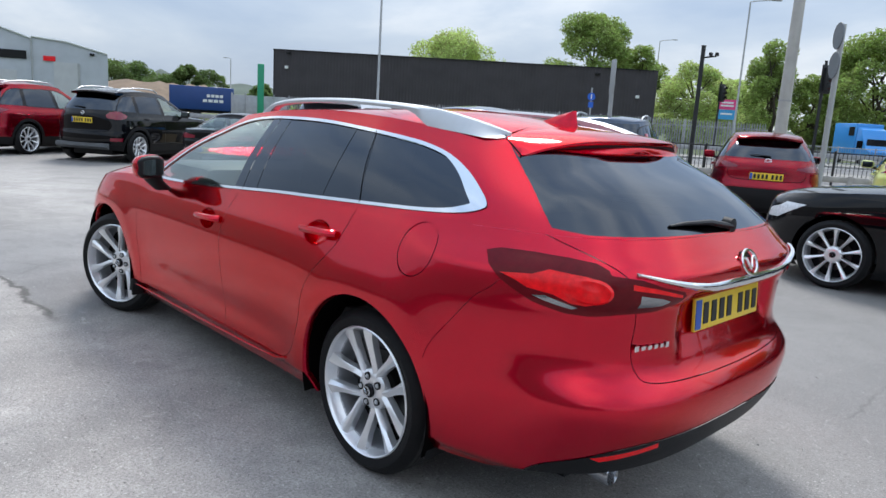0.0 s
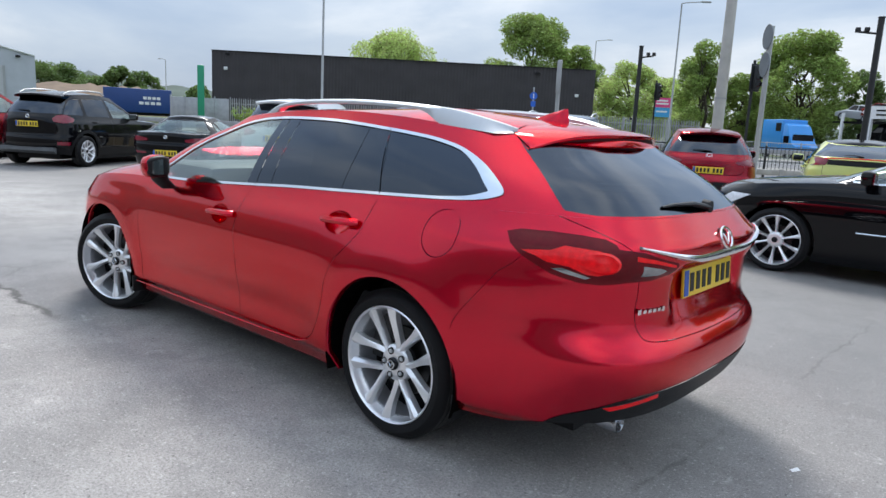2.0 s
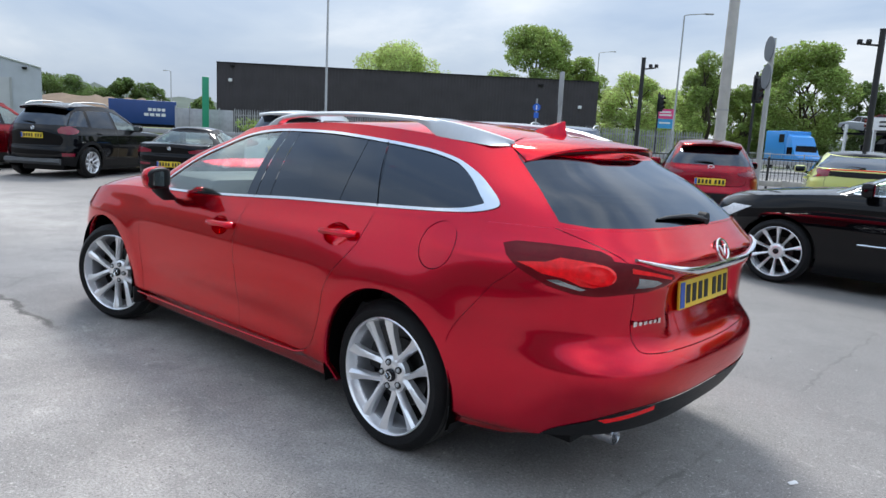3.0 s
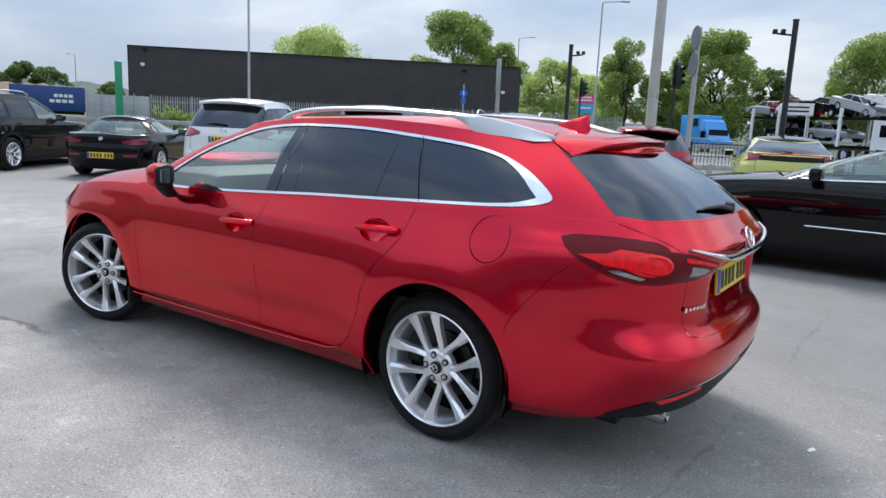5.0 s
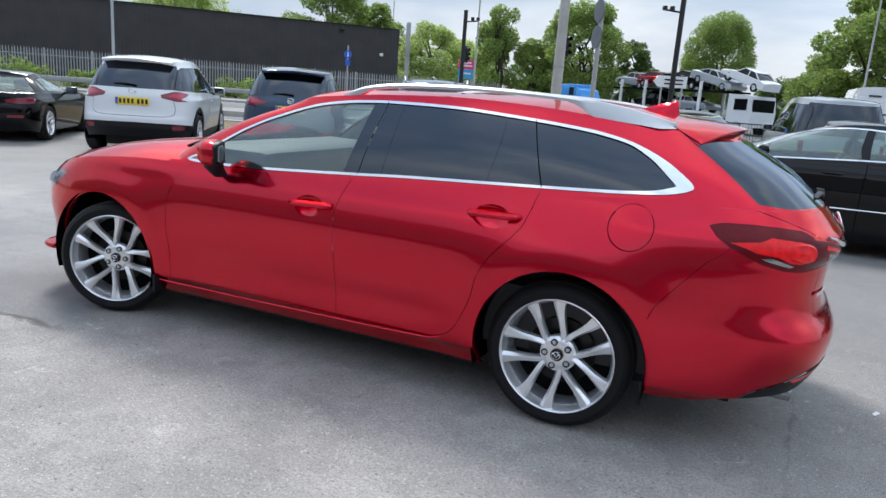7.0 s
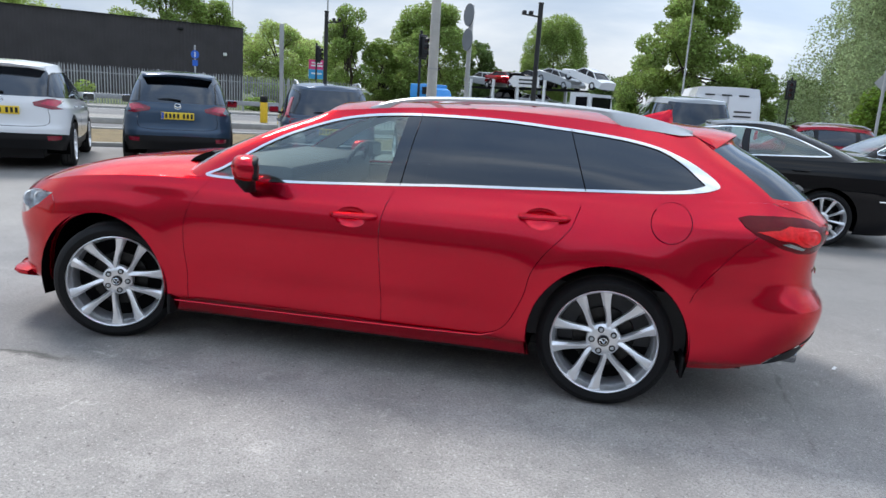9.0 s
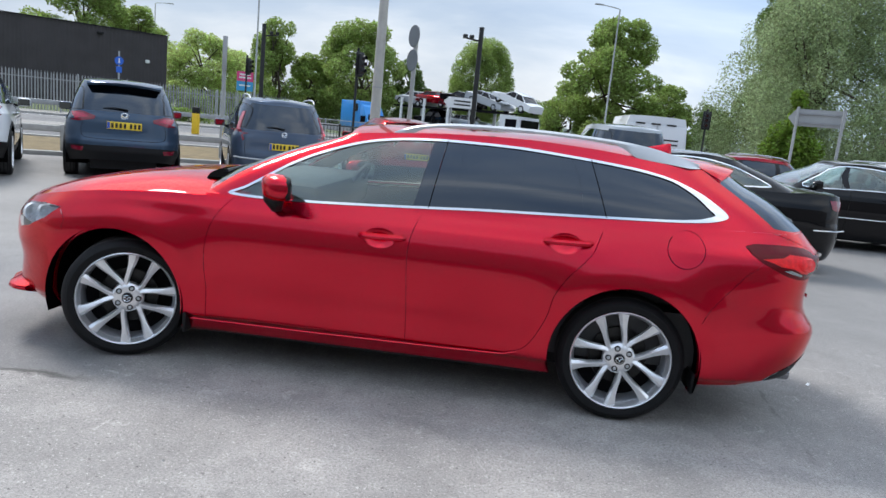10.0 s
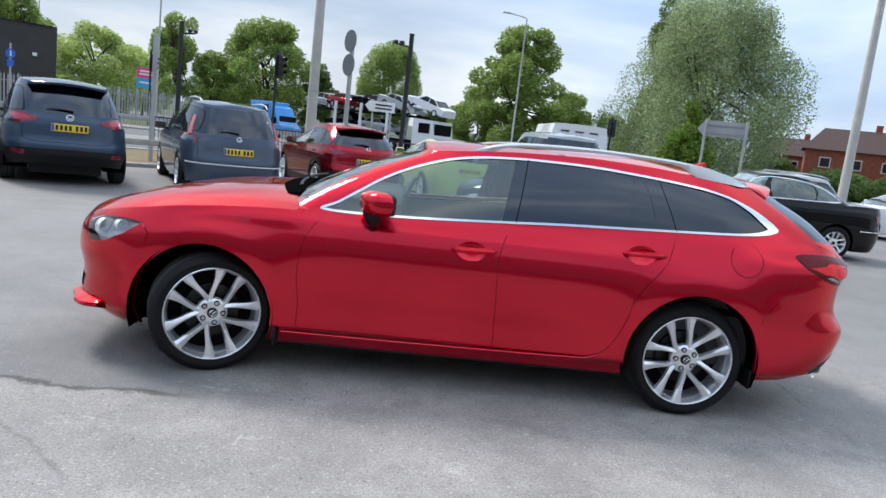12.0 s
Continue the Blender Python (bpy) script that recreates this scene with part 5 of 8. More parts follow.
        # mud flaps, exhaust tips
        part("mud_flap", Geo().box((0.384, s * 0.785, 0.262), (0.016, 0.20, 0.11), pose(0, 0, 0), bevel=0.006), M["trimblack"], car)
        part("mud_flap", Geo().box((-2.395, s * 0.81, 0.252), (0.02, 0.19, 0.11), bevel=0.006), M["trimblack"], car)
        ex = Geo().lathe([(0.034, 0.06), (0.038, -0.0), (0.038, -0.04), (0.034, -0.044), (0.030, -0.038), (0.029, 0.05)], 24, pose(0.928, s * 0.575, 0.297, 0, 0, 90))
        part("exhaust_tip", ex, M["chrome_dark"], car, "chrome exhaust tip")
        part("exhaust_pipe", Geo().tube([(0.5, s * 0.57, 0.28), (0.86, s * 0.575, 0.300)], 0.026, 10), M["alloy_dark"], car)
        # lamp inside the headlamp lens
        hl = Geo()
        for hx, hy, hz, rr in ((-3.42, 0.70, 0.735, 0.05), (-3.31, 0.765, 0.765, 0.03)):
            hl.lathe([(0.001, 0.03), (rr * 0.6, 0.012), (rr, -0.01), (rr + 0.006, -0.012), (rr + 0.006, 0.03)], 20, pose(hx, s * hy, hz, 0, 0, -50 * s if s < 0 else 180 + 50))
        part("headlamp_reflector", hl, M["lamp_clear"], car)
        hb = S.mark([(-3.165, 0.812), (-3.30, 0.817), (-3.45, 0.800), (-3.535, 0.768), (-3.545, 0.70), (-3.50, 0.650), (-3.40, 0.674), (-3.275, 0.736)])
        got = cut_patch(S.LOW, hb, [], 0.05, 0.04, "housing")["housing"]
        got = lifted(got, -0.055)
        sheet("headlamp_housing", got if s < 0 else mirrored(got), M["lamp_clear"], car)
        # chin wing
        rings = []
        for t, xx in enumerate(np.linspace(-3.42, -3.66, 9)):
            p = S.low(np.array([S.th_of_u(S.side(xx, 0.30)[0])]), np.array([0.30]))[0]
            o = 0.006 + 0.066 * math.sin(math.pi * min(0.8, 0.10 + t / 8.5))
            c, d = (-0.65, 0.75)
            y0 = abs(p[1])
            rings.append([(p[0] + 0.03, s * (y0 - 0.05), 0.335), (p[0] + c * o, s * (y0 + d * o), 0.300), (p[0] + c * o * 1.12, s * (y0 + d * o * 1.12), 0.286), (p[0] + c * o, s * (y0 + d * o), 0.274), (p[0] + 0.03, s * (y0 - 0.05), 0.255)])
        part("chin_wing", Geo().loft(rings), M["red"], car, "red chin spoiler lip")
        part("sill_strip", Geo().tube([(-2.36, s * 0.888, 0.279), (-1.7, s * 0.899, 0.286), (-0.9, s * 0.903, 0.297), (-0.62, s * 0.902, 0.304), (-0.55, s * 0.9, 0.325)], 0.0055, 6), M["red"], car)
    # chrome bar, badge, plate
    ys = np.linspace(-0.605, 0.605, 31)
    path, rad = [], []
    for y in ys:
        zz = 0.930 + 0.062 * max(0.0, (abs(y) - 0.24) / 0.365) ** 1.5
        u = S.end(y, zz)[0]
        p = S.low(np.array([S.th_of_u(u)]), np.array([zz]))[0]
        path.append((p[0] + 0.012, y, zz))
        rad.append(0.019 - 0.014 * (abs(y) / 0.605) ** 2)
    bar = [[(p[0] - 0.014, p[1], p[2] + r), (p[0] - 0.004, p[1], p[2] + r * 0.9), (p[0] + 0.002, p[1], p[2] + r * 0.3), (p[0] + 0.001, p[1], p[2] - r * 0.5), (p[0] - 0.006, p[1], p[2] - r * 0.95), (p[0] - 0.014, p[1], p[2] - r)] for p, r in zip(path, rad)]
    part("chrome_bar", Geo().loft(bar), M["chrome"], car, "curved chrome boot bar")
    bx = float(S.low(np.array([0.0]), np.array([0.99]))[0, 0])
    bm_ = pose(bx + 0.002, 0, 0.99, 0, 0, 90) @ Matrix.Rotation(radians(-22), 4, "X")
    badge = Geo()
    ring = [(0.056 * math.cos(q), 0.0, 0.045 * math.sin(q)) for q in np.linspace(0, 2 * math.pi, 33)]
    badge.tube([bm_ @ Vector(p) for p in ring], 0.006, 6)
    badge.tube([bm_ @ Vector(p) for p in smooth_line([(-0.05, 0, 0.018), (-0.025, 0, 0.014), (0, 0, -0.022), (0.025, 0, 0.014), (0.05, 0, 0.018)], False, 4)], 0.006, 6)
    part("badge", badge, M["chrome"], car, "round chrome badge")
    part("badge_back", Geo().lathe([(0.001, 0.006), (0.045, 0.006), (0.048, 0.012)], 24, bm_ @ Matrix.Translation((0, 0.002, 0))), M["gloss_black"], car)
    for s in (-1, 1):
        rings = []
        for k, lift in ((1.0, 0.0), (0.8, 0.007), (0.45, 0.004), (0.2, 0.008), (0.01, 0.009)):
            ring = []
            for q in np.linspace(0, 2 * math.pi, 24, endpoint=False):
                yy, zz = -0.735 + 0.052 * k * math.cos(q), 0.934 + 0.042 * k * math.sin(q)
                p = S.low(np.array([S.th_of_u(S.end(yy, zz)[0])]), np.array([zz]))[0]
                ring.append((p[0] + 0.003 + lift, s * (abs(p[1]) + 0.001 + 0.5 * lift), zz))
            rings.append(ring)
        part("lamp_ring", Geo().loft(rings, caps=False), M["lamp_red"], car, "bright red light ring")
    number_plate(car, 1.028, -0.0, 0.815, -4)
    name_bars = Geo()
    for i in range(6):
        yy = -0.565 + i * 0.027
        u = S.end(yy, 0.745)[0]
        p = S.low(np.array([S.th_of_u(u)]), np.array([0.745]))[0]
        name_bars.box((p[0] + 0.001, yy, 0.745), (0.004, 0.019, 0.013 + (0.006 if i in (0, 5) else 0)), bevel=0.0)
    part("name_badge", name_bars, M["chrome"], car, "chrome name badge")
    wip = Geo().tube([(0.985, 0.02, 1.105), (0.975, -0.12, 1.125), (0.955, -0.26, 1.125), (0.945, -0.34, 1.12)], [0.022, 0.017, 0.012, 0.006], 8, squash=0.6)
    wip.lathe([(0.001, -0.02), (0.028, -0.014), (0.032, 0.02)], 16, pose(0.985, 0.03, 1.105, 0, 0, 90))
    part("rear_wiper", wip, M["trimblack"], car, "black rear wiper")
    # black cowl and wipers at the foot of the windscreen
    def bonnet_z(x, y):
        t = 1 - min(1.0, abs(y) / 0.84)
        return float(S.k["zt"](x)) + float(S.k["hood_crown"](x)) * (1 - (1 - t) ** 4)
    rings = []
    for y in np.linspace(-0.60, 0.60, 21):
        dx = 0.10 * (abs(y) / 0.6) ** 2
        rings.append([(-2.53 + dx, y, bonnet_z(-2.53 + dx, y) + 0.002), (-2.51 + dx, y, bonnet_z(-2.51 + dx, y) + 0.010), (-2.36 + dx, y, bonnet_z(-2.40 + dx, y) + 0.022), (-2.36 + dx, y, 0.98), (-2.53 + dx, y, 0.98)])
    part("cowl", Geo().loft(rings), M["liner"], car, "black cowl below the windscreen")
    for y0, y1 in ((-0.45, 0.10), (0.12, 0.58)):
        pts = [(-2.42 + 0.08 * (abs(y) / 0.6) ** 2, y, 1.085 + 0.012 * math.sin(3 * y)) for y in np.linspace(y0, y1, 6)]
        part("front_wiper", Geo().tube(pts, [0.014, 0.012, 0.010, 0.009, 0.008, 0.006], 6), M["trimblack"], car)
    # wheel cap badges
    for x, y, st in ((0, -0.765, 0), (-2.785, -0.78, 22)):
        m = pose(x, y, 0.337, 0, 0, st)
        ring = [m @ Vector((0.019 * math.cos(q), -0.0955, 0.017 * math.sin(q))) for q in np.linspace(0, 2 * math.pi, 21)]
        vee = [m @ Vector(p) for p in ((-0.016, -0.0955, 0.008), (-0.008, -0.0955, 0.005), (0, -0.0955, -0.009), (0.008, -0.0955, 0.005), (0.016, -0.0955, 0.008))]
        part("cap_badge", Geo().tube(ring, 0.0022, 5).tube(vee, 0.0022, 5), M["chrome"], car)
    # cabin
    cab = Geo().box((-0.9, 0, 0.45), (3.0, 1.50, 0.3))
    cab.box((-2.02, 0, 0.965), (0.56, 1.42, 0.22), bevel=0.06)
    cab.box((0.45, 0, 0.82), (0.9, 1.40, 0.40), bevel=0.05)
    part("cabin_floor", cab, M["cabin"], car)
    for yy in (-0.36, 0.36):
        seat(car, -1.25, yy, 0.55, M["seat"])
    rs = Geo().box((-0.35, 0, 0.68), (0.5, 1.3, 0.2), bevel=0.06)
    rs.box((0, 0, 0.3), (0.16, 1.3, 0.62), pose(-0.12, 0, 0.62, 0, 18, 0), bevel=0.06)
    for yy in (-0.4, 0, 0.4):
        rs.box((0, yy, 0.68), (0.1, 0.25, 0.14), pose(-0.12, 0, 0.62, 0, 18, 0), bevel=0.04)
    part("rear_bench", rs, M["seat"], car)
    wheel_ring = pose(-1.78, 0.36, 0.98, 0, -62, 0)
    st = Geo().tube([wheel_ring @ Vector((0.185 * math.cos(q), 0.185 * math.sin(q), 0)) for q in np.linspace(0, 2 * math.pi, 29)], 0.016, 8)
    st.box((0, 0, 0), (0.10, 0.34, 0.03), wheel_ring, bevel=0.01)
    part("steering_wheel", st, M["cabin"], car)
    return car


hero = build_hero()

# ground, road and verge: n counts metres away from the forecourt, s along the road
ROAD_T = radians(37)
AX, NX = Vector((math.cos(ROAD_T), math.sin(ROAD_T), 0)), Vector((-math.sin(ROAD_T), math.cos(ROAD_T), 0))


def at_road(s, n, z=0.0):
    p = AX * s + NX * n
    return (p.x, p.y, z)


def strip(name, s0, s1, n0, n1, z0, z1, mat, label, category, parts=1, kind="structure"):
    g = Geo()
    c = [at_road(s, n) for s, n in ((s0, n0), (s1, n0), (s1, n1), (s0, n1))]
    g.add([(x, y, z) for z in (z0, z1) for x, y, _ in c], [(3, 2, 1, 0), (4, 5, 6, 7), (0, 1, 5, 4), (1, 2, 6, 5), (2, 3, 7, 6), (3, 0, 4, 7)])
    return solo(name, g, mat, label, category, kind=kind, smooth=False)


g = Geo()
g.add([(-2500, -2500, 0), (2500, -2500, 0), (2500, 2500, 0), (-2500, 2500, 0)], [(0, 1, 2, 3)])
solo("ground", g, M["ground"], "worn grey asphalt forecourt with damp stains", "ground", kind="structure")
strip("road", -160, 220, 20.5, 39.6, -0.2, 0.012, M["road"], "grey asphalt main road with several lanes", "road")
strip("verge", -160, 9.5, 14.6, 20.2, -0.2, 0.05, M["drygrass"], "dry brown grass verge beside the road", "verge")
strip("kerb_near", -160, 220, 20.2, 20.5, -0.2, 0.09, M["kerb"], "grey concrete kerb along the road", "kerb")
strip("kerb_forecourt", -160, 9.5, 14.35, 14.6, -0.2, 0.09, M["kerb"], "pale concrete edging of the forecourt", "kerb")
strip("kerb_far", -160, 220, 39.6, 39.9, -0.2, 0.13, M["kerb"], "grey concrete kerb on the far side", "kerb")
strip("pavement", -160, 220, 39.9, 44.2, -0.2, 0.12, M["pave"], "pale concrete pavement on the far side", "pavement")
strip("grass_bank", -160, 260, 44.2, 1200, -0.2, 0.10, M["grass"], "rough green ground behind the fence", "grass")
strip("side_road", 22.0, 46.0, 39.4, 120, -0.2, 0.135, M["road"], "grey asphalt side road beyond the junction", "road")
strip("traffic_island", -6.0, 18.0, 26.0, 29.2, -0.1, 0.12, M["pave"], "raised concrete traffic island in the road", "island")
for s0 in range(-60, 90, 9):
    if not -5 < s0 < 18:
        strip("lane_line", s0, s0 + 4, 27.5, 27.62, 0.0, 0.017, M["signwhite"], "white painted lane line on the road", "marking")
strip("lane_line", -160, 220, 39.0, 39.1, 0.0, 0.017, M["signwhite"], "white painted line on the road", "marking")
strip("lane_line", -160, 220, 21.0, 21.1, 0.0, 0.017, M["signwhite"], "white painted line on the road", "marking")

# unseen wall closing the place behind the camera, added to hold back sky light
g = Geo().box((-1.0, -10.5, 2.2), (70.0, 0.4, 4.4))
# unseen dark sheet, added so the car doors reflect less bright ground
ap = Geo()
ap.add([(-36.0, -10.3, 0.006), (34.0, -10.3, 0.006), (34.0, -5.3, 0.006), (-36.0, -5.3, 0.006)], [(0, 1, 2, 3)])
solo("apron", ap, M["apron"], "fresh dark asphalt apron before the showroom", "pavement", kind="structure")
solo("wall_south", g, M["plaster"], "plain grey rendered wall of the showroom", "wall", kind="structure", smooth=False)

# dark clad shed behind the fence
def corrugated(w, h, pitch=0.32, deep=0.022):
    g = Geo()
    n = int(w / pitch)
    prof = []
    for i in range(n + 1):
        x = i * pitch
        prof += [(x, 0), (x + pitch * 0.42, 0), (x + pitch * 0.5, -deep), (x + pitch * 0.92, -deep)]
    prof.append((n * pitch + pitch * 0.92, -deep + 0.3))
    k = len(prof)
    g.add([(x, y, z) for z in (0, h) for x, y in prof], [(i, i + 1, k + i + 1, k + i) for i in range(k - 1)])
    return g


def shed():
    p0, p1 = Vector((-62.8, 35.2, 0)), Vector((-34.9, 61.2, 0))
    d = p1 - p0
    b = thing("warehouse", "long dark brown shed clad in corrugated steel", "building", turn_z(p0.x, p0.y, 0, math.degrees(math.atan2(d.y, d.x))))
    w, h, deep = d.length, 7.35, 22.0
    part("wall", corrugated(w, h), M["clad"], b)
    part("wall", Geo().box((0.1, deep / 2, h / 2), (0.2, deep, h)), M["clad"], b, smooth=False)
    part("wall", Geo().box((w + 0.2, deep / 2, h / 2), (0.2, deep, h)), M["clad"], b, smooth=False)
    part("roof", Geo().box((w / 2, deep / 2 + 0.25, h - 0.25), (w, deep - 0.4, 0.2)), M["clad"], b, smooth=False)
    part("gutter", Geo().box((w / 2, -0.11, h - 0.06), (w, 0.08, 0.07)), M["trimblack"], b, smooth=False)
    for x, z in ((1.4, 5.6), (w - 1.5, 4.7)):
        part("alarm_box", Geo().box((x, -0.16, z), (0.36, 0.16, 0.30), bevel=0.04), M["signwhite"], b, "small white alarm box")
    part("flood_light", Geo().box((1.6, -0.2, 7.0), (0.4, 0.25, 0.2), bevel=0.03), M["trimblack"], b)
    part("flood_light", Geo().box((w - 5.6, -0.2, 6.7), (0.5, 0.25, 0.2), bevel=0.03), M["trimblack"], b)


shed()


def palisade(s0, s1, n, pitch=0.165):
    f = thing("palisade_fence", "galvanised steel palisade fence in front of the shed", "fence", turn_z(*at_road(s0, n), math.degrees(ROAD_T)))
    pale = Geo()
    pale.add([(x, y, z) for z in (0.08, 2.22) for x, y in ((-0.034, 0.0), (0, -0.016), (0.034, 0.0), (0, 0.004))], [(0, 1, 5, 4), (1, 2, 6, 5), (2, 3, 7, 6), (3, 0, 4, 7)])
    k = len(pale.v)
    pale.add([(0, -0.004, 2.40)] + pale.v[4:8], [(1, 2, 0), (2, 3, 0), (3, 4, 0), (4, 1, 0)])
    me = pale.mesh("pale", M["galv"], smooth=False)
    count = int((s1 - s0) / pitch)
    for i in range(min(count, 290)):
        o = part("pale", me, None, f)
        o.matrix_basis = pose(i * pitch, 0, 0, 0, random.uniform(-0.6, 0.6), 0)
    for z in (0.45, 1.95):
        part("rail", Geo().box(((s1 - s0) / 2, 0.03, z), (s1 - s0, 0.045, 0.045)), M["galv"], f, smooth=False)
    for i in range(int((s1 - s0) / 2.75) + 1):
        part("post", Geo().box((i * 2.75, 0.08, 1.2), (0.06, 0.06, 2.4)), M["galv"], f, smooth=False)


palisade(-19.2, 13.5, 45.5)


def hoarding(s0, s1, n):
    f = thing("hoarding", "grey sheet steel hoarding at the end of the fence", "fence", turn_z(*at_road(s0, n), math.degrees(ROAD_T)))
    k = 4
    for i in range(k):
        w = (s1 - s0) / k
        part("panel", Geo().box((w * (i + 0.5), 0, 1.15), (w - 0.03, 0.05, 2.2), bevel=0.01), M["galv"], f)
        part("post", Geo().box((w * i, 0.06, 1.2), (0.08, 0.08, 2.4)), M["galv"], f, smooth=False)


hoarding(-23.6, -19.3, 45.6)


# trees
def leaf_cloud(blobs, count, size, rng, flat=0.25, droop=0.0):
    """Leaf clumps spread through overlapping blobs, denser towards their skins."""
    vol = np.array([b[3] * b[4] * b[5] for b in blobs]) ** 0.75
    pick = rng.choice(len(blobs), count, p=vol / vol.sum())
    c = np.array([b[:3] for b in blobs])[pick]
    r = np.array([b[3:6] for b in blobs])[pick]
    d = rng.normal(size=(count, 3))
    d /= np.linalg.norm(d, axis=1)[:, None]
    rad = rng.uniform(0.25, 1.0, count) ** 0.45 * (1 + 0.04 * rng.normal(size=count))
    p = c + d * r * rad[:, None]
    a = rng.normal(size=(count, 3))
    a[:, 2] = a[:, 2] * 0.6 - droop
    a /= np.linalg.norm(a, axis=1)[:, None]
    b = np.cross(a, rng.normal(size=(count, 3)))
    b /= np.linalg.norm(b, axis=1)[:, None]
    s = size * rng.uniform(0.5, 1.35, count)
    n = np.cross(a, b)
    v = np.concatenate([p - a * s[:, None], p + b * (s * 0.5)[:, None] + n * (s * flat)[:, None], p + a * s[:, None], p - b * (s * 0.5)[:, None] + n * (s * flat)[:, None]], 1).reshape(-1, 3)
    f = np.arange(count * 4).reshape(-1, 4)
    return v, f


def tree(name, label, x, y, height, width, mat, seed, count=9880, leaf=0.245, clear=0.18, kind="round", z0=0.1, group="", droop=0.0, trunk_r=None):
    rng = np.random.default_rng(seed)
    t = thing(name, label, "tree", Matrix.Translation((x, y, z0)), group)
    tr = trunk_r or height * 0.022
    top = height * 0.8
    g = Geo()
    path = [(rng.normal() * 0.15 * i, rng.normal() * 0.15 * i, top * i / 5) for i in range(6)]
    g.tube(path, [tr * (1 - 0.16 * i) for i in range(6)], 9)
    blobs = []
    w = width / 2
    if kind == "round":
        for i in range(64):
            a, zz = rng.uniform(0, 2 * math.pi), rng.uniform(0, 1)
            ring = math.sin(math.pi * (0.16 + 0.76 * zz)) ** 0.8
            rr = w * 0.80 * ring * rng.uniform(0.25, 1.0) ** 0.7
            s = w * rng.uniform(0.13, 0.30)
            blobs.append((rr * math.cos(a), rr * math.sin(a), height * (clear + (0.93 - clear) * zz), s, s, s * 0.78))
    elif kind == "dome":
        for i in range(190):
            a, zz = rng.uniform(0, 2 * math.pi), rng.uniform(0, 1)
            rr = w * 0.86 * math.sqrt(max(0.0, 1 - (zz * 0.98) ** 2.2)) * rng.uniform(0.0, 1.0) ** 0.5
            s = w * rng.uniform(0.10, 0.21)
            blobs.append((rr * math.cos(a), rr * math.sin(a), height * (clear + (0.94 - clear) * zz), s, s, s * 1.25))
    elif kind == "ball":
        for i in range(130):
            d = rng.normal(size=3)
            d /= np.linalg.norm(d)
            s = w * rng.uniform(0.16, 0.27)
            hc, hh = height * (1 + clear) / 2, height * (1 - clear) / 2
            blobs.append((d[0] * w * 0.70, d[1] * w * 0.70, hc + d[2] * hh * 0.72, s, s, s * 1.1))
    elif kind == "cone":
        for i in range(34):
            zz = rng.uniform(0, 1)
            a = rng.uniform(0, 2 * math.pi)
            rr = w * (1 - zz) ** 0.8 * rng.uniform(0.3, 0.9)
            s = w * (0.16 + 0.26 * (1 - zz))
            blobs.append((rr * math.cos(a), rr * math.sin(a), height * (0.05 + 0.9 * zz), s, s, s * 1.2))
    else:
        for i in range(26):
            zz = rng.uniform(0, 1)
            a = rng.uniform(0, 2 * math.pi)
            rr = w * rng.uniform(0.2, 0.85) * (1 - 0.5 * abs(zz - 0.4))
            s = w * rng.uniform(0.2, 0.36)
            blobs.append((rr * math.cos(a), rr * math.sin(a), height * (clear + (0.95 - clear) * zz), s, s, s * 1.3))
    for b in blobs[:14]:
        zs = top * rng.uniform(0.3, 0.8)
        g.tube([(0, 0, zs), (b[0] * 0.5, b[1] * 0.5, (zs + b[2]) / 2 + 0.2), (b[0], b[1], b[2])], [tr * 0.42, tr * 0.26, tr * 0.08], 6)
    part("trunk", g, M["bark"], t)
    v, f = leaf_cloud(blobs, count, leaf, rng, droop=droop)
    me = bpy.data.meshes.new("crown")
    me.from_pydata(v.tolist(), [], f.tolist())
    me.materials.append(mat)
    part("crown", me, mat, t)
    return t


def polar(x0, y0, az, d):
    return x0 + d * math.cos(radians(az)), y0 + d * math.sin(radians(az))


def plant(name, label, az, d, h, w, mat, seed, **k):
    x, y = polar(0.0, -4.2, az, d)
    return tree(name, label, x, y, h, w, mat, seed, **k)


plant("tree", "pale green willow behind the dark shed", 134.5, 98, 13.0, 17, M["leaf_fresh"], 11, count=30084, leaf=0.18)
plant("tree", "tall green broadleaf tree behind the shed roof", 123.4, 94, 15.4, 14.5, M["leaf"], 12, count=37604, leaf=0.18)
plant("tree", "broadleaf tree beside the end of the shed", 119.6, 96, 12.2, 9, M["leaf"], 13, count=20827, leaf=0.18)
plant("tree", "light green willow beyond the road", 115.3, 84, 9.0, 11, M["leaf_fresh"], 14, count=24299, leaf=0.158, clear=0.05)
plant("tree", "light green bushy tree beyond the road", 112.0, 92, 8.0, 9, M["leaf_fresh"], 15, count=20827, leaf=0.158, clear=0.03)
plant("tree", "slender young tree with open crown", 109.9, 80, 10.8, 6, M["leaf"], 16, count=15042, leaf=0.144, kind="loose", clear=0.22)
plant("tree", "small green tree between larger ones", 107.0, 82, 8.4, 7, M["leaf"], 17, count=16199, leaf=0.144, clear=0.08)
plant("tree", "full round maple with fresh green leaves", 103.4, 80, 12.0, 11.5, M["leaf"], 18, count=34713, leaf=0.158, clear=0.1)
plant("tree", "green tree at the edge of the junction", 99.6, 84, 8.6, 6.5, M["leaf_dark"], 19, count=16199, leaf=0.144, clear=0.05)
plant("tree", "dense egg-shaped clipped tree", 93.7, 92, 14.0, 9.6, M["leaf"], 20, count=62000, leaf=0.115, kind="ball", clear=0.04)
plant("tree", "spreading broadleaf tree with tiered limbs", 83.2, 76, 14.6, 12.5, M["leaf"], 21, count=37604, leaf=0.18, clear=0.14)
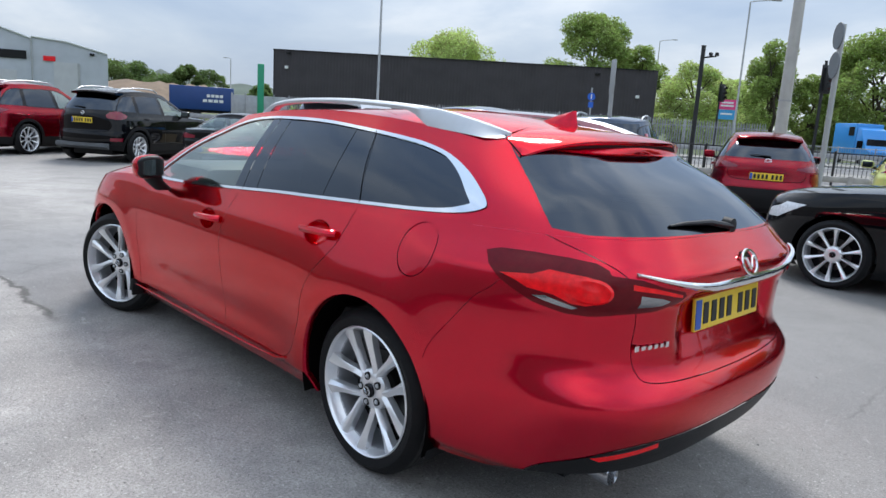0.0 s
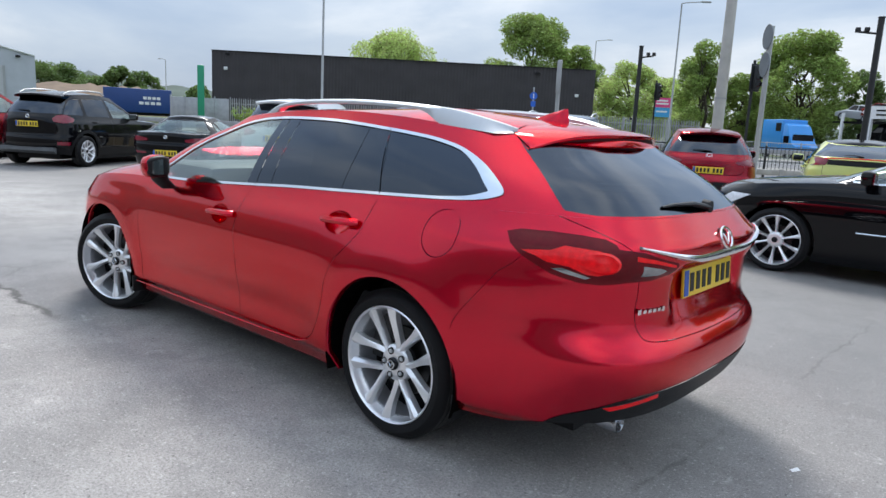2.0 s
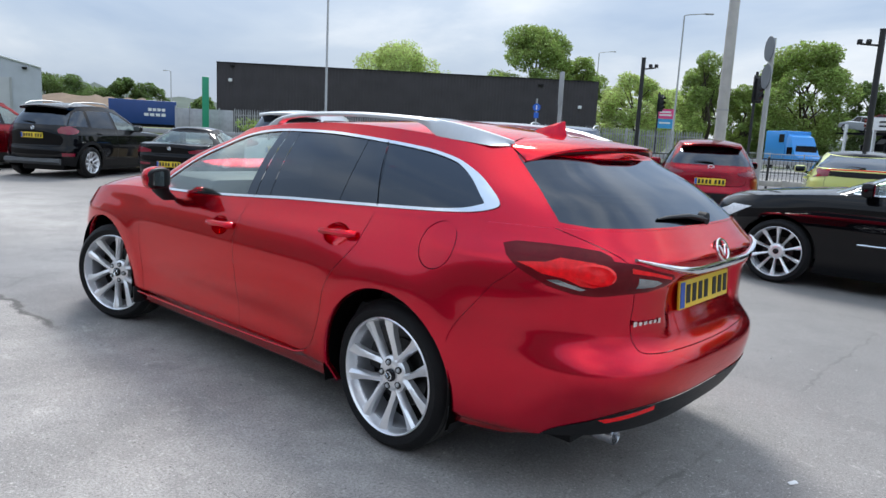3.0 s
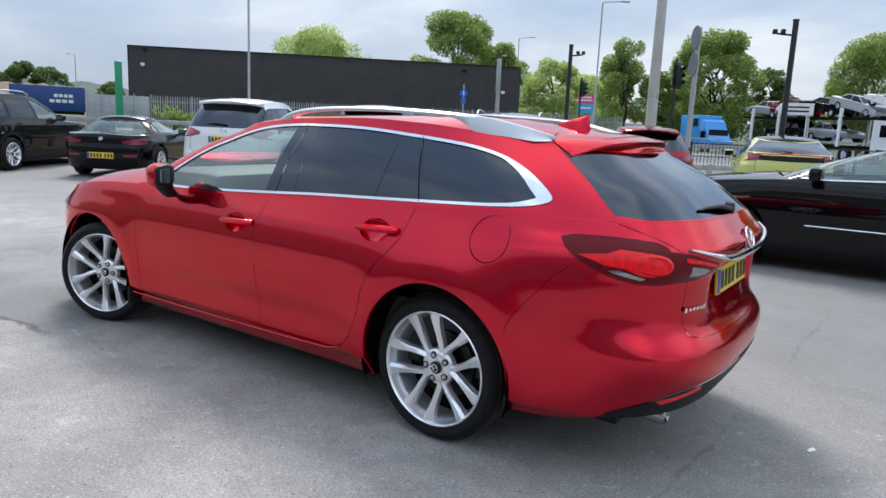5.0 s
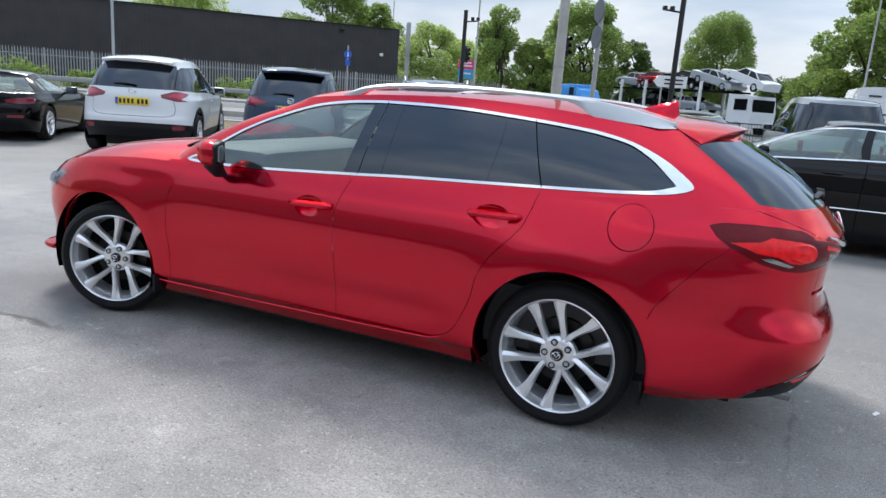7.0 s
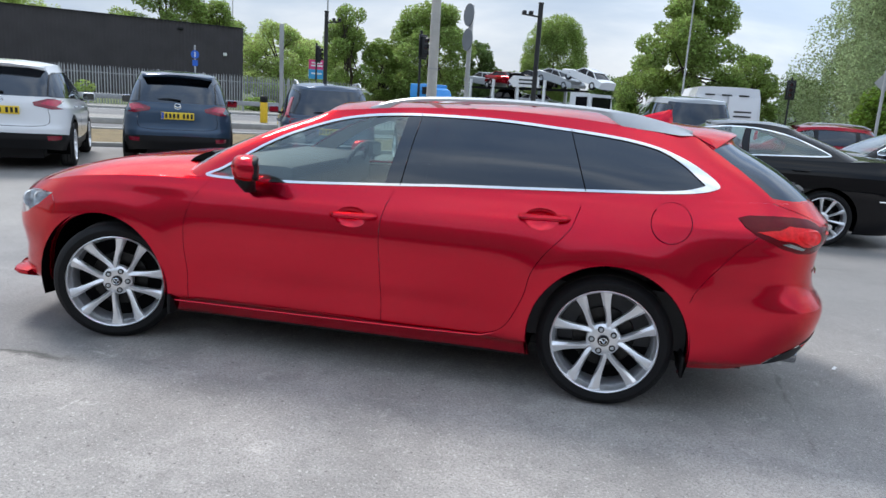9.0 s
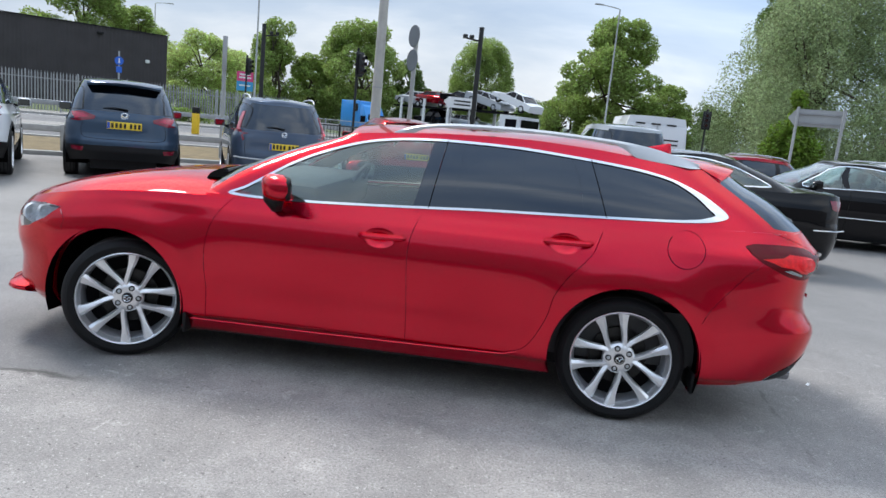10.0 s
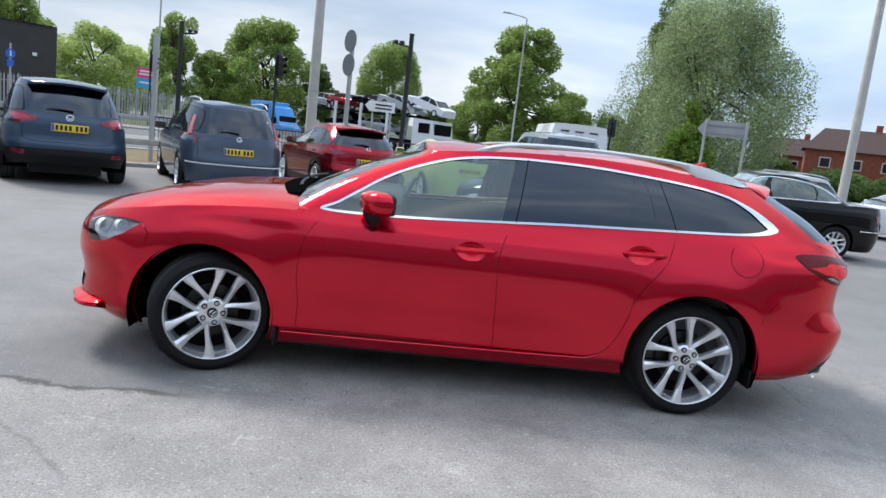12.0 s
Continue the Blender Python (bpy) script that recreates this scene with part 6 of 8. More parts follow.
plant("tree", "lower green tree beside the spreading one", 86.6, 82, 7.6, 9, M["leaf"], 22, count=19670, leaf=0.158, clear=0.04)
plant("tree", "lower green tree far across the road", 79.2, 86, 8.5, 8, M["leaf"], 23, count=17356, leaf=0.158, clear=0.04)
plant("tree", "huge grey-green willow with hanging leaves", 69.2, 72, 17.6, 22.5, M["leaf_grey"], 24, count=115000, leaf=0.125, clear=0.02, droop=0.5, kind="dome")
plant("tree", "dark tall tree behind the willow", 71.8, 92, 21.5, 10, M["leaf_dark"], 25, count=26033, leaf=0.18, kind="loose", clear=0.2)
plant("tree", "golden green conifer in front of the willow", 70.2, 58, 6.6, 5.4, M["leaf_conifer"], 26, count=13702, leaf=0.15, kind="cone")
for i, (az, d, h, w) in enumerate(((97.0, 120, 7, 9), (89.3, 110, 6.5, 9), (75.6, 92, 7, 10), (63.6, 88, 3.4, 8), (59.0, 78, 2.3, 9), (55.0, 74, 2.2, 9), (51.0, 72, 2.2, 8), (106, 118, 7.5, 12))):
    plant("tree", "low green trees and hedge in the distance", az, d, h, w, M["leaf_dark"], 40 + i, count=13885, leaf=0.158, clear=0.0, group="far hedge trees")
for i, (az, d, h, w) in enumerate(((160.6, 150, 8.2, 14), (158.4, 155, 8.4, 13), (156.6, 150, 6.6, 12), (155.3, 148, 8.6, 8), (153.6, 150, 8.0, 10), (149.5, 120, 5.0, 7))):
    plant("tree", "dark green trees on a bank behind the trailer", az, d, h, w, M["leaf_dark"], 60 + i, count=15042, leaf=0.216, clear=0.0, group="trees on the bank")

# bank and far hills
def ridge(name, label, az0, az1, d, h0, h1, mat, seed, wob=0.25):
    rng = np.random.default_rng(seed)
    g = Geo()
    n = 60
    rows = []
    for i in range(n + 1):
        az = az0 + (az1 - az0) * i / n
        h = (h0 + (h1 - h0) * i / n) * (1 + wob * noise.noise(Vector((i * 0.13, seed, 0))) + wob * 0.5 * noise.noise(Vector((i * 0.5, seed, 3))))
        h *= min(1, 5 * i / n + 0.15, 5 * (1 - i / n) + 0.15)
        rows.append([(*polar(0, -4, az, d * 0.82), 0.0), (*polar(0, -4, az, d * 0.93), h * 0.6), (*polar(0, -4, az, d), h), (*polar(0, -4, az, d * 1.2), 0)])
    g.add([p for r in rows for p in r], [(i * 4 + j, (i + 1) * 4 + j, (i + 1) * 4 + j + 1, i * 4 + j + 1) for i in range(n) for j in range(3)])
    solo(name, g, mat, label, "hill", kind="structure")


ridge("bank", "bare brown earth bank with grass", 150, 166, 140, 4.9, 4.6, M["earth"], 3, 0.15)
ridge("backdrop_hill", "far blue-green wooded hill", 138, 172, 900, 26, 30, M["hill"], 5, 0.4)
ridge("backdrop_hill", "far wooded rise on the horizon", 40, 138, 600, 9, 11, M["hill"], 7, 0.5)

# pale grey industrial unit on the far left
def unit():
    x, y = polar(2.09, -2.51, 161.5, 92)
    b = thing("industrial_unit", "pale grey steel-clad industrial unit with a roller door", "building", turn_z(x, y, 0, 251.5))
    # its front faces the forecourt; local x runs to the left seen from there
    w1, w2 = 7.6, 16.0
    part("wall", Geo().prism([(0, 0), (0, 6.35), (w1 * 0.55, 7.35), (w1, 7.6), (w1, 0)], -14.0), M["whiteclad"], b, smooth=False)
    part("wall", Geo().prism([(w1, 0), (w1, 7.4), (w1 + 6, 9.4), (w1 + w2, 7.2), (w1 + w2, 0)], -13.0), M["whiteclad"], b, smooth=False)
    part("roof_edge", Geo().tube([(0, 0.1, 6.4), (w1 * 0.55, 0.1, 7.4), (w1, 0.1, 7.65)], 0.12, 6), M["signwhite"], b)
    part("roof_edge", Geo().tube([(w1, 0.1, 7.45), (w1 + 6, 0.1, 9.45), (w1 + w2, 0.1, 7.25)], 0.12, 6), M["signwhite"], b)
    part("downpipe", Geo().tube([(w1, 0.15, 0), (w1, 0.15, 7.4)], 0.09, 6), M["polegrey"], b)
    part("roller_door", Geo().box((4.3, 0.06, 2.6), (2.4, 0.1, 5.0)), M["door_grey"], b, smooth=False)
    part("door_shade", Geo().box((3.0, 0.10, 2.6), (0.25, 0.1, 5.0)), M["polegrey"], b, smooth=False)
    part("sign_board", Geo().box((w1 + 4.0, 0.08, 5.6), (7.0, 0.1, 0.9)), M["trimblack"], b, smooth=False)
    part("sign_mark", Geo().lathe([(0.001, 0.16), (0.62, 0.16), (0.66, 0.1)], 24, Matrix.Translation((w1 + 7.0, 0, 5.6))), M["lamp_red"], b)
    part("sign_mark", Geo().box((w1 - 1.7, 0.1, 5.4), (1.2, 0.1, 0.55)), M["lamp_red"], b, smooth=False)
    part("wide_door", Geo().box((w1 + 4.6, 0.06, 2.0), (6.2, 0.1, 3.8)), M["door_grey"], b, smooth=False)
    part("lamp", Geo().box((1.6, 0.2, 6.2), (0.5, 0.3, 0.25), bevel=0.05), M["trimblack"], b)


unit()


def trailer():
    x, y = -60.3, 29.6
    b = thing("lorry_trailer", "deep blue box trailer with white lettering", "trailer", turn_z(x, y, 0, 243))
    part("box", Geo().box((2.8, 0, 1.95), (5.6, 2.5, 2.1), bevel=0.05), M["bluebox"], b)
    part("chassis", Geo().box((2.8, 0, 0.78), (5.4, 1.0, 0.25)), M["trimblack"], b, smooth=False)
    for x in (3.4, 4.6):
        for s in (-1, 1):
            part("wheel", Geo().lathe([(0.1, 0.12), (0.3, 0.14), (0.48, 0.12), (0.48, -0.12), (0.3, -0.14), (0.1, -0.12)], 18, Matrix.Translation((x, s * 1.05, 0.48))), M["rubber"], b)
    for zz, wid in ((2.2, 1.5), (1.75, 1.9)):
        for i in range(4):
            part("lettering", Geo().box((1.1 + i * wid / 4, 1.27, zz), (wid / 5.2, 0.02, 0.26)), M["signwhite"], b, smooth=False)


trailer()


# brick houses on the right
def house(az, d, w, deep, eave, ridge_h, yaw):
    x, y = polar(-1.7, -4.7, az, d)
    b = thing("house", "red brick house with a brown tiled roof", "house", turn_z(x, y, 0, yaw), "brick houses")
    part("wall", Geo().box((0, 0, eave / 2), (w, deep, eave)), M["brick"], b, smooth=False)
    r = Geo()
    o = 0.4
    r.add([(-w / 2 - o, -deep / 2 - o, eave - 0.1), (w / 2 + o, -deep / 2 - o, eave - 0.1), (w / 2 + o, deep / 2 + o, eave - 0.1), (-w / 2 - o, deep / 2 + o, eave - 0.1), (-w / 2 + 1.5, 0, ridge_h), (w / 2 - 1.5, 0, ridge_h)],
          [(0, 1, 5, 4), (1, 2, 5), (2, 3, 4, 5), (3, 0, 4), (3, 2, 1, 0)])
    part("roof", r, M["rooftile"], b, smooth=False)
    for wx in (-w * 0.3, 0, w * 0.3):
        win = part("window", Geo().box((wx, -deep / 2 - 0.03, eave * 0.72), (1.1, 0.1, 1.1)), M["signwhite"], b, smooth=False)
        part("pane", Geo().box((wx, -deep / 2 - 0.09, eave * 0.72), (0.9, 0.04, 0.9)), M["gloss_black"], win, smooth=False)
    part("chimney", Geo().box((w * 0.2, 0.3, ridge_h), (0.6, 0.6, 1.4)), M["brick"], b, smooth=False)


house(57.6, 88, 9.5, 8, 5.0, 7.4, -28)
house(61.6, 100, 8, 8, 4.4, 6.6, -22)
house(51.0, 84, 10, 8, 4.6, 7.4, -35)

# the other cars
def spec_of(wb, fo, ro, w, H, belt, nose, base, top, rbase, rtop, wr, clr=0.2, deck=None, bulge=0.03, rear_bulge=0.05, crown=0.05, roofw=0.62, belt_rise=0.06, drop=0.06):
    """A car's curves from a few sizes. base, top: windscreen foot and head; rbase, rtop: foot and head of the rear window."""
    xf0, xr0 = -wb - fo, ro
    zr_b = belt + belt_rise
    tail = deck if deck else zr_b
    zt = Curve(xf0, nose, xf0 + 0.3, nose + 0.09, base - 0.05, belt - 0.03, base + 0.4, belt, (base + rbase) / 2, belt + belt_rise * 0.4, rbase - 0.35, zr_b if not deck else (belt + tail) / 2 + 0.01, rbase + 0.02, tail, xr0 + 0.05, tail - (0.03 if deck else 0))
    xm = min(-wb * 0.5, (top + rtop) / 2) if deck is None else (top + rtop) / 2
    k = dict(xm=xm, w=w, zmid=0.66,
             xr=Curve(0.1, xr0 - 0.16, clr + 0.12, xr0 - 0.05, 0.5, xr0, 0.62, xr0 - 0.005, 0.72, xr0 - rear_bulge, tail - 0.1, xr0 - rear_bulge - (0.0 if deck else 0.03), tail, (xr0 - rear_bulge - 0.02) if deck else rbase),
             xf=Curve(0.1, xf0 + 0.14, 0.3, xf0 + 0.02, 0.5, xf0, nose, xf0 + 0.05, nose + 0.15, xf0 + 0.25),
             wx=Curve(xf0, 0.95, xf0 + 0.7, 0.985, xm, 1.0, xr0 - 0.5, 0.985, xr0, 0.955),
             wz=Curve(0.1, 0.9, clr + 0.08, 0.955, 0.45, 0.985, 0.7, 1.0, belt - 0.1, 0.98, belt, 0.93, belt + 0.15, 0.88),
             zb=Curve(xf0, clr + 0.04, xf0 + 0.5, clr, xr0 - 0.5, clr + 0.02, xr0, clr + 0.08), zt=zt,
             xru=Curve(0, rbase, 0.5, rbase + (rtop - rbase) * 0.42, 1, rtop), xfu=Curve(0, base, 0.5, base + (top - base) * 0.47, 1, top),
             zr=Curve(top - 0.1, H - crown - drop, top + 0.25 * (rtop - top), H - crown - 0.01, (top + rtop) / 2, H - crown, rtop - 0.2 * (rtop - top), H - crown - drop * 0.5, rtop, H - crown - drop),
             wr=Curve(top, roofw * 0.95, (top + rtop) / 2, roofw, rtop, roofw * 0.92),
             screen_x=base, hood_crown=Curve(xf0, 0.02, xf0 + 0.4, 0.05, base, 0.06, base + 0.4, 0.03), crown=crown, bulge=bulge)
    if deck:
        k["deck_x"], k["deck_crown"] = rbase, Curve(rbase - 0.4, 0.02, rbase, 0.03, xr0, 0.025)
    return Shape(**k)


def build_car(name, label, m, paint, S, wb, wr, dlo, pillars, lamps, style="five", group="parked cars", clad=0.0, gate=None, plate_z=0.9, plate_yellow=True, rails=None, spoiler=None, badge=None, wiper=None, tint="tint",
              rear_glass=(0.85, 0.82, 0.05, 0.93), trim="gloss_black", extra_low=(), mirror=None, head=None, step=0.07, lamp_white=None, roof_mat=None, lower_band=None, plate_w=0.52):
    car = thing(name, label, "car", m, group)
    k = S.k
    if roof_mat:
        k["roof_mat"] = roof_mat
    W = S.w
    arch = lambda cx, r: S.mark([(cx + r * math.cos(radians(a)), wr + r * math.sin(radians(a))) for a in range(-60, 241, 10)])
    ra = wr * 1.16
    low = [(None, arch(0, ra)), (None, arch(-wb, ra))]
    mats = {"seam": (M["seam"], -0.006, ""), "tail_lamp": (M["lamp_dark"], 0.006, "red tail lamp"), "lamp_white": (M["lamp_wine"], 0.008, ""), "headlamp": (M["lamp_clear"], 0.003, "clear headlamp"),
            "cladding": (M["trimblack"], 0.004, "black plastic cladding"), "reflector": (M["lamp_dark"], 0.008, ""), "tailgate": (paint, 0.0, ""), "bumper_black": (M["trimblack"], 0.004, "black lower bumper"),
            "front_window/0": (M["glass"] if tint == "tint" else M[tint], -0.0012, "side window"), "rear_window/1": (M[tint], -0.0012, "side window"), "quarter_window/2": (M[tint], -0.0012, "side window"),
            "pillar_trim": (M["gloss_black"], 0.0, ""), "chrome_trim": (M[trim], 0.003, "window surround"), "rear_screen": (M[tint], 0.0, "rear window"), "windscreen": (M["screen"], 0.0, "windscreen"), "grille": (M["trimblack"], -0.01, "")}
    if lamp_white:
        low.append(("lamp_white", S.mark(lamp_white)))
    low.append(("tail_lamp", S.mark(lamps)))
    low += list((n, S.mark(p)) for n, p in extra_low)
    if head:
        low.append(("headlamp", S.mark(head)))
    if gate:
        line = smooth_line(S.mark(gate), False, 5)
        low.append(("seam", ribbon(line, 0.008)))
        low.append(("tailgate", np.concatenate([line, [S.end(0, float(gate[0][2]))]])))
    for (a, b, z0, c, d, z1) in pillars[:1]:
        low.append(("seam", ribbon(smooth_line(S.mark([(b - 0.01, float(k["zt"](b)) - 0.01), (b - 0.03, 0.7), (b - 0.03, k["zb"](b) + 0.12)]), False, 4), 0.008)))
    if clad:
        x0, x1 = float(k["xf"](0.4)) + 0.02, float(k["xr"](0.4)) - 0.02
        band = [(x, clad) for x in np.linspace(float(k["xf"](clad)) + 0.6, float(k["xr"](clad)) - 0.4, 14)]
        low += [("cladding", arch(0, ra + 0.07)), ("cladding", arch(-wb, ra + 0.07))]
        poly = [S.end(0, clad, False)] + [S.side(*p) for p in band] + [S.end(0, clad)] + [S.end(0, 0.1), S.end(0, 0.1, False)]
        low.append(("cladding", np.array(poly)))
    if lower_band:
        low.append(("bumper_black", S.mark(lower_band)))
    up = window_regions(S, dlo, pillars, 0.014, round_n=3)
    e = S.up_end
    s0, s1, h0, h1 = rear_glass
    up += [("rear_screen", np.array([e(0, h0), e(s0 * 0.93, h0), e(s0, h0 + 0.06), e(s1, h1), e(0, h1)])), ("windscreen", np.array([e(0, 0.03, False), e(0.9, 0.03, False), e(0.86, 0.94, False), e(0, 0.97, False)]))]
    car_skin(car, S, paint, low, up, mats, step, paired=("tail_lamp", "lamp_white", "headlamp", "front_window", "rear_window", "quarter_window", "reflector"))
    for ob in car.children:
        if "window" in ob.name or "screen" in ob.name:
            ob.visible_shadow = False
    underbody(car, S, ((0.0, wr), (-wb, wr)), ra + 0.01)
    lining(car, S)
    for x in (0, -wb):
        for s in (-1, 1):
            add_wheel(car, x, s * (W - 0.115), wr, 0.21, style, 0, random.uniform(0, 70))
    xr0 = float(k["xr"](plate_z))
    if plate_yellow:
        number_plate(car, xr0 + 0.012, 0, plate_z, 0, w=plate_w)
    zt_r = float(k["zt"](float(k["xru"](0))))
    if badge:
        bz, br = badge
        bx = float(k["xr"](bz))
        q = [(bx + 0.012, br * 1.2 * math.cos(t), bz + br * math.sin(t)) for t in np.linspace(0, 2 * math.pi, 21)]
        bg = Geo().tube(q, 0.007, 5)
        bg.tube([(bx + 0.014, -br, bz + br * 0.2), (bx + 0.014, 0, bz - br * 0.4), (bx + 0.014, br, bz + br * 0.2)], 0.007, 5)
        part("badge", bg, M["chrome"], car, "round chrome badge")
    if wiper:
        y0, y1 = wiper
        h = 0.14
        p0 = S.upp(np.array([0.0]), np.array([h]))[0]
        part("rear_wiper", Geo().tube([(p0[0] + 0.02, y0, p0[2]), (p0[0] + 0.01, (y0 + y1) / 2, p0[2] + 0.02), (p0[0] - 0.01, y1, p0[2] + 0.015)], [0.02, 0.014, 0.007], 7, squash=0.6), M["trimblack"], car)
    if spoiler:
        out, wid = spoiler
        rings = []
        xt, zt = float(k["xru"](1)), float(k["zr"](9))
        for y in np.linspace(-wid, wid, 15):
            b = 1 - (abs(y) / (wid * 1.08)) ** 3
            zz = zt - 0.012 + k["crown"] * (1 - (abs(y) / S.k["wr"](xt)) ** 2)
            rings.append([(xt - 0.25, y, zz + 0.008), (xt + out * b * 0.6, y, zz + 0.012), (xt + out * b, y, zz - 0.012), (xt + out * b - 0.02, y, zz - 0.045), (xt - 0.2, y, zz - 0.055)])
        part("spoiler", Geo().loft(rings), roof_mat or paint, car)
    if rails:
        x0, x1 = rails
        for s in (-1, 1):
            pts = []
            for t in np.linspace(0, 1, 9):
                x = x0 + (x1 - x0) * t
                y = float(k["wr"](x)) * 0.93
                pts.append((x, s * y, float(k["zr"](x)) + 0.03 + 0.045 * min(1, 8 * t, 8 * (1 - t))))
            part("roof_rail", Geo().tube(pts, 0.016, 7), M["satin"], car)
    mx, mz = mirror or (float(k["screen_x"]) + 0.52, float(k["zt"](k["screen_x"] + 0.5)) + 0.07)
    for s in (-1, 1):
        g = Geo()
        g.box((mx, s * (W + 0.07), mz), (0.12, 0.22, 0.15), bevel=0.045)
        mir = part("door_mirror", g, paint, car)
        part("mirror_base", Geo().tube([(mx - 0.02, s * (W - 0.12), mz - 0.07), (mx, s * (W + 0.02), mz - 0.05)], 0.025, 6), M["trimblack"], mir)
        part("mirror_glass", Geo().box((mx + 0.061, s * (W + 0.07), mz), (0.006, 0.18, 0.11)), M["mirror"], mir, smooth=False)
        for hx in [p[0] - 0.25 for p in pillars[:1]] + [p[1] + 0.62 for p in pillars[:1]]:
            hz = float(k["zt"](hx)) - 0.12
            yb = abs(float(S.low(np.array([S.th_of_u(S.side(hx, hz)[0])]), np.array([hz]))[0, 1]))
            part("door_handle", Geo().tube([(hx - 0.1, s * (yb + 0.002), hz), (hx - 0.06, s * (yb + 0.03), hz), (hx + 0.06, s * (yb + 0.03), hz), (hx + 0.1, s * (yb + 0.002), hz)], 0.014, 6), paint, car)
    # cabin
    bz = float(k["zt"](-wb * 0.5))
    x_s = float(k["screen_x"]) + 1.05
    H_in = float(k["zr"](x_s)) + k["crown"]
    cab = Geo().box((-wb * 0.42, 0, 0.45), (wb * 0.95, W * 1.6, 0.3))
    cab.box((float(k["screen_x"]) + 0.4, 0, bz - 0.1), (0.45, W * 1.5, 0.14), bevel=0.04)
    part("cabin_floor", cab, M["cabin"], car)
    for y in (-0.36, 0.36):
        seat(car, x_s, y, min(bz - 0.42, H_in - 1.07), M["seat"])
    if name == "roadster_car":
        return car
    rs = Geo().box((0, 0, 0.28), (0.16, W * 1.4, 0.6), pose(min(-0.05, float(k["xru"](0)) - 0.75), 0, bz - 0.4, 0, 16, 0), bevel=0.05)
    part("rear_bench", rs, M["seat"], car)
    return car


def stand(px, py, xr, heading, py_local=0.0):
    """The pose that brings a car's tail (x = xr) to px, py with its nose towards heading."""
    a = heading - 180
    c, s = math.cos(radians(a)), math.sin(radians(a))
    return pose(px - c * xr, py - s * xr, 0, 0, 0, a)


def suv_dlo(x0, xA, xt, xr_hi, xr_lo, zb, zt_):
    return [(x0, zb), ((x0 + xr_lo) / 2, zb + 0.025), (xr_lo - 0.15, zb + 0.05), (xr_lo, zb + 0.10), (xr_hi, zt_ - 0.05), (xr_hi - 0.35, zt_ - 0.01), ((xt + xr_hi) / 2, zt_), (xt, zt_ - 0.015), (xA, (zb + zt_) / 2 + 0.03)]


def crossover(name, label, m, paint, low=0.40, rear_trim=None, **k):
    S = spec_of(2.70, 0.93, 0.92, 0.92, 1.67, 1.03, 0.86, -2.32, -1.45, 0.80, 0.42, 0.355, clr=0.27, rear_bulge=0.05, crown=0.05, roofw=0.645, belt_rise=0.07)
    dlo = suv_dlo(-2.05, -1.65, -1.25, 0.30, 0.62, 1.055, 1.50)
    pillars = [(-1.10, -0.98, 1.06, -1.05, -0.95, 1.5), (-0.12, 0.0, 1.08, -0.16, -0.06, 1.48)]
    lamps = [(0.40, 1.05), (0.60, 1.09), ("r", -0.80, 1.094), ("r", -0.62, 1.088), ("r", -0.44, 1.03), ("r", -0.46, 0.98), ("r", -0.68, 0.93), ("r", -0.82, 0.935), (0.64, 0.97)]
    inner = [("r", -0.79, 1.07), ("r", -0.62, 1.06), ("r", -0.54, 1.01), ("r", -0.74, 0.965)]
    refl = [("r", -0.80, 0.53), ("r", -0.62, 0.53), ("r", -0.63, 0.46), ("r", -0.79, 0.47)]
    gate = [("r", -0.66, 1.08), ("r", -0.64, 0.93), ("r", -0.66, 0.80), ("r", -0.58, 0.685), ("r", 0, 0.675)]
    low_b = [("r", 0, 0.575), ("r", -0.6, 0.565), ("r", -0.84, 0.545), (0.45, 0.53), (0.45, 0.1), ("r", 0, 0.1)]
    return build_car(name, label, m @ Matrix.Scale(1.035, 4), paint, S, 2.70, 0.355, dlo, pillars, lamps, "five", clad=low, gate=gate, plate_z=0.905, badge=(1.06, 0.045), wiper=(0.05, -0.32), spoiler=(0.16, 0.56), extra_low=[("reflector", refl)],
                     rear_glass=(0.90, 0.88, 0.03, 0.94), lower_band=low_b, lamp_white=inner, **k)


crossover("suv_car", "white crossover car with dark tinted windows, seen from behind", stand(-9.07, 4.95, 0.87, 124), M["white"])
crossover("suv_car", "slate blue crossover car parked tail towards the forecourt", stand(-7.27, 6.885, 0.87, 121), M["blue"])


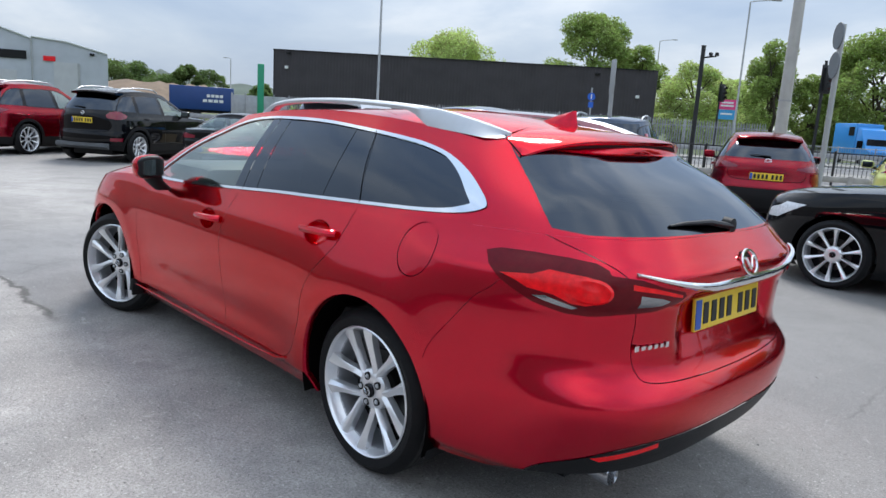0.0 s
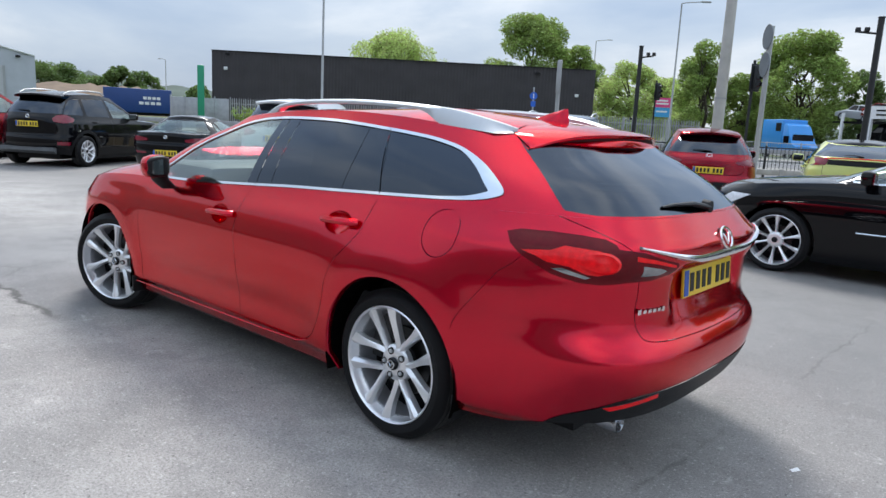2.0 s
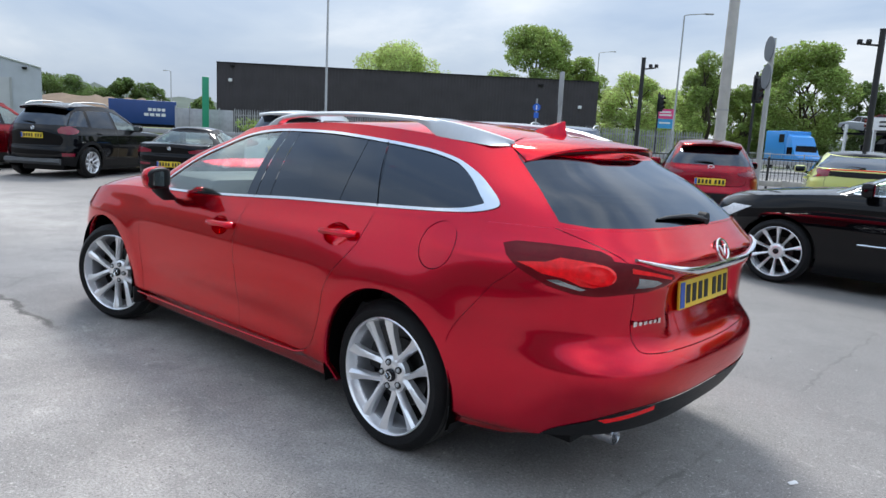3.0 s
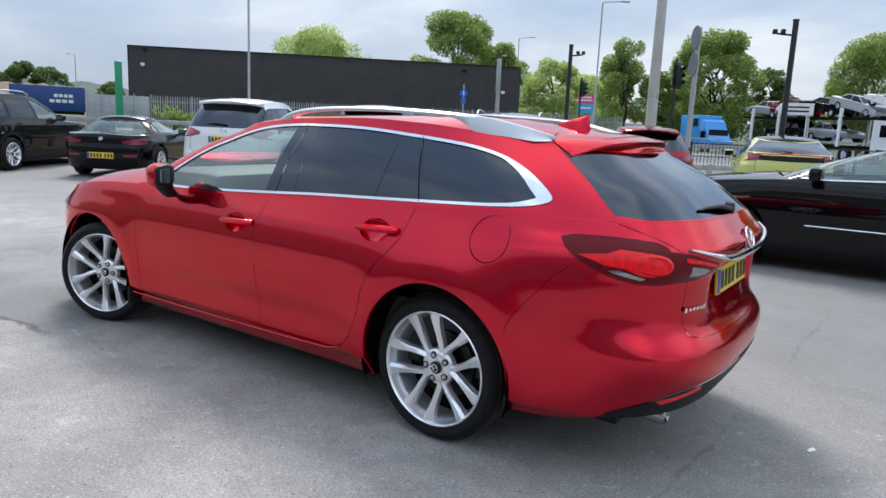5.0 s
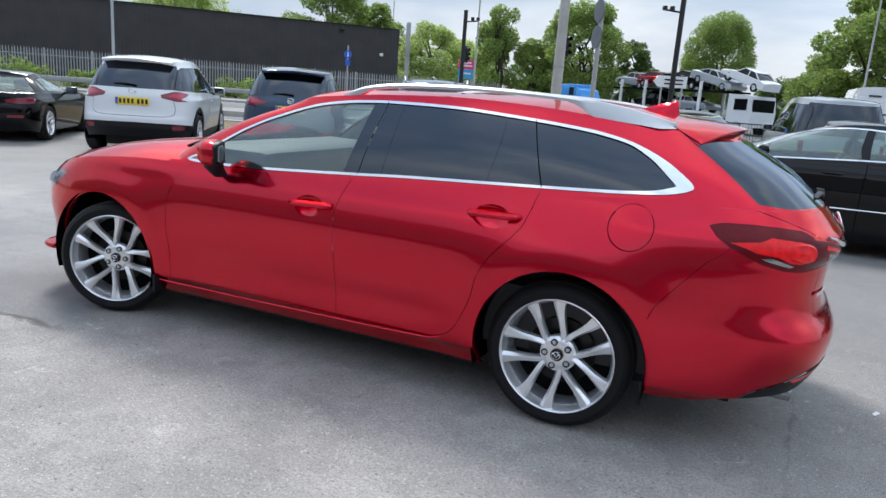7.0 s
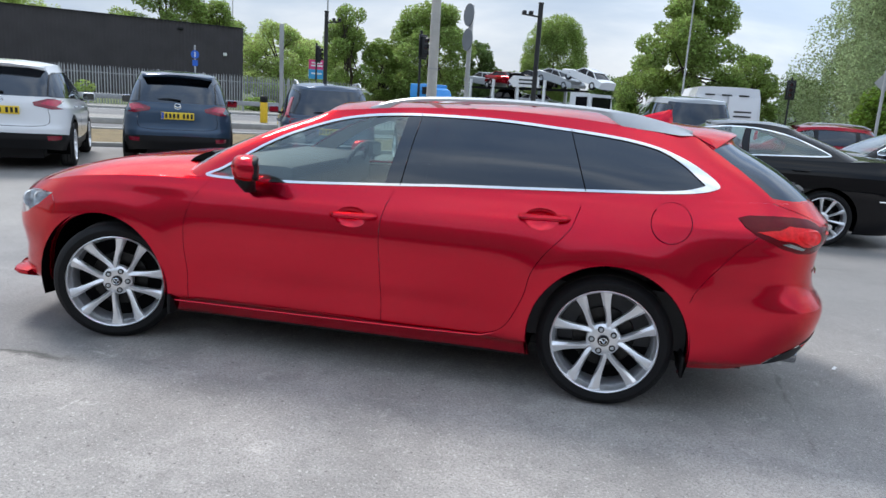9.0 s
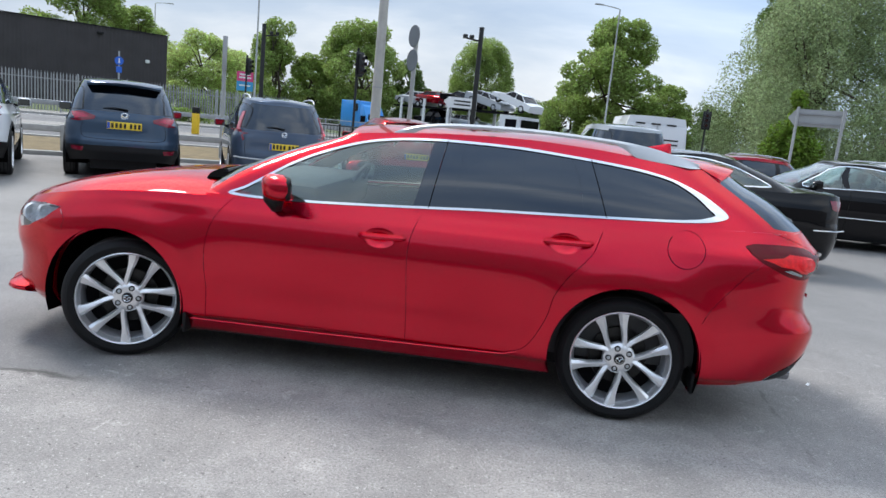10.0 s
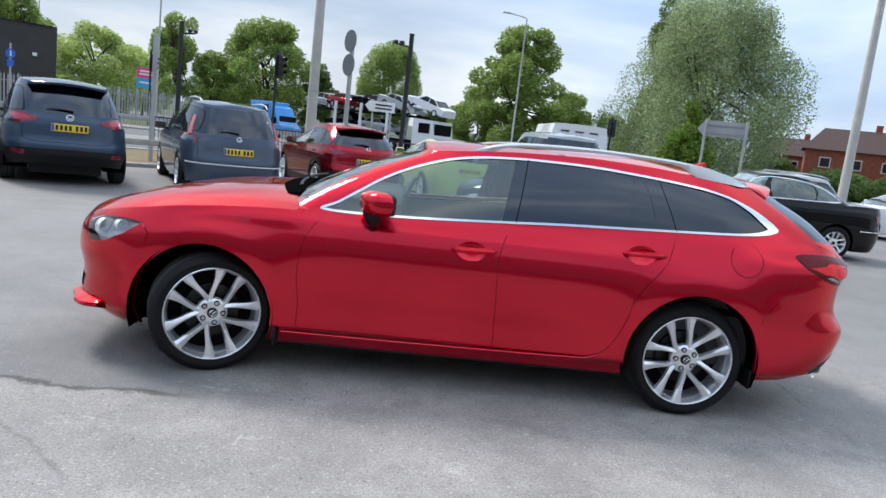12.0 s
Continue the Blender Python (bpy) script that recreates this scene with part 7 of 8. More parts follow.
def black_suv():
    S = spec_of(2.69, 0.94, 0.80, 0.92, 1.67, 1.06, 0.88, -2.25, -1.35, 0.68, 0.34, 0.35, clr=0.24, rear_bulge=0.04, roofw=0.61, belt_rise=0.09)
    dlo = suv_dlo(-1.95, -1.55, -1.15, 0.20, 0.48, 1.08, 1.52)
    pillars = [(-1.08, -0.96, 1.06, -1.03, -0.93, 1.5), (-0.12, 0.0, 1.1, -0.16, -0.06, 1.5)]
    lamps = [(0.30, 1.06), (0.42, 1.13), (0.55, 1.148), ("r", -0.78, 1.15), ("r", -0.60, 1.13), ("r", -0.54, 1.06), ("r", -0.58, 0.99), ("r", -0.74, 0.965), (0.48, 0.97), (0.36, 1.0)]
    gate = [("r", -0.62, 1.14), ("r", -0.60, 0.98), ("r", -0.64, 0.84), ("r", -0.56, 0.70), ("r", 0, 0.69)]
    refl = [("r", -0.84, 0.56), ("r", -0.66, 0.56), ("r", -0.66, 0.49), ("r", -0.83, 0.49)]
    car = build_car("suv_car", "black sport utility car with silver roof rails", stand(-14.85, 2.57, 0.76, 124), M["black"], S, 2.69, 0.35, dlo, pillars, lamps, "five", clad=0.42, gate=gate, plate_z=0.93, badge=(1.09, 0.035), wiper=(0.0, -0.3), spoiler=(0.17, 0.57),
                    rails=(-1.2, 0.25), extra_low=[("reflector", refl)], rear_glass=(0.87, 0.85, 0.04, 0.90))
    part("skid_plate", Geo().loft([[(0.74, y, 0.44), (0.80, y, 0.43), (0.82, y, 0.36), (0.74, y, 0.30)] for y in np.linspace(-0.66, 0.66, 5)]), M["skid"], car, "grey skid plate")
    return car


black_suv()


def red_suv():
    S = spec_of(2.70, 0.95, 0.98, 0.91, 1.70, 1.06, 0.9, -2.25, -1.35, 0.82, 0.45, 0.36, clr=0.22, rear_bulge=0.05, roofw=0.61, belt_rise=0.08)
    dlo = suv_dlo(-1.95, -1.55, -1.15, 0.28, 0.60, 1.08, 1.54)
    pillars = [(-1.06, -0.94, 1.06, -1.01, -0.91, 1.5), (-0.05, 0.06, 1.1, -0.10, 0.0, 1.5)]
    lamps = [(0.45, 1.04), (0.70, 1.08), ("r", -0.75, 1.07), ("r", -0.45, 1.02), ("r", -0.48, 0.95), ("r", -0.78, 0.95), (0.66, 0.97)]
    gate = [("r", -0.66, 1.12), ("r", -0.62, 0.96), ("r", -0.64, 0.80), ("r", -0.56, 0.70), ("r", 0, 0.69)]
    build_car("suv_car", "bright red sport utility car with two-tone alloy wheels", stand(-17.1, 0.75, 0.92, 124), M["red2"], S, 2.70, 0.36, dlo, pillars, lamps, "ten", clad=0.42, gate=gate, plate_z=0.9, badge=(1.08, 0.04), spoiler=(0.16, 0.56), rails=(-1.2, 0.35))


red_suv()


def roadster():
    S = spec_of(2.50, 0.86, 0.88, 0.895, 1.29, 0.87, 0.74, -1.62, -0.78, 0.28, -0.12, 0.33, clr=0.16, deck=0.90, rear_bulge=0.03, roofw=0.50, belt_rise=0.03, crown=0.05, drop=0.05)
    dlo = [(-1.30, 0.895), (-0.6, 0.905), (-0.10, 0.925), (0.02, 0.97), (-0.12, 1.10), (-0.35, 1.17), (-0.62, 1.175), (-0.95, 1.08)]
    pillars = [(-0.22, -0.16, 0.9, -0.26, -0.21, 1.2)]
    lamps = [(0.55, 0.80), ("r", -0.80, 0.82), ("r", -0.62, 0.80), ("r", -0.42, 0.765), ("r", -0.44, 0.715), ("r", -0.66, 0.70), (0.62, 0.715)]
    gate = [("r", -0.60, 0.88), ("r", -0.58, 0.78), ("r", -0.46, 0.68), ("r", 0, 0.67)]
    refl = [("r", -0.72, 0.50), ("r", -0.45, 0.49), ("r", -0.45, 0.45), ("r", -0.70, 0.45)]
    build_car("roadster_car", "black two-seat roadster with its hard roof closed", stand(-12.1, 4.3, 0.86, 126), M["black"], S, 2.50, 0.33, dlo, pillars, lamps, "five", gate=gate, plate_z=0.47, badge=(0.80, 0.03), tint="glass", rear_glass=(0.86, 0.80, 0.06, 0.86), extra_low=[("reflector", refl)], trim="gloss_black")


roadster()


def mpv():
    S = spec_of(2.73, 0.94, 0.92, 0.915, 1.68, 1.02, 0.86, -2.55, -1.30, 0.84, 0.56, 0.335, clr=0.19, rear_bulge=0.03, roofw=0.66, belt_rise=0.03)
    dlo = [(-2.2, 1.05), (-1.2, 1.06), (0.0, 1.07), (0.55, 1.09), (0.62, 1.16), (0.50, 1.44), (0.2, 1.53), (-0.5, 1.56), (-1.1, 1.54), (-1.55, 1.38)]
    pillars = [(-1.12, -1.0, 1.06, -1.08, -0.98, 1.5), (-0.10, 0.02, 1.06, -0.08, 0.02, 1.5)]
    lamps = [(0.62, 0.96), (0.72, 1.0), ("r", -0.86, 1.05), ("r", -0.84, 1.055), ("r", -0.74, 1.05), ("r", -0.70, 0.90), ("r", -0.72, 0.86), (0.68, 0.87)]
    gate = [("r", -0.70, 1.06), ("r", -0.69, 0.90), ("r", -0.69, 0.66), ("r", -0.60, 0.56), ("r", 0, 0.55)]
    car = build_car("mpv_car", "grey-blue people carrier with tall tail lamps", stand(-4.80, 7.85, 0.90, 116), M["greyblue"], S, 2.73, 0.335, dlo, pillars, lamps, "plain", gate=gate, plate_z=0.80, badge=(1.02, 0.04), wiper=(0.0, -0.32), rails=(-1.1, 0.35), rear_glass=(0.87, 0.86, 0.04, 0.93))
    for s in (-1, 1):
        pts = [S.upp(np.array([math.asin(0.93 ** (S.mr / 2))]), np.array([h]))[0] for h in np.linspace(0.0, 0.62, 7)]
        g = Geo()
        rings = []
        for i, p in enumerate(pts):
            w = 0.075 - 0.035 * i / 6
            rings.append([(p[0] + 0.03, -s * (p[1] + w), p[2]), (p[0] + 0.045, -s * p[1], p[2]), (p[0] - 0.03, -s * (p[1] - w * 0.6), p[2]), (p[0] - 0.10, -s * (p[1] + 0.02), p[2])])
        part("tail_lamp", g.loft(rings), M["lamp_pink"], car, "tall pale red tail lamp")
    part("bumper_strip", Geo().tube([(S.low(np.array([th]), np.array([0.56]))[0] + np.array([0.008, 0, 0])) * (1, sgn, 1) for th, sgn in [(t, 1) for t in np.linspace(1.2, 0, 9)] + [(t, -1) for t in np.linspace(0.1, 1.2, 9)]], 0.014, 6), M["satin"], car)


mpv()


def small_crossover():
    S = spec_of(2.57, 0.86, 0.85, 0.885, 1.55, 0.99, 0.84, -2.15, -1.25, 0.66, 0.28, 0.335, clr=0.2, rear_bulge=0.06, roofw=0.56, belt_rise=0.09)
    dlo = suv_dlo(-1.85, -1.45, -1.05, 0.05, 0.40, 1.015, 1.39)
    pillars = [(-0.98, -0.88, 1.0, -0.95, -0.85, 1.4), (-0.1, 0.02, 1.05, -0.16, -0.05, 1.38)]
    lamps = [(0.46, 0.985), (0.58, 1.01), ("r", -0.78, 1.02), ("r", -0.62, 1.0), ("r", -0.46, 0.955), ("r", -0.50, 0.925), ("r", -0.66, 0.91), ("r", -0.80, 0.92), (0.58, 0.94)]
    gate = [("r", -0.64, 1.06), ("r", -0.62, 0.94), ("r", -0.62, 0.82), ("r", -0.52, 0.74), ("r", 0, 0.735)]
    low_b = [("r", 0, 0.60), ("r", -0.5, 0.60), ("r", -0.80, 0.57), (0.45, 0.5), (0.45, 0.1), ("r", 0, 0.1)]
    build_car("suv_car", "small bright red crossover car with a black lower bumper", stand(-2.61, 9.49, 0.80, 115), M["red2"], S, 2.57, 0.335, dlo, pillars, lamps, "ten", clad=0.36, gate=gate, plate_z=0.80, badge=(1.05, 0.042), wiper=(0.04, -0.28), spoiler=(0.18, 0.52), rear_glass=(0.88, 0.85, 0.03, 0.90), lower_band=low_b)


small_crossover()


def lime_hatch():
    S = spec_of(2.60, 0.85, 0.85, 0.885, 1.47, 0.98, 0.76, -2.30, -1.15, 0.74, 0.10, 0.32, clr=0.17, rear_bulge=0.03, roofw=0.56, belt_rise=0.16)
    dlo = [(-1.95, 0.99), (-1.0, 1.02), (-0.2, 1.09), (0.1, 1.14), (-0.05, 1.25), (-0.4, 1.33), (-0.9, 1.345), (-1.4, 1.22)]
    pillars = [(-0.98, -0.88, 1.0, -0.95, -0.85, 1.4)]
    lamps = [(0.36, 1.11), (0.55, 1.135), ("r", -0.78, 1.135), ("r", -0.54, 1.12), ("r", -0.58, 1.00), ("r", -0.80, 0.97), (0.50, 1.02)]
    gate = [("r", -0.66, 1.12), ("r", -0.62, 0.98), ("r", -0.62, 0.82), ("r", -0.52, 0.70), ("r", 0, 0.69)]
    strip_ = [("r", -0.55, 1.10), ("r", 0, 1.10), ("r", 0, 1.00), ("r", -0.57, 1.01)]
    car = build_car("hatchback_car", "pale lime yellow hatchback with a red rear light band", stand(-0.45, 10.75, 0.82, 106), M["lime"], S, 2.60, 0.32, dlo, pillars, lamps, "plain", gate=gate, plate_z=0.80, wiper=(0.0, -0.3), rear_glass=(0.97, 0.95, 0.03, 0.97), tint="tint", extra_low=[("grille", strip_)], roof_mat=M["gloss_black"])
    part("light_bar", Geo().tube([(0.80, y, 1.115 + 0.02 * (1 - (y / 0.7) ** 2)) for y in np.linspace(-0.60, 0.60, 11)], 0.012, 6), M["lamp_red"], car, "thin red lamp bar")


lime_hatch()


def black_coupe_saloon():
    S = spec_of(2.81, 0.93, 1.14, 0.925, 1.49, 1.0, 0.78, -2.52, -1.36, 0.50, -0.30, 0.34, clr=0.16, deck=1.07, rear_bulge=0.03, roofw=0.57, belt_rise=0.06, crown=0.05, drop=0.06)
    dlo = [(-2.16, 1.012), (-1.1, 1.045), (-0.3, 1.075), (-0.08, 1.085), (0.02, 1.11), (-0.2, 1.22), (-0.5, 1.33), (-0.95, 1.395), (-1.42, 1.365), (-1.82, 1.23)]
    pillars = [(-1.02, -0.94, 1.03, -0.97, -0.90, 1.42)]
    lamps = [(0.78, 0.99), ("r", -0.80, 1.0), ("r", -0.55, 0.99), ("r", -0.55, 0.87), ("r", -0.80, 0.87), (0.82, 0.89)]
    gate = [("r", -0.62, 1.05), ("r", -0.60, 0.90), ("r", -0.56, 0.70), ("r", 0, 0.68)]
    head = [(-3.12, 0.795), (-3.35, 0.80), ("f", -0.72, 0.75), ("f", -0.58, 0.71), ("f", -0.58, 0.62), ("f", -0.74, 0.63), (-3.35, 0.68)]
    grille = [("f", 0, 0.66), ("f", -0.5, 0.66), ("f", -0.5, 0.56), ("f", 0, 0.54)]
    car = build_car("saloon_car", "black four-door coupe with chrome window line", pose(2.70, 5.88, 0, 0, 0, 0), M["black"], S, 2.81, 0.34, dlo, pillars, lamps, "ten", gate=gate, plate_z=0.75, trim="chrome", tint="glass", rear_glass=(0.85, 0.80, 0.08, 0.92), head=head, extra_low=[("grille", grille)], step=0.06)
    for s in (-1, 1):
        part("side_strip", Geo().tube([(-2.05, s * 0.925, 0.52), (-1.0, s * 0.932, 0.525), (-0.45, s * 0.93, 0.53)], 0.009, 6), M["chrome"], car, "thin chrome door strip")
        part("side_strip", Geo().tube([(0.60, s * 0.893, 0.60), (0.90, s * 0.84, 0.605), (1.08, s * 0.66, 0.61)], 0.009, 6), M["chrome"], car)


black_coupe_saloon()


def black_saloon():
    S = spec_of(2.85, 0.85, 1.12, 0.91, 1.57, 1.03, 0.80, -2.45, -1.52, 0.42, -0.42, 0.325, clr=0.17, deck=1.08, rear_bulge=0.03, roofw=0.58, belt_rise=0.05, crown=0.05, drop=0.05)
    dlo = [(-2.12, 1.045), (-1.2, 1.065), (-0.3, 1.085), (-0.02, 1.10), (0.04, 1.13), (-0.18, 1.29), (-0.5, 1.41), (-1.05, 1.465), (-1.5, 1.445), (-1.85, 1.26)]
    pillars = [(-1.40, -1.30, 1.04, -1.36, -1.28, 1.46), (-0.50, -0.46, 1.06, -0.52, -0.48, 1.44)]
    lamps = [(0.75, 0.93), ("r", -0.78, 0.93), ("r", -0.55, 0.88), ("r", -0.58, 0.78), ("r", -0.80, 0.76), (0.80, 0.80)]
    gate = [("r", -0.62, 0.99), ("r", -0.60, 0.86), ("r", -0.56, 0.68), ("r", 0, 0.66)]
    car = build_car("saloon_car", "black executive saloon car with silver alloy wheels", pose(6.62, 9.3, 0, 0, 0, -2), M["black"], S, 2.85, 0.325, dlo, pillars, lamps, "five", gate=gate, plate_z=0.75, trim="chrome", tint="glass", rear_glass=(0.85, 0.80, 0.06, 0.93), step=0.065)
    for s in (-1, 1):
        part("side_strip", Geo().tube([(-2.3, s * 0.895, 0.56), (-1.0, s * 0.912, 0.57), (-0.45, s * 0.91, 0.575)], 0.008, 6), M["chrome"], car)
        part("side_strip", Geo().tube([(0.45, s * 0.895, 0.60), (0.85, s * 0.835, 0.605)], 0.008, 6), M["chrome"], car)


black_saloon()


def grey_suv():
    S = spec_of(2.88, 0.85, 0.95, 0.93, 1.93, 1.15, 1.0, -2.20, -1.55, 0.88, 0.70, 0.37, clr=0.25, rear_bulge=0.03, roofw=0.70, belt_rise=0.0, bulge=0.02)
    dlo = [(-1.95, 1.15), (-1.0, 1.15), (0.0, 1.15), (0.62, 1.15), (0.68, 1.2), (0.58, 1.68), (0.2, 1.74), (-0.5, 1.76), (-1.2, 1.74), (-1.6, 1.55)]
    pillars = [(-1.05, -0.95, 1.1, -1.03, -0.93, 1.7), (-0.06, 0.06, 1.1, -0.06, 0.06, 1.7)]
    lamps = [(0.74, 1.05), ("r", -0.90, 1.08), ("r", -0.76, 1.08), ("r", -0.75, 0.82), ("r", -0.90, 0.80), (0.76, 0.82)]
    gate = [("r", -0.74, 1.10), ("r", -0.72, 0.90), ("r", -0.72, 0.64), ("r", -0.62, 0.58), ("r", 0, 0.57)]
    build_car("suv_car", "silver-grey boxy off-road car with a dark rear window", stand(2.05, 11.4, 0.92, 98), M["silver"], S, 2.88, 0.37, dlo, pillars, lamps, "five", gate=gate, plate_z=0.85, wiper=(0.0, -0.3), rear_glass=(0.90, 0.90, 0.03, 0.92))


grey_suv()


def estate(px, py, heading, paint, label, H=1.46):
    S = spec_of(2.60, 0.85, 0.95, 0.88, H, 0.95, 0.76, -2.20, -1.2, 0.78, 0.45, 0.31, clr=0.17, rear_bulge=0.03, roofw=0.58, belt_rise=0.06)
    dlo = suv_dlo(-1.85, -1.45, -1.05, 0.28, 0.55, 0.98, H - 0.13)
    pillars = [(-0.98, -0.88, 1.0, -0.95, -0.85, 1.4), (-0.05, 0.06, 1.0, -0.06, 0.04, 1.38)]
    lamps = [(0.62, 0.95), ("r", -0.80, 0.96), ("r", -0.66, 0.95), ("r", -0.66, 0.78), ("r", -0.80, 0.78), (0.66, 0.80)]
    gate = [("r", -0.64, 1.0), ("r", -0.62, 0.88), ("r", -0.62, 0.72), ("r", -0.52, 0.64), ("r", 0, 0.635)]
    return build_car("estate_car", label, stand(px, py, 0.92, heading), paint, S, 2.60, 0.31, dlo, pillars, lamps, "plain", gate=gate, plate_z=0.78, rails=(-1.0, 0.3), rear_glass=(0.86, 0.84, 0.04, 0.92), step=0.085)


estate(9.1, 12.55, 178, M["silver"], "silver estate car with roof rails behind the saloon", 1.60)
estate(6.9, 14.7, 178, M["red2"], "red hatchback car behind the black coupe", 1.50)
estate(15.2, 15.7, 178, M["white"], "white estate car at the edge of the forecourt", 1.5)

# street furniture
def lamp_column(x, y, h, arm_deg, label, r=0.085, mat="polegrey", arm=1.6, head=True, group="lamp columns"):
    t = thing("street_lamp", label, "lamp", turn_z(x, y, 0, arm_deg), group)
    part("column", Geo().tube([(0, 0, 0), (0, 0, 1.2), (0, 0, 1.25), (0, 0, h)], [r * 1.5, r * 1.5, r, r * 0.7], 12), M[mat], t)
    if head:
        part("arm", Geo().tube(smooth_line([(0, 0, h - 0.1), (0.12, 0, h + 0.12), (arm, 0, h + 0.28)], False, 4), 0.04, 7), M[mat], t)
        part("lantern", Geo().box((arm + 0.3, 0, h + 0.28), (0.75, 0.24, 0.11), bevel=0.04), M["polegrey"], t)
    return t


lamp_column(-34.0, 26.0, 11.0, 40, "tall thin grey lamp column beside the fence")
lamp_column(-22.5, 52.6, 11.5, 40, "tall thin grey lamp column across the road")
x, y = polar(2.02, -2.9, 119.9, 104)
lamp_column(x, y, 13.6, 25, "grey street lamp with an arm behind the trees")
x, y = polar(2.02, -2.9, 104.3, 92)
lamp_column(x, y, 12.0, 200, "grey street lamp with an arm among the trees")
x, y = polar(-1.5, -4.7, 82.5, 64)
lamp_column(x, y, 12.6, 195, "leaning grey street lamp before the spreading tree")
x, y = polar(2.09, -2.5, 153.0, 118)
lamp_column(x, y, 8.6, 180, "grey street lamp far behind the trailer")
x, y = polar(-1.7, -4.7, 57.8, 31)
t = thing("concrete_column", "thick pale concrete lamp column by the road", "lamp", Matrix.Translation((x, y, 0)))
part("column", Geo().tube([(0, 0, 0), (0, 0, 3.5), (0, 0, 10.5)], [0.18, 0.165, 0.11], 14), M["concrete"], t)
t = thing("concrete_column", "thick pale concrete lamp column at the forecourt edge", "lamp", Matrix.Translation((-4.7, 15.3, 0)))
part("column", Geo().tube([(0, 0, 0), (0, 0, 2.2), (0, 0, 10.5)], [0.15, 0.14, 0.095], 14), M["concrete"], t)
part("band", Geo().lathe([(0.15, 0.02), (0.15, -0.02)], 16, pose(0, 0, 2.35, 90, 0, 0)), M["polegrey"], t)

# grey post with two round signs seen from behind
t = thing("sign_post", "grey post with two round signs seen from the back", "sign", turn_z(-3.77, 15.63, 0, -52))
part("post", Geo().tube([(0, 0, 0), (0, 0, 4.12)], 0.065, 12), M["polegrey"], t)
for z in (3.86, 3.20):
    d = part("disc", Geo().lathe([(0.001, -0.085), (0.30, -0.085), (0.305, -0.075), (0.30, -0.065), (0.001, -0.065)], 28, Matrix.Translation((0, 0, z))), M["signback"], t, "round sign with a dark grey back")
    part("bracket", Geo().box((0, -0.07, z), (0.34, 0.02, 0.05)), M["galv"], d, smooth=False)

t = thing("sign_post", "grey post with a narrow sign plate", "sign", turn_z(-8.4, 13.5, 0, 20))
part("post", Geo().tube([(0, 0, 0), (0, 0, 3.2)], 0.055, 10), M["polegrey"], t)
part("sign_plate", Geo().box((0.0, -0.07, 2.75), (0.12, 0.03, 0.85), bevel=0.005), M["polegrey"], t)


def camera_pole(x, y, h, yaw, label):
    t = thing("signal_pole", label, "pole", turn_z(x, y, 0, yaw), "black poles at the junction")
    part("pole", Geo().tube([(0, 0, 0), (0, 0, h)], [0.085, 0.08], 12), M["poleblack"], t)
    part("cap", Geo().tube([(0, 0, h), (0, 0, h + 0.03)], 0.095, 12), M["poleblack"], t)
    part("arm", Geo().tube([(0, 0, h - 0.42), (0.5, 0, h - 0.36)], 0.03, 7), M["poleblack"], t)
    for dx in (0.3, 0.52):
        part("detector", Geo().box((dx, -0.08, h - 0.30), (0.13, 0.26, 0.12), bevel=0.02), M["poleblack"], t)


camera_pole(-2.22, 19.65, 4.78, 195, "black pole with traffic detectors on an arm")
camera_pole(-11.19, 23.7, 4.75, 20, "black pole with a small traffic detector")


def traffic_light(x, y, z, yaw, label, post=True):
    t = thing("traffic_light", label, "traffic light", turn_z(x, y, 0, yaw), "traffic lights")
    if post:
        part("pole", Geo().tube([(0, 0.16, 0), (0, 0.16, z + 0.75)], 0.06, 10), M["poleblack"], t)
    part("backing_board", Geo().box((0, 0.03, z), (0.52, 0.03, 1.15), bevel=0.01), M["poleblack"], t)
    body = part("housing", Geo().box((0, -0.08, z), (0.30, 0.2, 0.95), bevel=0.03), M["poleblack"], t)
    for i in (-1, 0, 1):
        part("lens", Geo().lathe([(0.001, -0.19), (0.07, -0.19), (0.10, -0.18)], 16, Matrix.Translation((0, 0, z + i * 0.3))), M["redlight"], body)
        hood = Geo()
        pts = [(0.115 * math.cos(radians(a)), 0.115 * math.sin(radians(a))) for a in range(-30, 211, 20)]
        hood.add([(px, yy, z + i * 0.3 + pz) for yy in (-0.18, -0.36) for px, pz in pts], [(k, k + 1, len(pts) + k + 1, len(pts) + k) for k in range(len(pts) - 1)])
        part("hood", hood, M["poleblack"], body)
    return t


traffic_light(-8.4, 29.0, 3.95, 60, "black traffic light on a pole at the traffic island")
traffic_light(-19.5, 43.4, 4.2, 70, "black traffic light on a pole across the road")
traffic_light(11.2, 42.2, 3.45, -10, "black traffic light on a pole before the willow")

# boards and signs
t = thing("advert_board", "pink and blue advertising board on posts", "board", turn_z(-24.0, 54.2, 0, 30))
part("board", Geo().box((0, 0, 3.95), (1.35, 0.06, 0.8)), M["pink"], t, "pink upper panel", smooth=False)
part("board", Geo().box((0, 0, 3.14), (1.35, 0.06, 0.78)), M["cyan"], t, "blue lower panel", smooth=False)
for z, w in ((4.1, 0.9), (3.85, 1.0), (3.2, 0.9)):
    part("lettering", Geo().box((0, -0.04, z), (w, 0.02, 0.13)), M["signwhite"], t, smooth=False)
for dx in (-0.6, 0.6):
    part("post", Geo().tube([(dx, 0.06, 0), (dx, 0.06, 4.3)], 0.05, 8), M["polegrey"], t)

t = thing("green_totem", "tall plain green totem sign", "sign", turn_z(-43.5, 23.0, 0, 62))
part("panel", Geo().box((0, 0, 2.25), (0.46, 0.24, 4.4), bevel=0.06), M["greensign"], t)

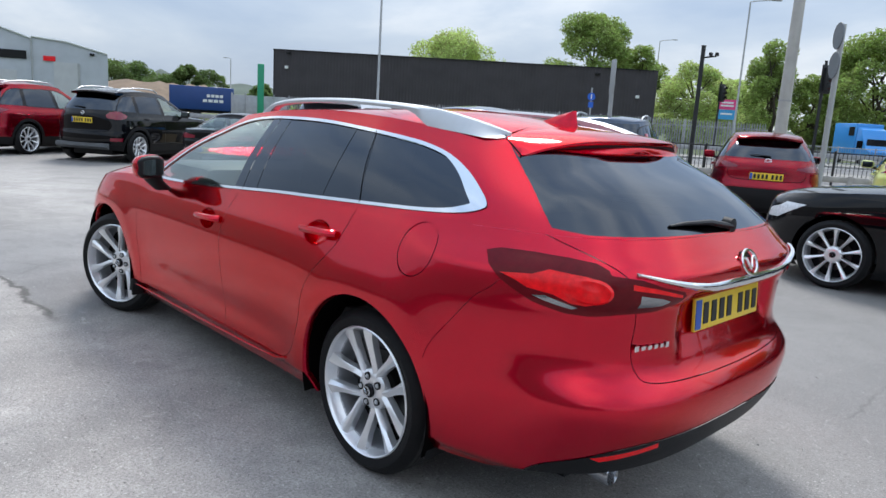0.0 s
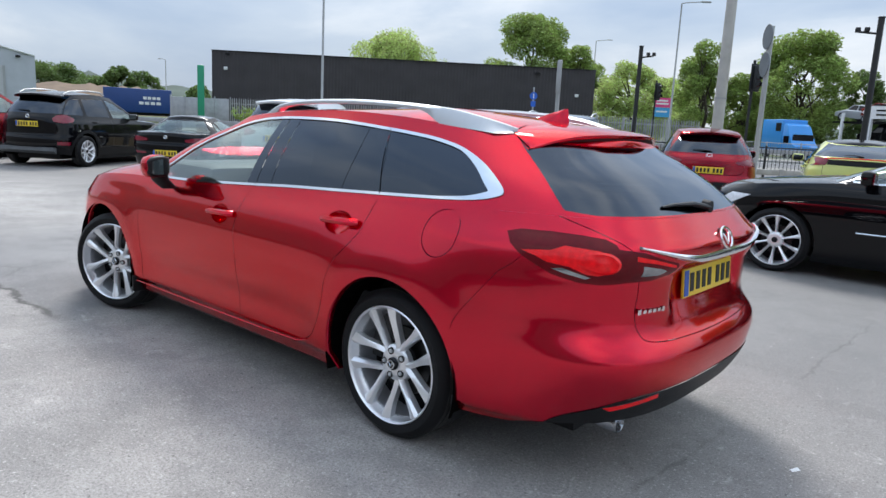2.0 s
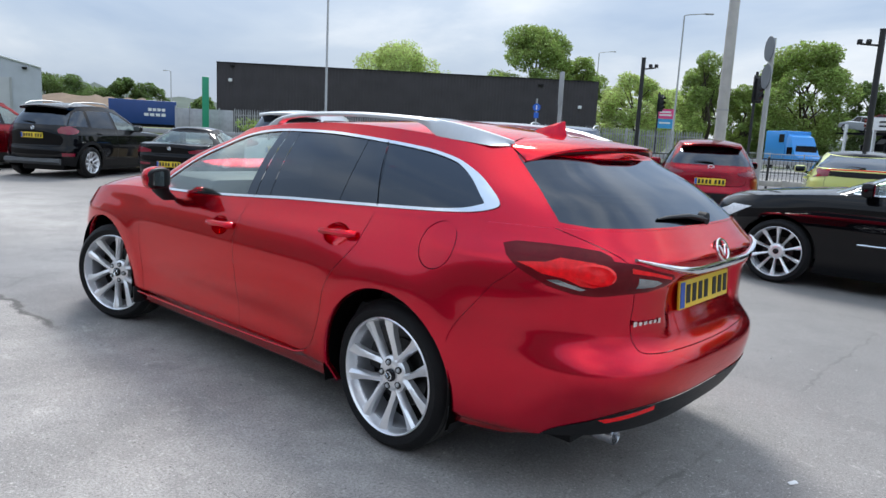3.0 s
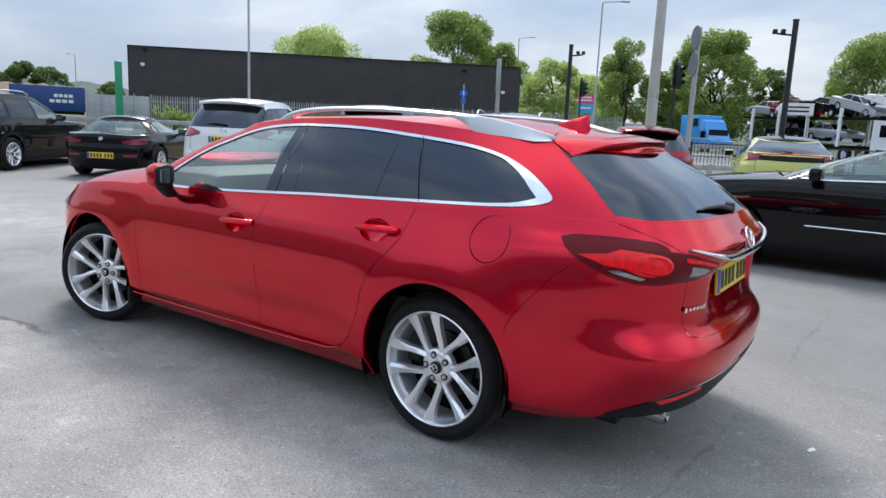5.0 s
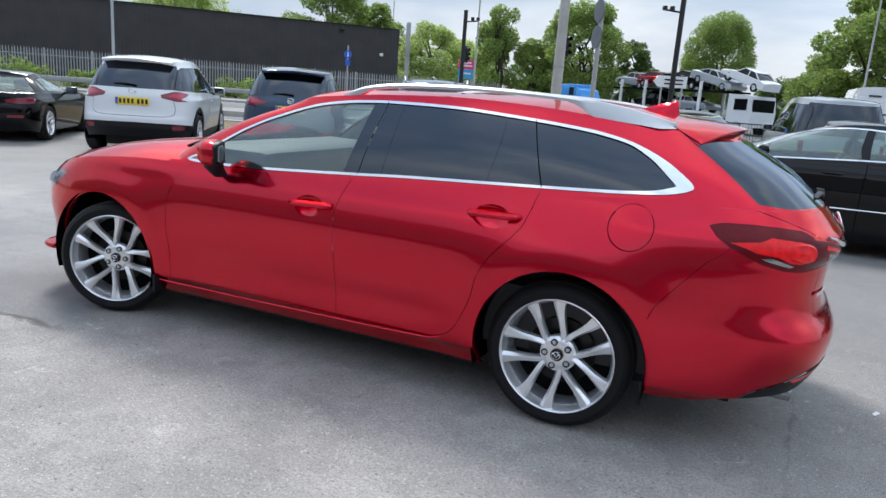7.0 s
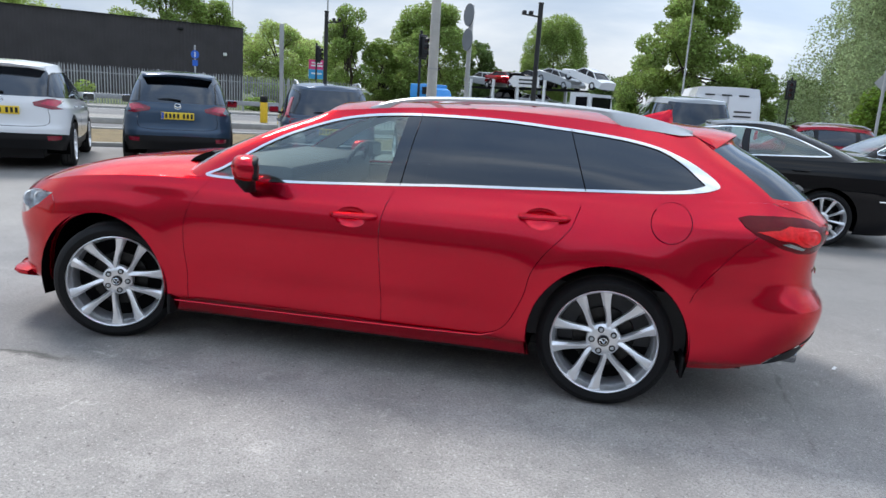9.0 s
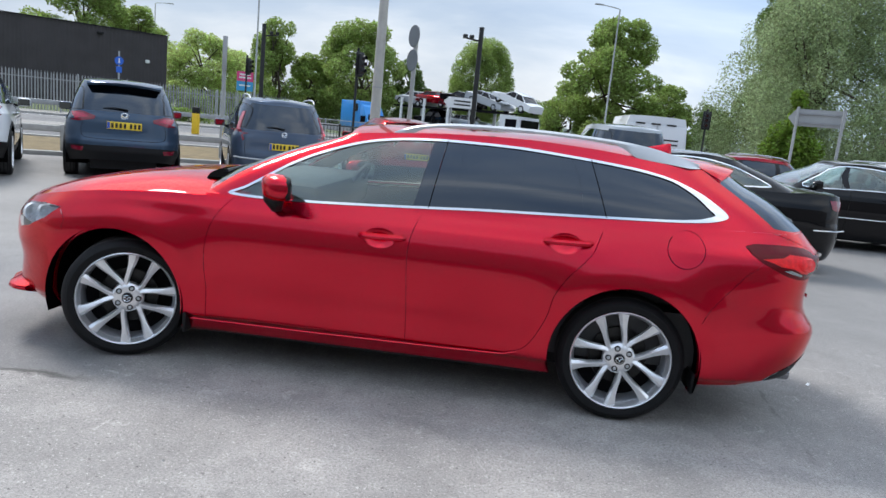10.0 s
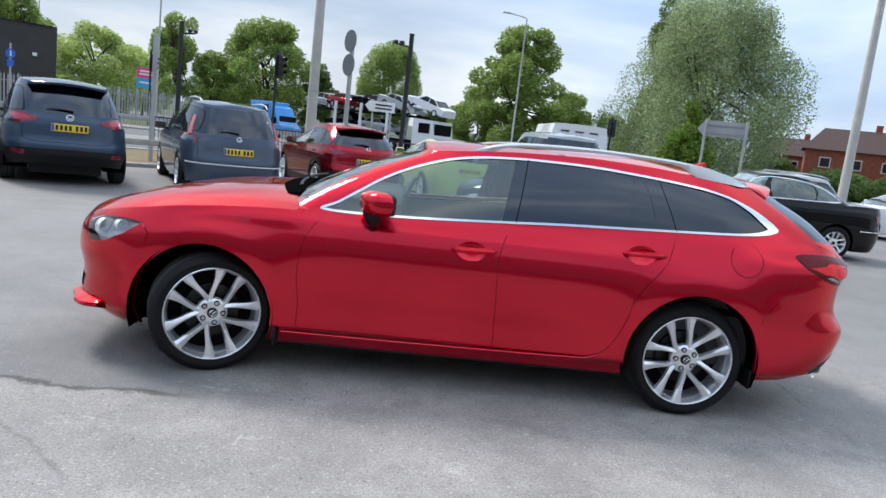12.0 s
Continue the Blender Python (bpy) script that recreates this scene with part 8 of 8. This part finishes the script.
t = thing("blue_sign", "small blue traffic sign on a grey post", "sign", turn_z(-24.0, 35.1, 0, 35))
part("post", Geo().tube([(0, 0.05, 0), (0, 0.05, 3.9)], 0.05, 8), M["polegrey"], t)
part("sign_face", Geo().lathe([(0.001, -0.02), (0.24, -0.02), (0.24, 0.02)], 24, Matrix.Translation((0, 0, 3.35))), M["bluesign"], t)
part("arrow", Geo().box((0, -0.03, 3.35), (0.07, 0.01, 0.28), pose(0, 0, 0)), M["signwhite"], t, smooth=False)
part("sign_face", Geo().box((0, 0, 2.85), (0.3, 0.03, 0.35)), M["bluesign"], t, smooth=False)

t = thing("direction_sign", "wide road direction sign seen from the back on two posts", "sign", turn_z(8.85, 19.25, 0, -30))
part("board", Geo().prism([(-0.95, 2.84), (-0.72, 3.14), (0.72, 3.14), (0.72, 2.60), (-0.72, 2.60)], 0.04), M["polegrey"], t, "grey back of a pointed board", smooth=False)
for z in (2.72, 3.0):
    part("rail", Geo().box((0, -0.03, z), (1.4, 0.04, 0.05)), M["galv"], t, smooth=False)
for dx in (-0.66, 0.66):
    part("post", Geo().tube([(dx, -0.09, 0), (dx, -0.09, 3.2)], 0.045, 8), M["polegrey"], t)

t = thing("direction_sign", "small white arrow direction sign on two posts", "sign", turn_z(-3.5, 29.9, 0.4, 12))
part("board", Geo().prism([(-0.85, 2.25), (-0.62, 2.50), (0.62, 2.50), (0.62, 2.0), (-0.62, 2.0)], 0.03), M["signwhite"], t, smooth=False)
for z in (2.33, 2.16):
    part("lettering", Geo().box((0.05, -0.01, z), (0.8, 0.01, 0.07)), M["ink"], t, smooth=False)
for dx in (-0.45, 0.45):
    part("post", Geo().tube([(dx, 0.06, -0.4), (dx, 0.06, 2.5)], 0.04, 8), M["polegrey"], t)

t = thing("bollard", "yellow and black plastic traffic bollard on the island", "bollard", Matrix.Translation((-14.0, 23.9, 0.12)))
part("body", Geo().box((0, 0, 0.45), (0.28, 0.2, 0.9), bevel=0.03), M["yellow"], t)
part("face", Geo().box((0.0, 0, 0.98), (0.3, 0.22, 0.3), bevel=0.05), M["trimblack"], t, "black bollard head")


def guard_rail(s0, s1, n, z, h=1.05, mat="poleblack", name="guard_rail", label="black pedestrian guard rail along the island"):
    t = thing(name, label, "railing", turn_z(*at_road(s0, n), math.degrees(ROAD_T)))
    t.location.z = z
    L = s1 - s0
    for zz in (0.16, h):
        part("rail", Geo().tube([(0, 0, zz), (L, 0, zz)], 0.025, 6), M[mat], t)
    bar = Geo().tube([(0, 0, 0.16), (0, 0, h)], 0.010, 5).mesh("bar", M[mat])
    i = 0
    while i * 0.13 < L:
        o = part("bar", bar, None, t)
        o.matrix_basis = Matrix.Translation((i * 0.13, 0, 0))
        i += 1
    for k in range(int(L / 2.0) + 1):
        part("post", Geo().tube([(k * 2.0, 0, 0), (k * 2.0, 0, h + 0.06)], 0.04, 8), M[mat], t)


guard_rail(3.0, 34.0, 21.2, 0.05, label="black pedestrian guard rail along the kerb")
guard_rail(12.0, 21.0, 40.3, 0.12, mat="galv", label="pale steel guard rail along the far pavement")

t = thing("knee_rail", "low concrete knee rail at the forecourt edge", "rail", turn_z(*at_road(-8, 15.1), math.degrees(ROAD_T)))
for i in range(10):
    part("post", Geo().box((i * 1.9, 0, 0.32), (0.13, 0.13, 0.66), bevel=0.015), M["kerb"], t)
part("rail", Geo().box((8.55, -0.02, 0.55), (17.4, 0.07, 0.14), bevel=0.01), M["kerb"], t)
t = thing("crash_barrier", "long pale steel barrier in front of the palisade fence", "rail", turn_z(*at_road(-30, 42.6), math.degrees(ROAD_T)))
part("beam", Geo().box((26, 0, 0.62), (52, 0.06, 0.28), bevel=0.02), M["galv"], t)
for i in range(19):
    part("post", Geo().box((i * 2.9, 0.06, 0.35), (0.1, 0.08, 0.75)), M["galv"], t, smooth=False)


def shrub(s, n, h, w, seed, mat="leaf"):
    rng = np.random.default_rng(seed)
    x, y, _ = at_road(s, n)
    t = thing("shrub", "green shrub growing at the foot of the fence", "shrub", Matrix.Translation((x, y, 0.1)), "shrubs at the fence")
    blobs = [(rng.uniform(-w, w) * 0.4, rng.uniform(-w, w) * 0.2, rng.uniform(0.2, 0.75) * h, w * 0.25, w * 0.2, h * 0.25) for _ in range(9)]
    v, f = leaf_cloud(blobs, 700, 0.14, rng)
    me = bpy.data.meshes.new("foliage")
    me.from_pydata(v.tolist(), [], f.tolist())
    me.materials.append(M[mat])
    part("foliage", me, None, t)
    g = Geo()
    for b in blobs[:5]:
        g.tube([(0, 0, 0), (b[0] * 0.6, b[1] * 0.6, b[2] * 0.6), b[:3]], [0.03, 0.02, 0.008], 5)
    part("stems", g, M["bark"], t)


for i, (s, h, w) in enumerate(((-17.5, 1.9, 3.2), (-14.0, 1.4, 2.4), (-9.5, 1.0, 2.0), (-5.0, 1.5, 3.0), (1.0, 1.0, 2.2), (6.5, 1.1, 2.5))):
    shrub(s, 45.0, h, w, 300 + i)


# traffic on the road
def wheel_plain(parent, x, y, r, w=0.25):
    o = part("wheel", Geo().lathe([(r * 0.2, -w / 2 + 0.05), (r * 0.58, -w / 2 + 0.03), (r * 0.62, -w / 2), (r * 0.93, -w / 2), (r, -w / 2 + 0.04), (r, w / 2 - 0.04), (r * 0.93, w / 2), (r * 0.2, w / 2)], 20), M["rubber"], parent)
    o.matrix_basis = pose(x, y, r, 0, 0, 0 if y < 0 else 180)
    part("rim", Geo().lathe([(0.001, -w / 2 + 0.03), (r * 0.3, -w / 2 + 0.01), (r * 0.58, -w / 2 + 0.035)], 16), M["alloy"], o)


def wreck(parent_m, paint, seed, label):
    """A stripped scrap car without doors' glass, dented."""
    rng = np.random.default_rng(seed)
    t = thing("scrap_car", label, "car", parent_m, "scrap cars on the transporter")
    w = 0.82
    j = lambda k: rng.normal() * k
    prof = [(-2.0, 0.28), (-2.05, 0.55), (-1.88, 0.70), (-0.95, 0.84), (1.55, 0.88), (1.95, 0.82), (2.0, 0.3)]
    rings = []
    for yy, dz in ((-w, -0.05), (-w * 0.95, 0.0), (0, 0.03), (w * 0.95, 0.0), (w, -0.05)):
        rings.append([(x + j(0.05), yy + j(0.015), z + (dz if z > 0.6 else 0) + j(0.03)) for x, z in prof])
    part("body", Geo().loft(rings), paint, t, angle=25)
    top = 1.22 + j(0.05)
    house = [[(-0.85, yy, 0.80), (-0.25 + j(0.05), yy * 0.82, top), (0.75 + j(0.05), yy * 0.82, top - 0.02), (1.45, yy, 0.84)] for yy in (-0.74, 0.74)]
    part("window", Geo().loft(house), M["gloss_black"], t, smooth=False)
    part("roof", Geo().box((0.25, 0, top + 0.01), (1.05, 1.22, 0.05), pose(0, 0, 0, j(2), j(2), 0), bevel=0.02), paint, t)
    for s in (-1, 1):
        for x0, x1 in ((-0.8, -0.25), (0.32, 0.28), (1.4, 0.78)):
            part("pillar", Geo().tube([(x0, s * 0.75, 0.82), (x1, s * 0.63, top)], 0.035, 5), paint, t)
        for x in (-1.3, 1.2):
            wheel_plain(t, x, s * 0.74, 0.30, 0.19)
    return t


def transporter():
    m = turn_z(-1.4, 50.5, 0, -41)
    t = thing("car_transporter", "scrap car transporter lorry with grey decks and white posts", "lorry", m)
    L = 12.5
    part("chassis", Geo().box((-L / 2, 0, 0.95), (L, 1.0, 0.3)), M["trimblack"], t, smooth=False)
    part("lower_deck", Geo().box((-L / 2, 0, 1.25), (L, 2.4, 0.14)), M["polegrey"], t, smooth=False)
    part("upper_deck", Geo().box((-L / 2 - 0.2, 0, 2.92), (L, 2.4, 0.12)), M["alloy_dark"], t, smooth=False)
    for x in (-2.6, -5.6, -8.6, -11.6):
        for s in (-1, 1):
            part("post", Geo().box((x, s * 1.2, 2.3), (0.24, 0.12, 2.6)), M["signwhite"], t, "white deck post", smooth=False)
    cab = Geo().loft([[(0.15, y, 0.6), (2.1, y, 0.6), (2.2, y, 1.6), (2.0, y, 2.7), (0.15, y, 2.8)] for y in (-1.2, -1.1, 1.1, 1.2)])
    c = part("cab", cab, M["white"], t, "white lorry cab")
    for s in (-1, 1):
        part("cab_window", Geo().box((1.3, s * 1.21, 2.1), (1.1, 0.03, 0.75)), M["gloss_black"], c, smooth=False)
    part("windscreen", Geo().box((2.16, 0, 2.05), (0.06, 2.0, 0.85)), M["gloss_black"], c, smooth=False)
    for x in (1.2, -2.0, -8.5, -9.8, -11.1):
        for s in (-1, 1):
            wheel_plain(t, x, s * 1.05, 0.48, 0.3)
    for i, (dx, dz, tilt, paint, lab) in enumerate(((0.5, 2.98, 17, "white", "white scrap car tilted over the lorry cab"), (-2.4, 2.98, -12, "silver", "silver scrap car on the upper deck"), (-5.3, 2.98, 10, "black", "dark crushed car on the upper deck"), (-8.4, 2.98, -3, "red2", "red scrap car on the upper deck"), (-11.2, 2.85, 5, "silver", "grey scrap car at the end of the upper deck"),
                                                   (-4.4, 1.32, 0, "silver", "grey scrap car on the lower deck"), (-8.3, 1.32, 2, "black", "black scrap car on the lower deck"))):
        wreck(m @ pose(dx, 0.05, dz + abs(tilt) * 0.02, 0, tilt, 180 if i % 2 else 0), M[paint], 400 + i, lab)


transporter()


def blue_lorry():
    t = thing("box_lorry", "sky blue box lorry with a rounded cab", "lorry", turn_z(-12.4, 50.6, 0, -41) @ Matrix.Scale(0.82, 4))
    L = 3.0
    part("box", Geo().box((-L / 2, 0, 2.15), (L, 2.3, 2.5), bevel=0.08), M["lorryblue"], t)
    part("skirt", Geo().box((-L / 2, 0, 0.75), (L, 2.2, 0.35)), M["lorryblue"], t, smooth=False)
    cab = Geo().loft([[(0.05, y * k, 0.5), (1.9, y * k, 0.5), (2.0, y * k, 1.15), (1.5, y * k, 1.35), (0.95, y * k, 2.15), (0.6, y * k * 0.96, 2.9 if k < 1 else 2.8), (0.05, y * k * 0.96, 3.1 if k < 1 else 3.0)] for y, k in ((-1.1, 1.0), (-1.1, 0.93), (1.1, 0.93), (1.1, 1.0))])
    c = part("cab", cab, M["lorryblue"], t)
    for s in (-1, 1):
        part("cab_window", Geo().box((0.62, s * 1.09, 1.72), (0.75, 0.04, 0.6)), M["gloss_black"], c, smooth=False)
    part("windscreen", Geo().box((1.26, 0, 1.75), (0.05, 1.9, 0.85), pose(0, 0, 0)), M["gloss_black"], c, smooth=False)
    part("vent", Geo().box((-0.55, -1.17, 2.75), (0.7, 0.04, 0.7)), M["trimblack"], t, smooth=False)
    for x in (1.15, -2.2):
        for s in (-1, 1):
            wheel_plain(t, x, s * 0.98, 0.38, 0.25)


blue_lorry()


def panel_van(m, label, L=4.6, H=2.46, w=1.02, group="vans"):
    t = thing("panel_van", label, "van", m, group)
    rings = []
    for y, k in ((-w, 0), (-w * 0.94, 1), (-w * 0.6, 1.35), (0, 1.5), (w * 0.6, 1.35), (w * 0.94, 1), (w, 0)):
        top = H - 0.1 + 0.065 * k
        rings.append([(0, y, 0.35), (0.02, y, 1.2), (-0.06, y * (0.93 if k else 0.95), top if k else H - 0.32), (-L + 1.75, y * (0.93 if k else 0.95), top if k else H - 0.32), (-L + 0.95, y, 1.35 if k == 0 else 1.42), (-L + 0.05, y, 1.0 + 0.03 * k), (-L, y, 0.4)])
    part("body", Geo().loft(rings), M["white"], t, angle=35)
    for s in (-1, 1):
        part("rear_door", Geo().box((0.016, s * w * 0.46, 1.3), (0.025, w * 0.86, 1.75), bevel=0.01), M["white"], t)
        for z in (1.72, 1.58):
            part("lettering", Geo().box((0.03, s * w * 0.46, z), (0.012, w * 0.5, 0.05)), M["ink"], t, smooth=False)
        part("tail_lamp", Geo().box((0.0, s * w * 0.94, 1.0), (0.05, 0.10, 0.42), bevel=0.015), M["lamp_red"], t)
        part("side_window", Geo().box((-L + 1.7, s * w * 0.985, 1.55), (0.8, 0.03, 0.45)), M["gloss_black"], t, smooth=False)
        for x in (-0.85, -L + 0.9):
            wheel_plain(t, x, s * (w - 0.12), 0.33, 0.22)
        for i in range(3):
            part("lettering", Geo().box((-0.7 - i * 0.55, s * w * 0.987, 1.95), (0.34, 0.015, 0.05)), M["ink"], t, smooth=False)
    for i in range(3):
        part("lettering", Geo().box((0.045, -0.55 + i * 0.5, 2.2), (0.012, 0.30, 0.05)), M["ink"], t, smooth=False)
    part("bumper", Geo().box((0.03, 0, 0.48), (0.1, w * 1.9, 0.16), bevel=0.03), M["trimblack"], t)
    number_plate(t, 0.035, 0, 0.78)
    return t


panel_van(stand(3.8, 19.05, 0.0, 92), "white panel van with dark lettering, parked tail on")

# litter on the ground
rng = np.random.default_rng(77)
t = Geo()
for i in range(260):
    x, y = rng.uniform(-6, 5), rng.uniform(-4.4, 2.4)
    r = rng.uniform(0.004, 0.011)
    a = rng.uniform(0, 6.28)
    t.add([(x + r * math.cos(a + k * 2.1) * rng.uniform(0.6, 1.2), y + r * math.sin(a + k * 2.1) * rng.uniform(0.6, 1.2), 0.0) for k in range(3)] + [(x, y, r * 0.7)], [(0, 1, 3), (1, 2, 3), (2, 0, 3)])
solo("gravel", t, M["kerb"], "loose grit scattered over the asphalt", "gravel", kind="stuff", smooth=False)
t = Geo()
t.add([(1.415, 0.165, 0.012), (1.438, 0.195, 0.02), (1.455, 0.188, 0.014), (1.43, 0.162, 0.006)], [(0, 1, 2, 3), (3, 2, 1, 0)])
solo("paper_scrap", t, M["signwhite"], "small scrap of white paper on the asphalt", "litter", smooth=False)
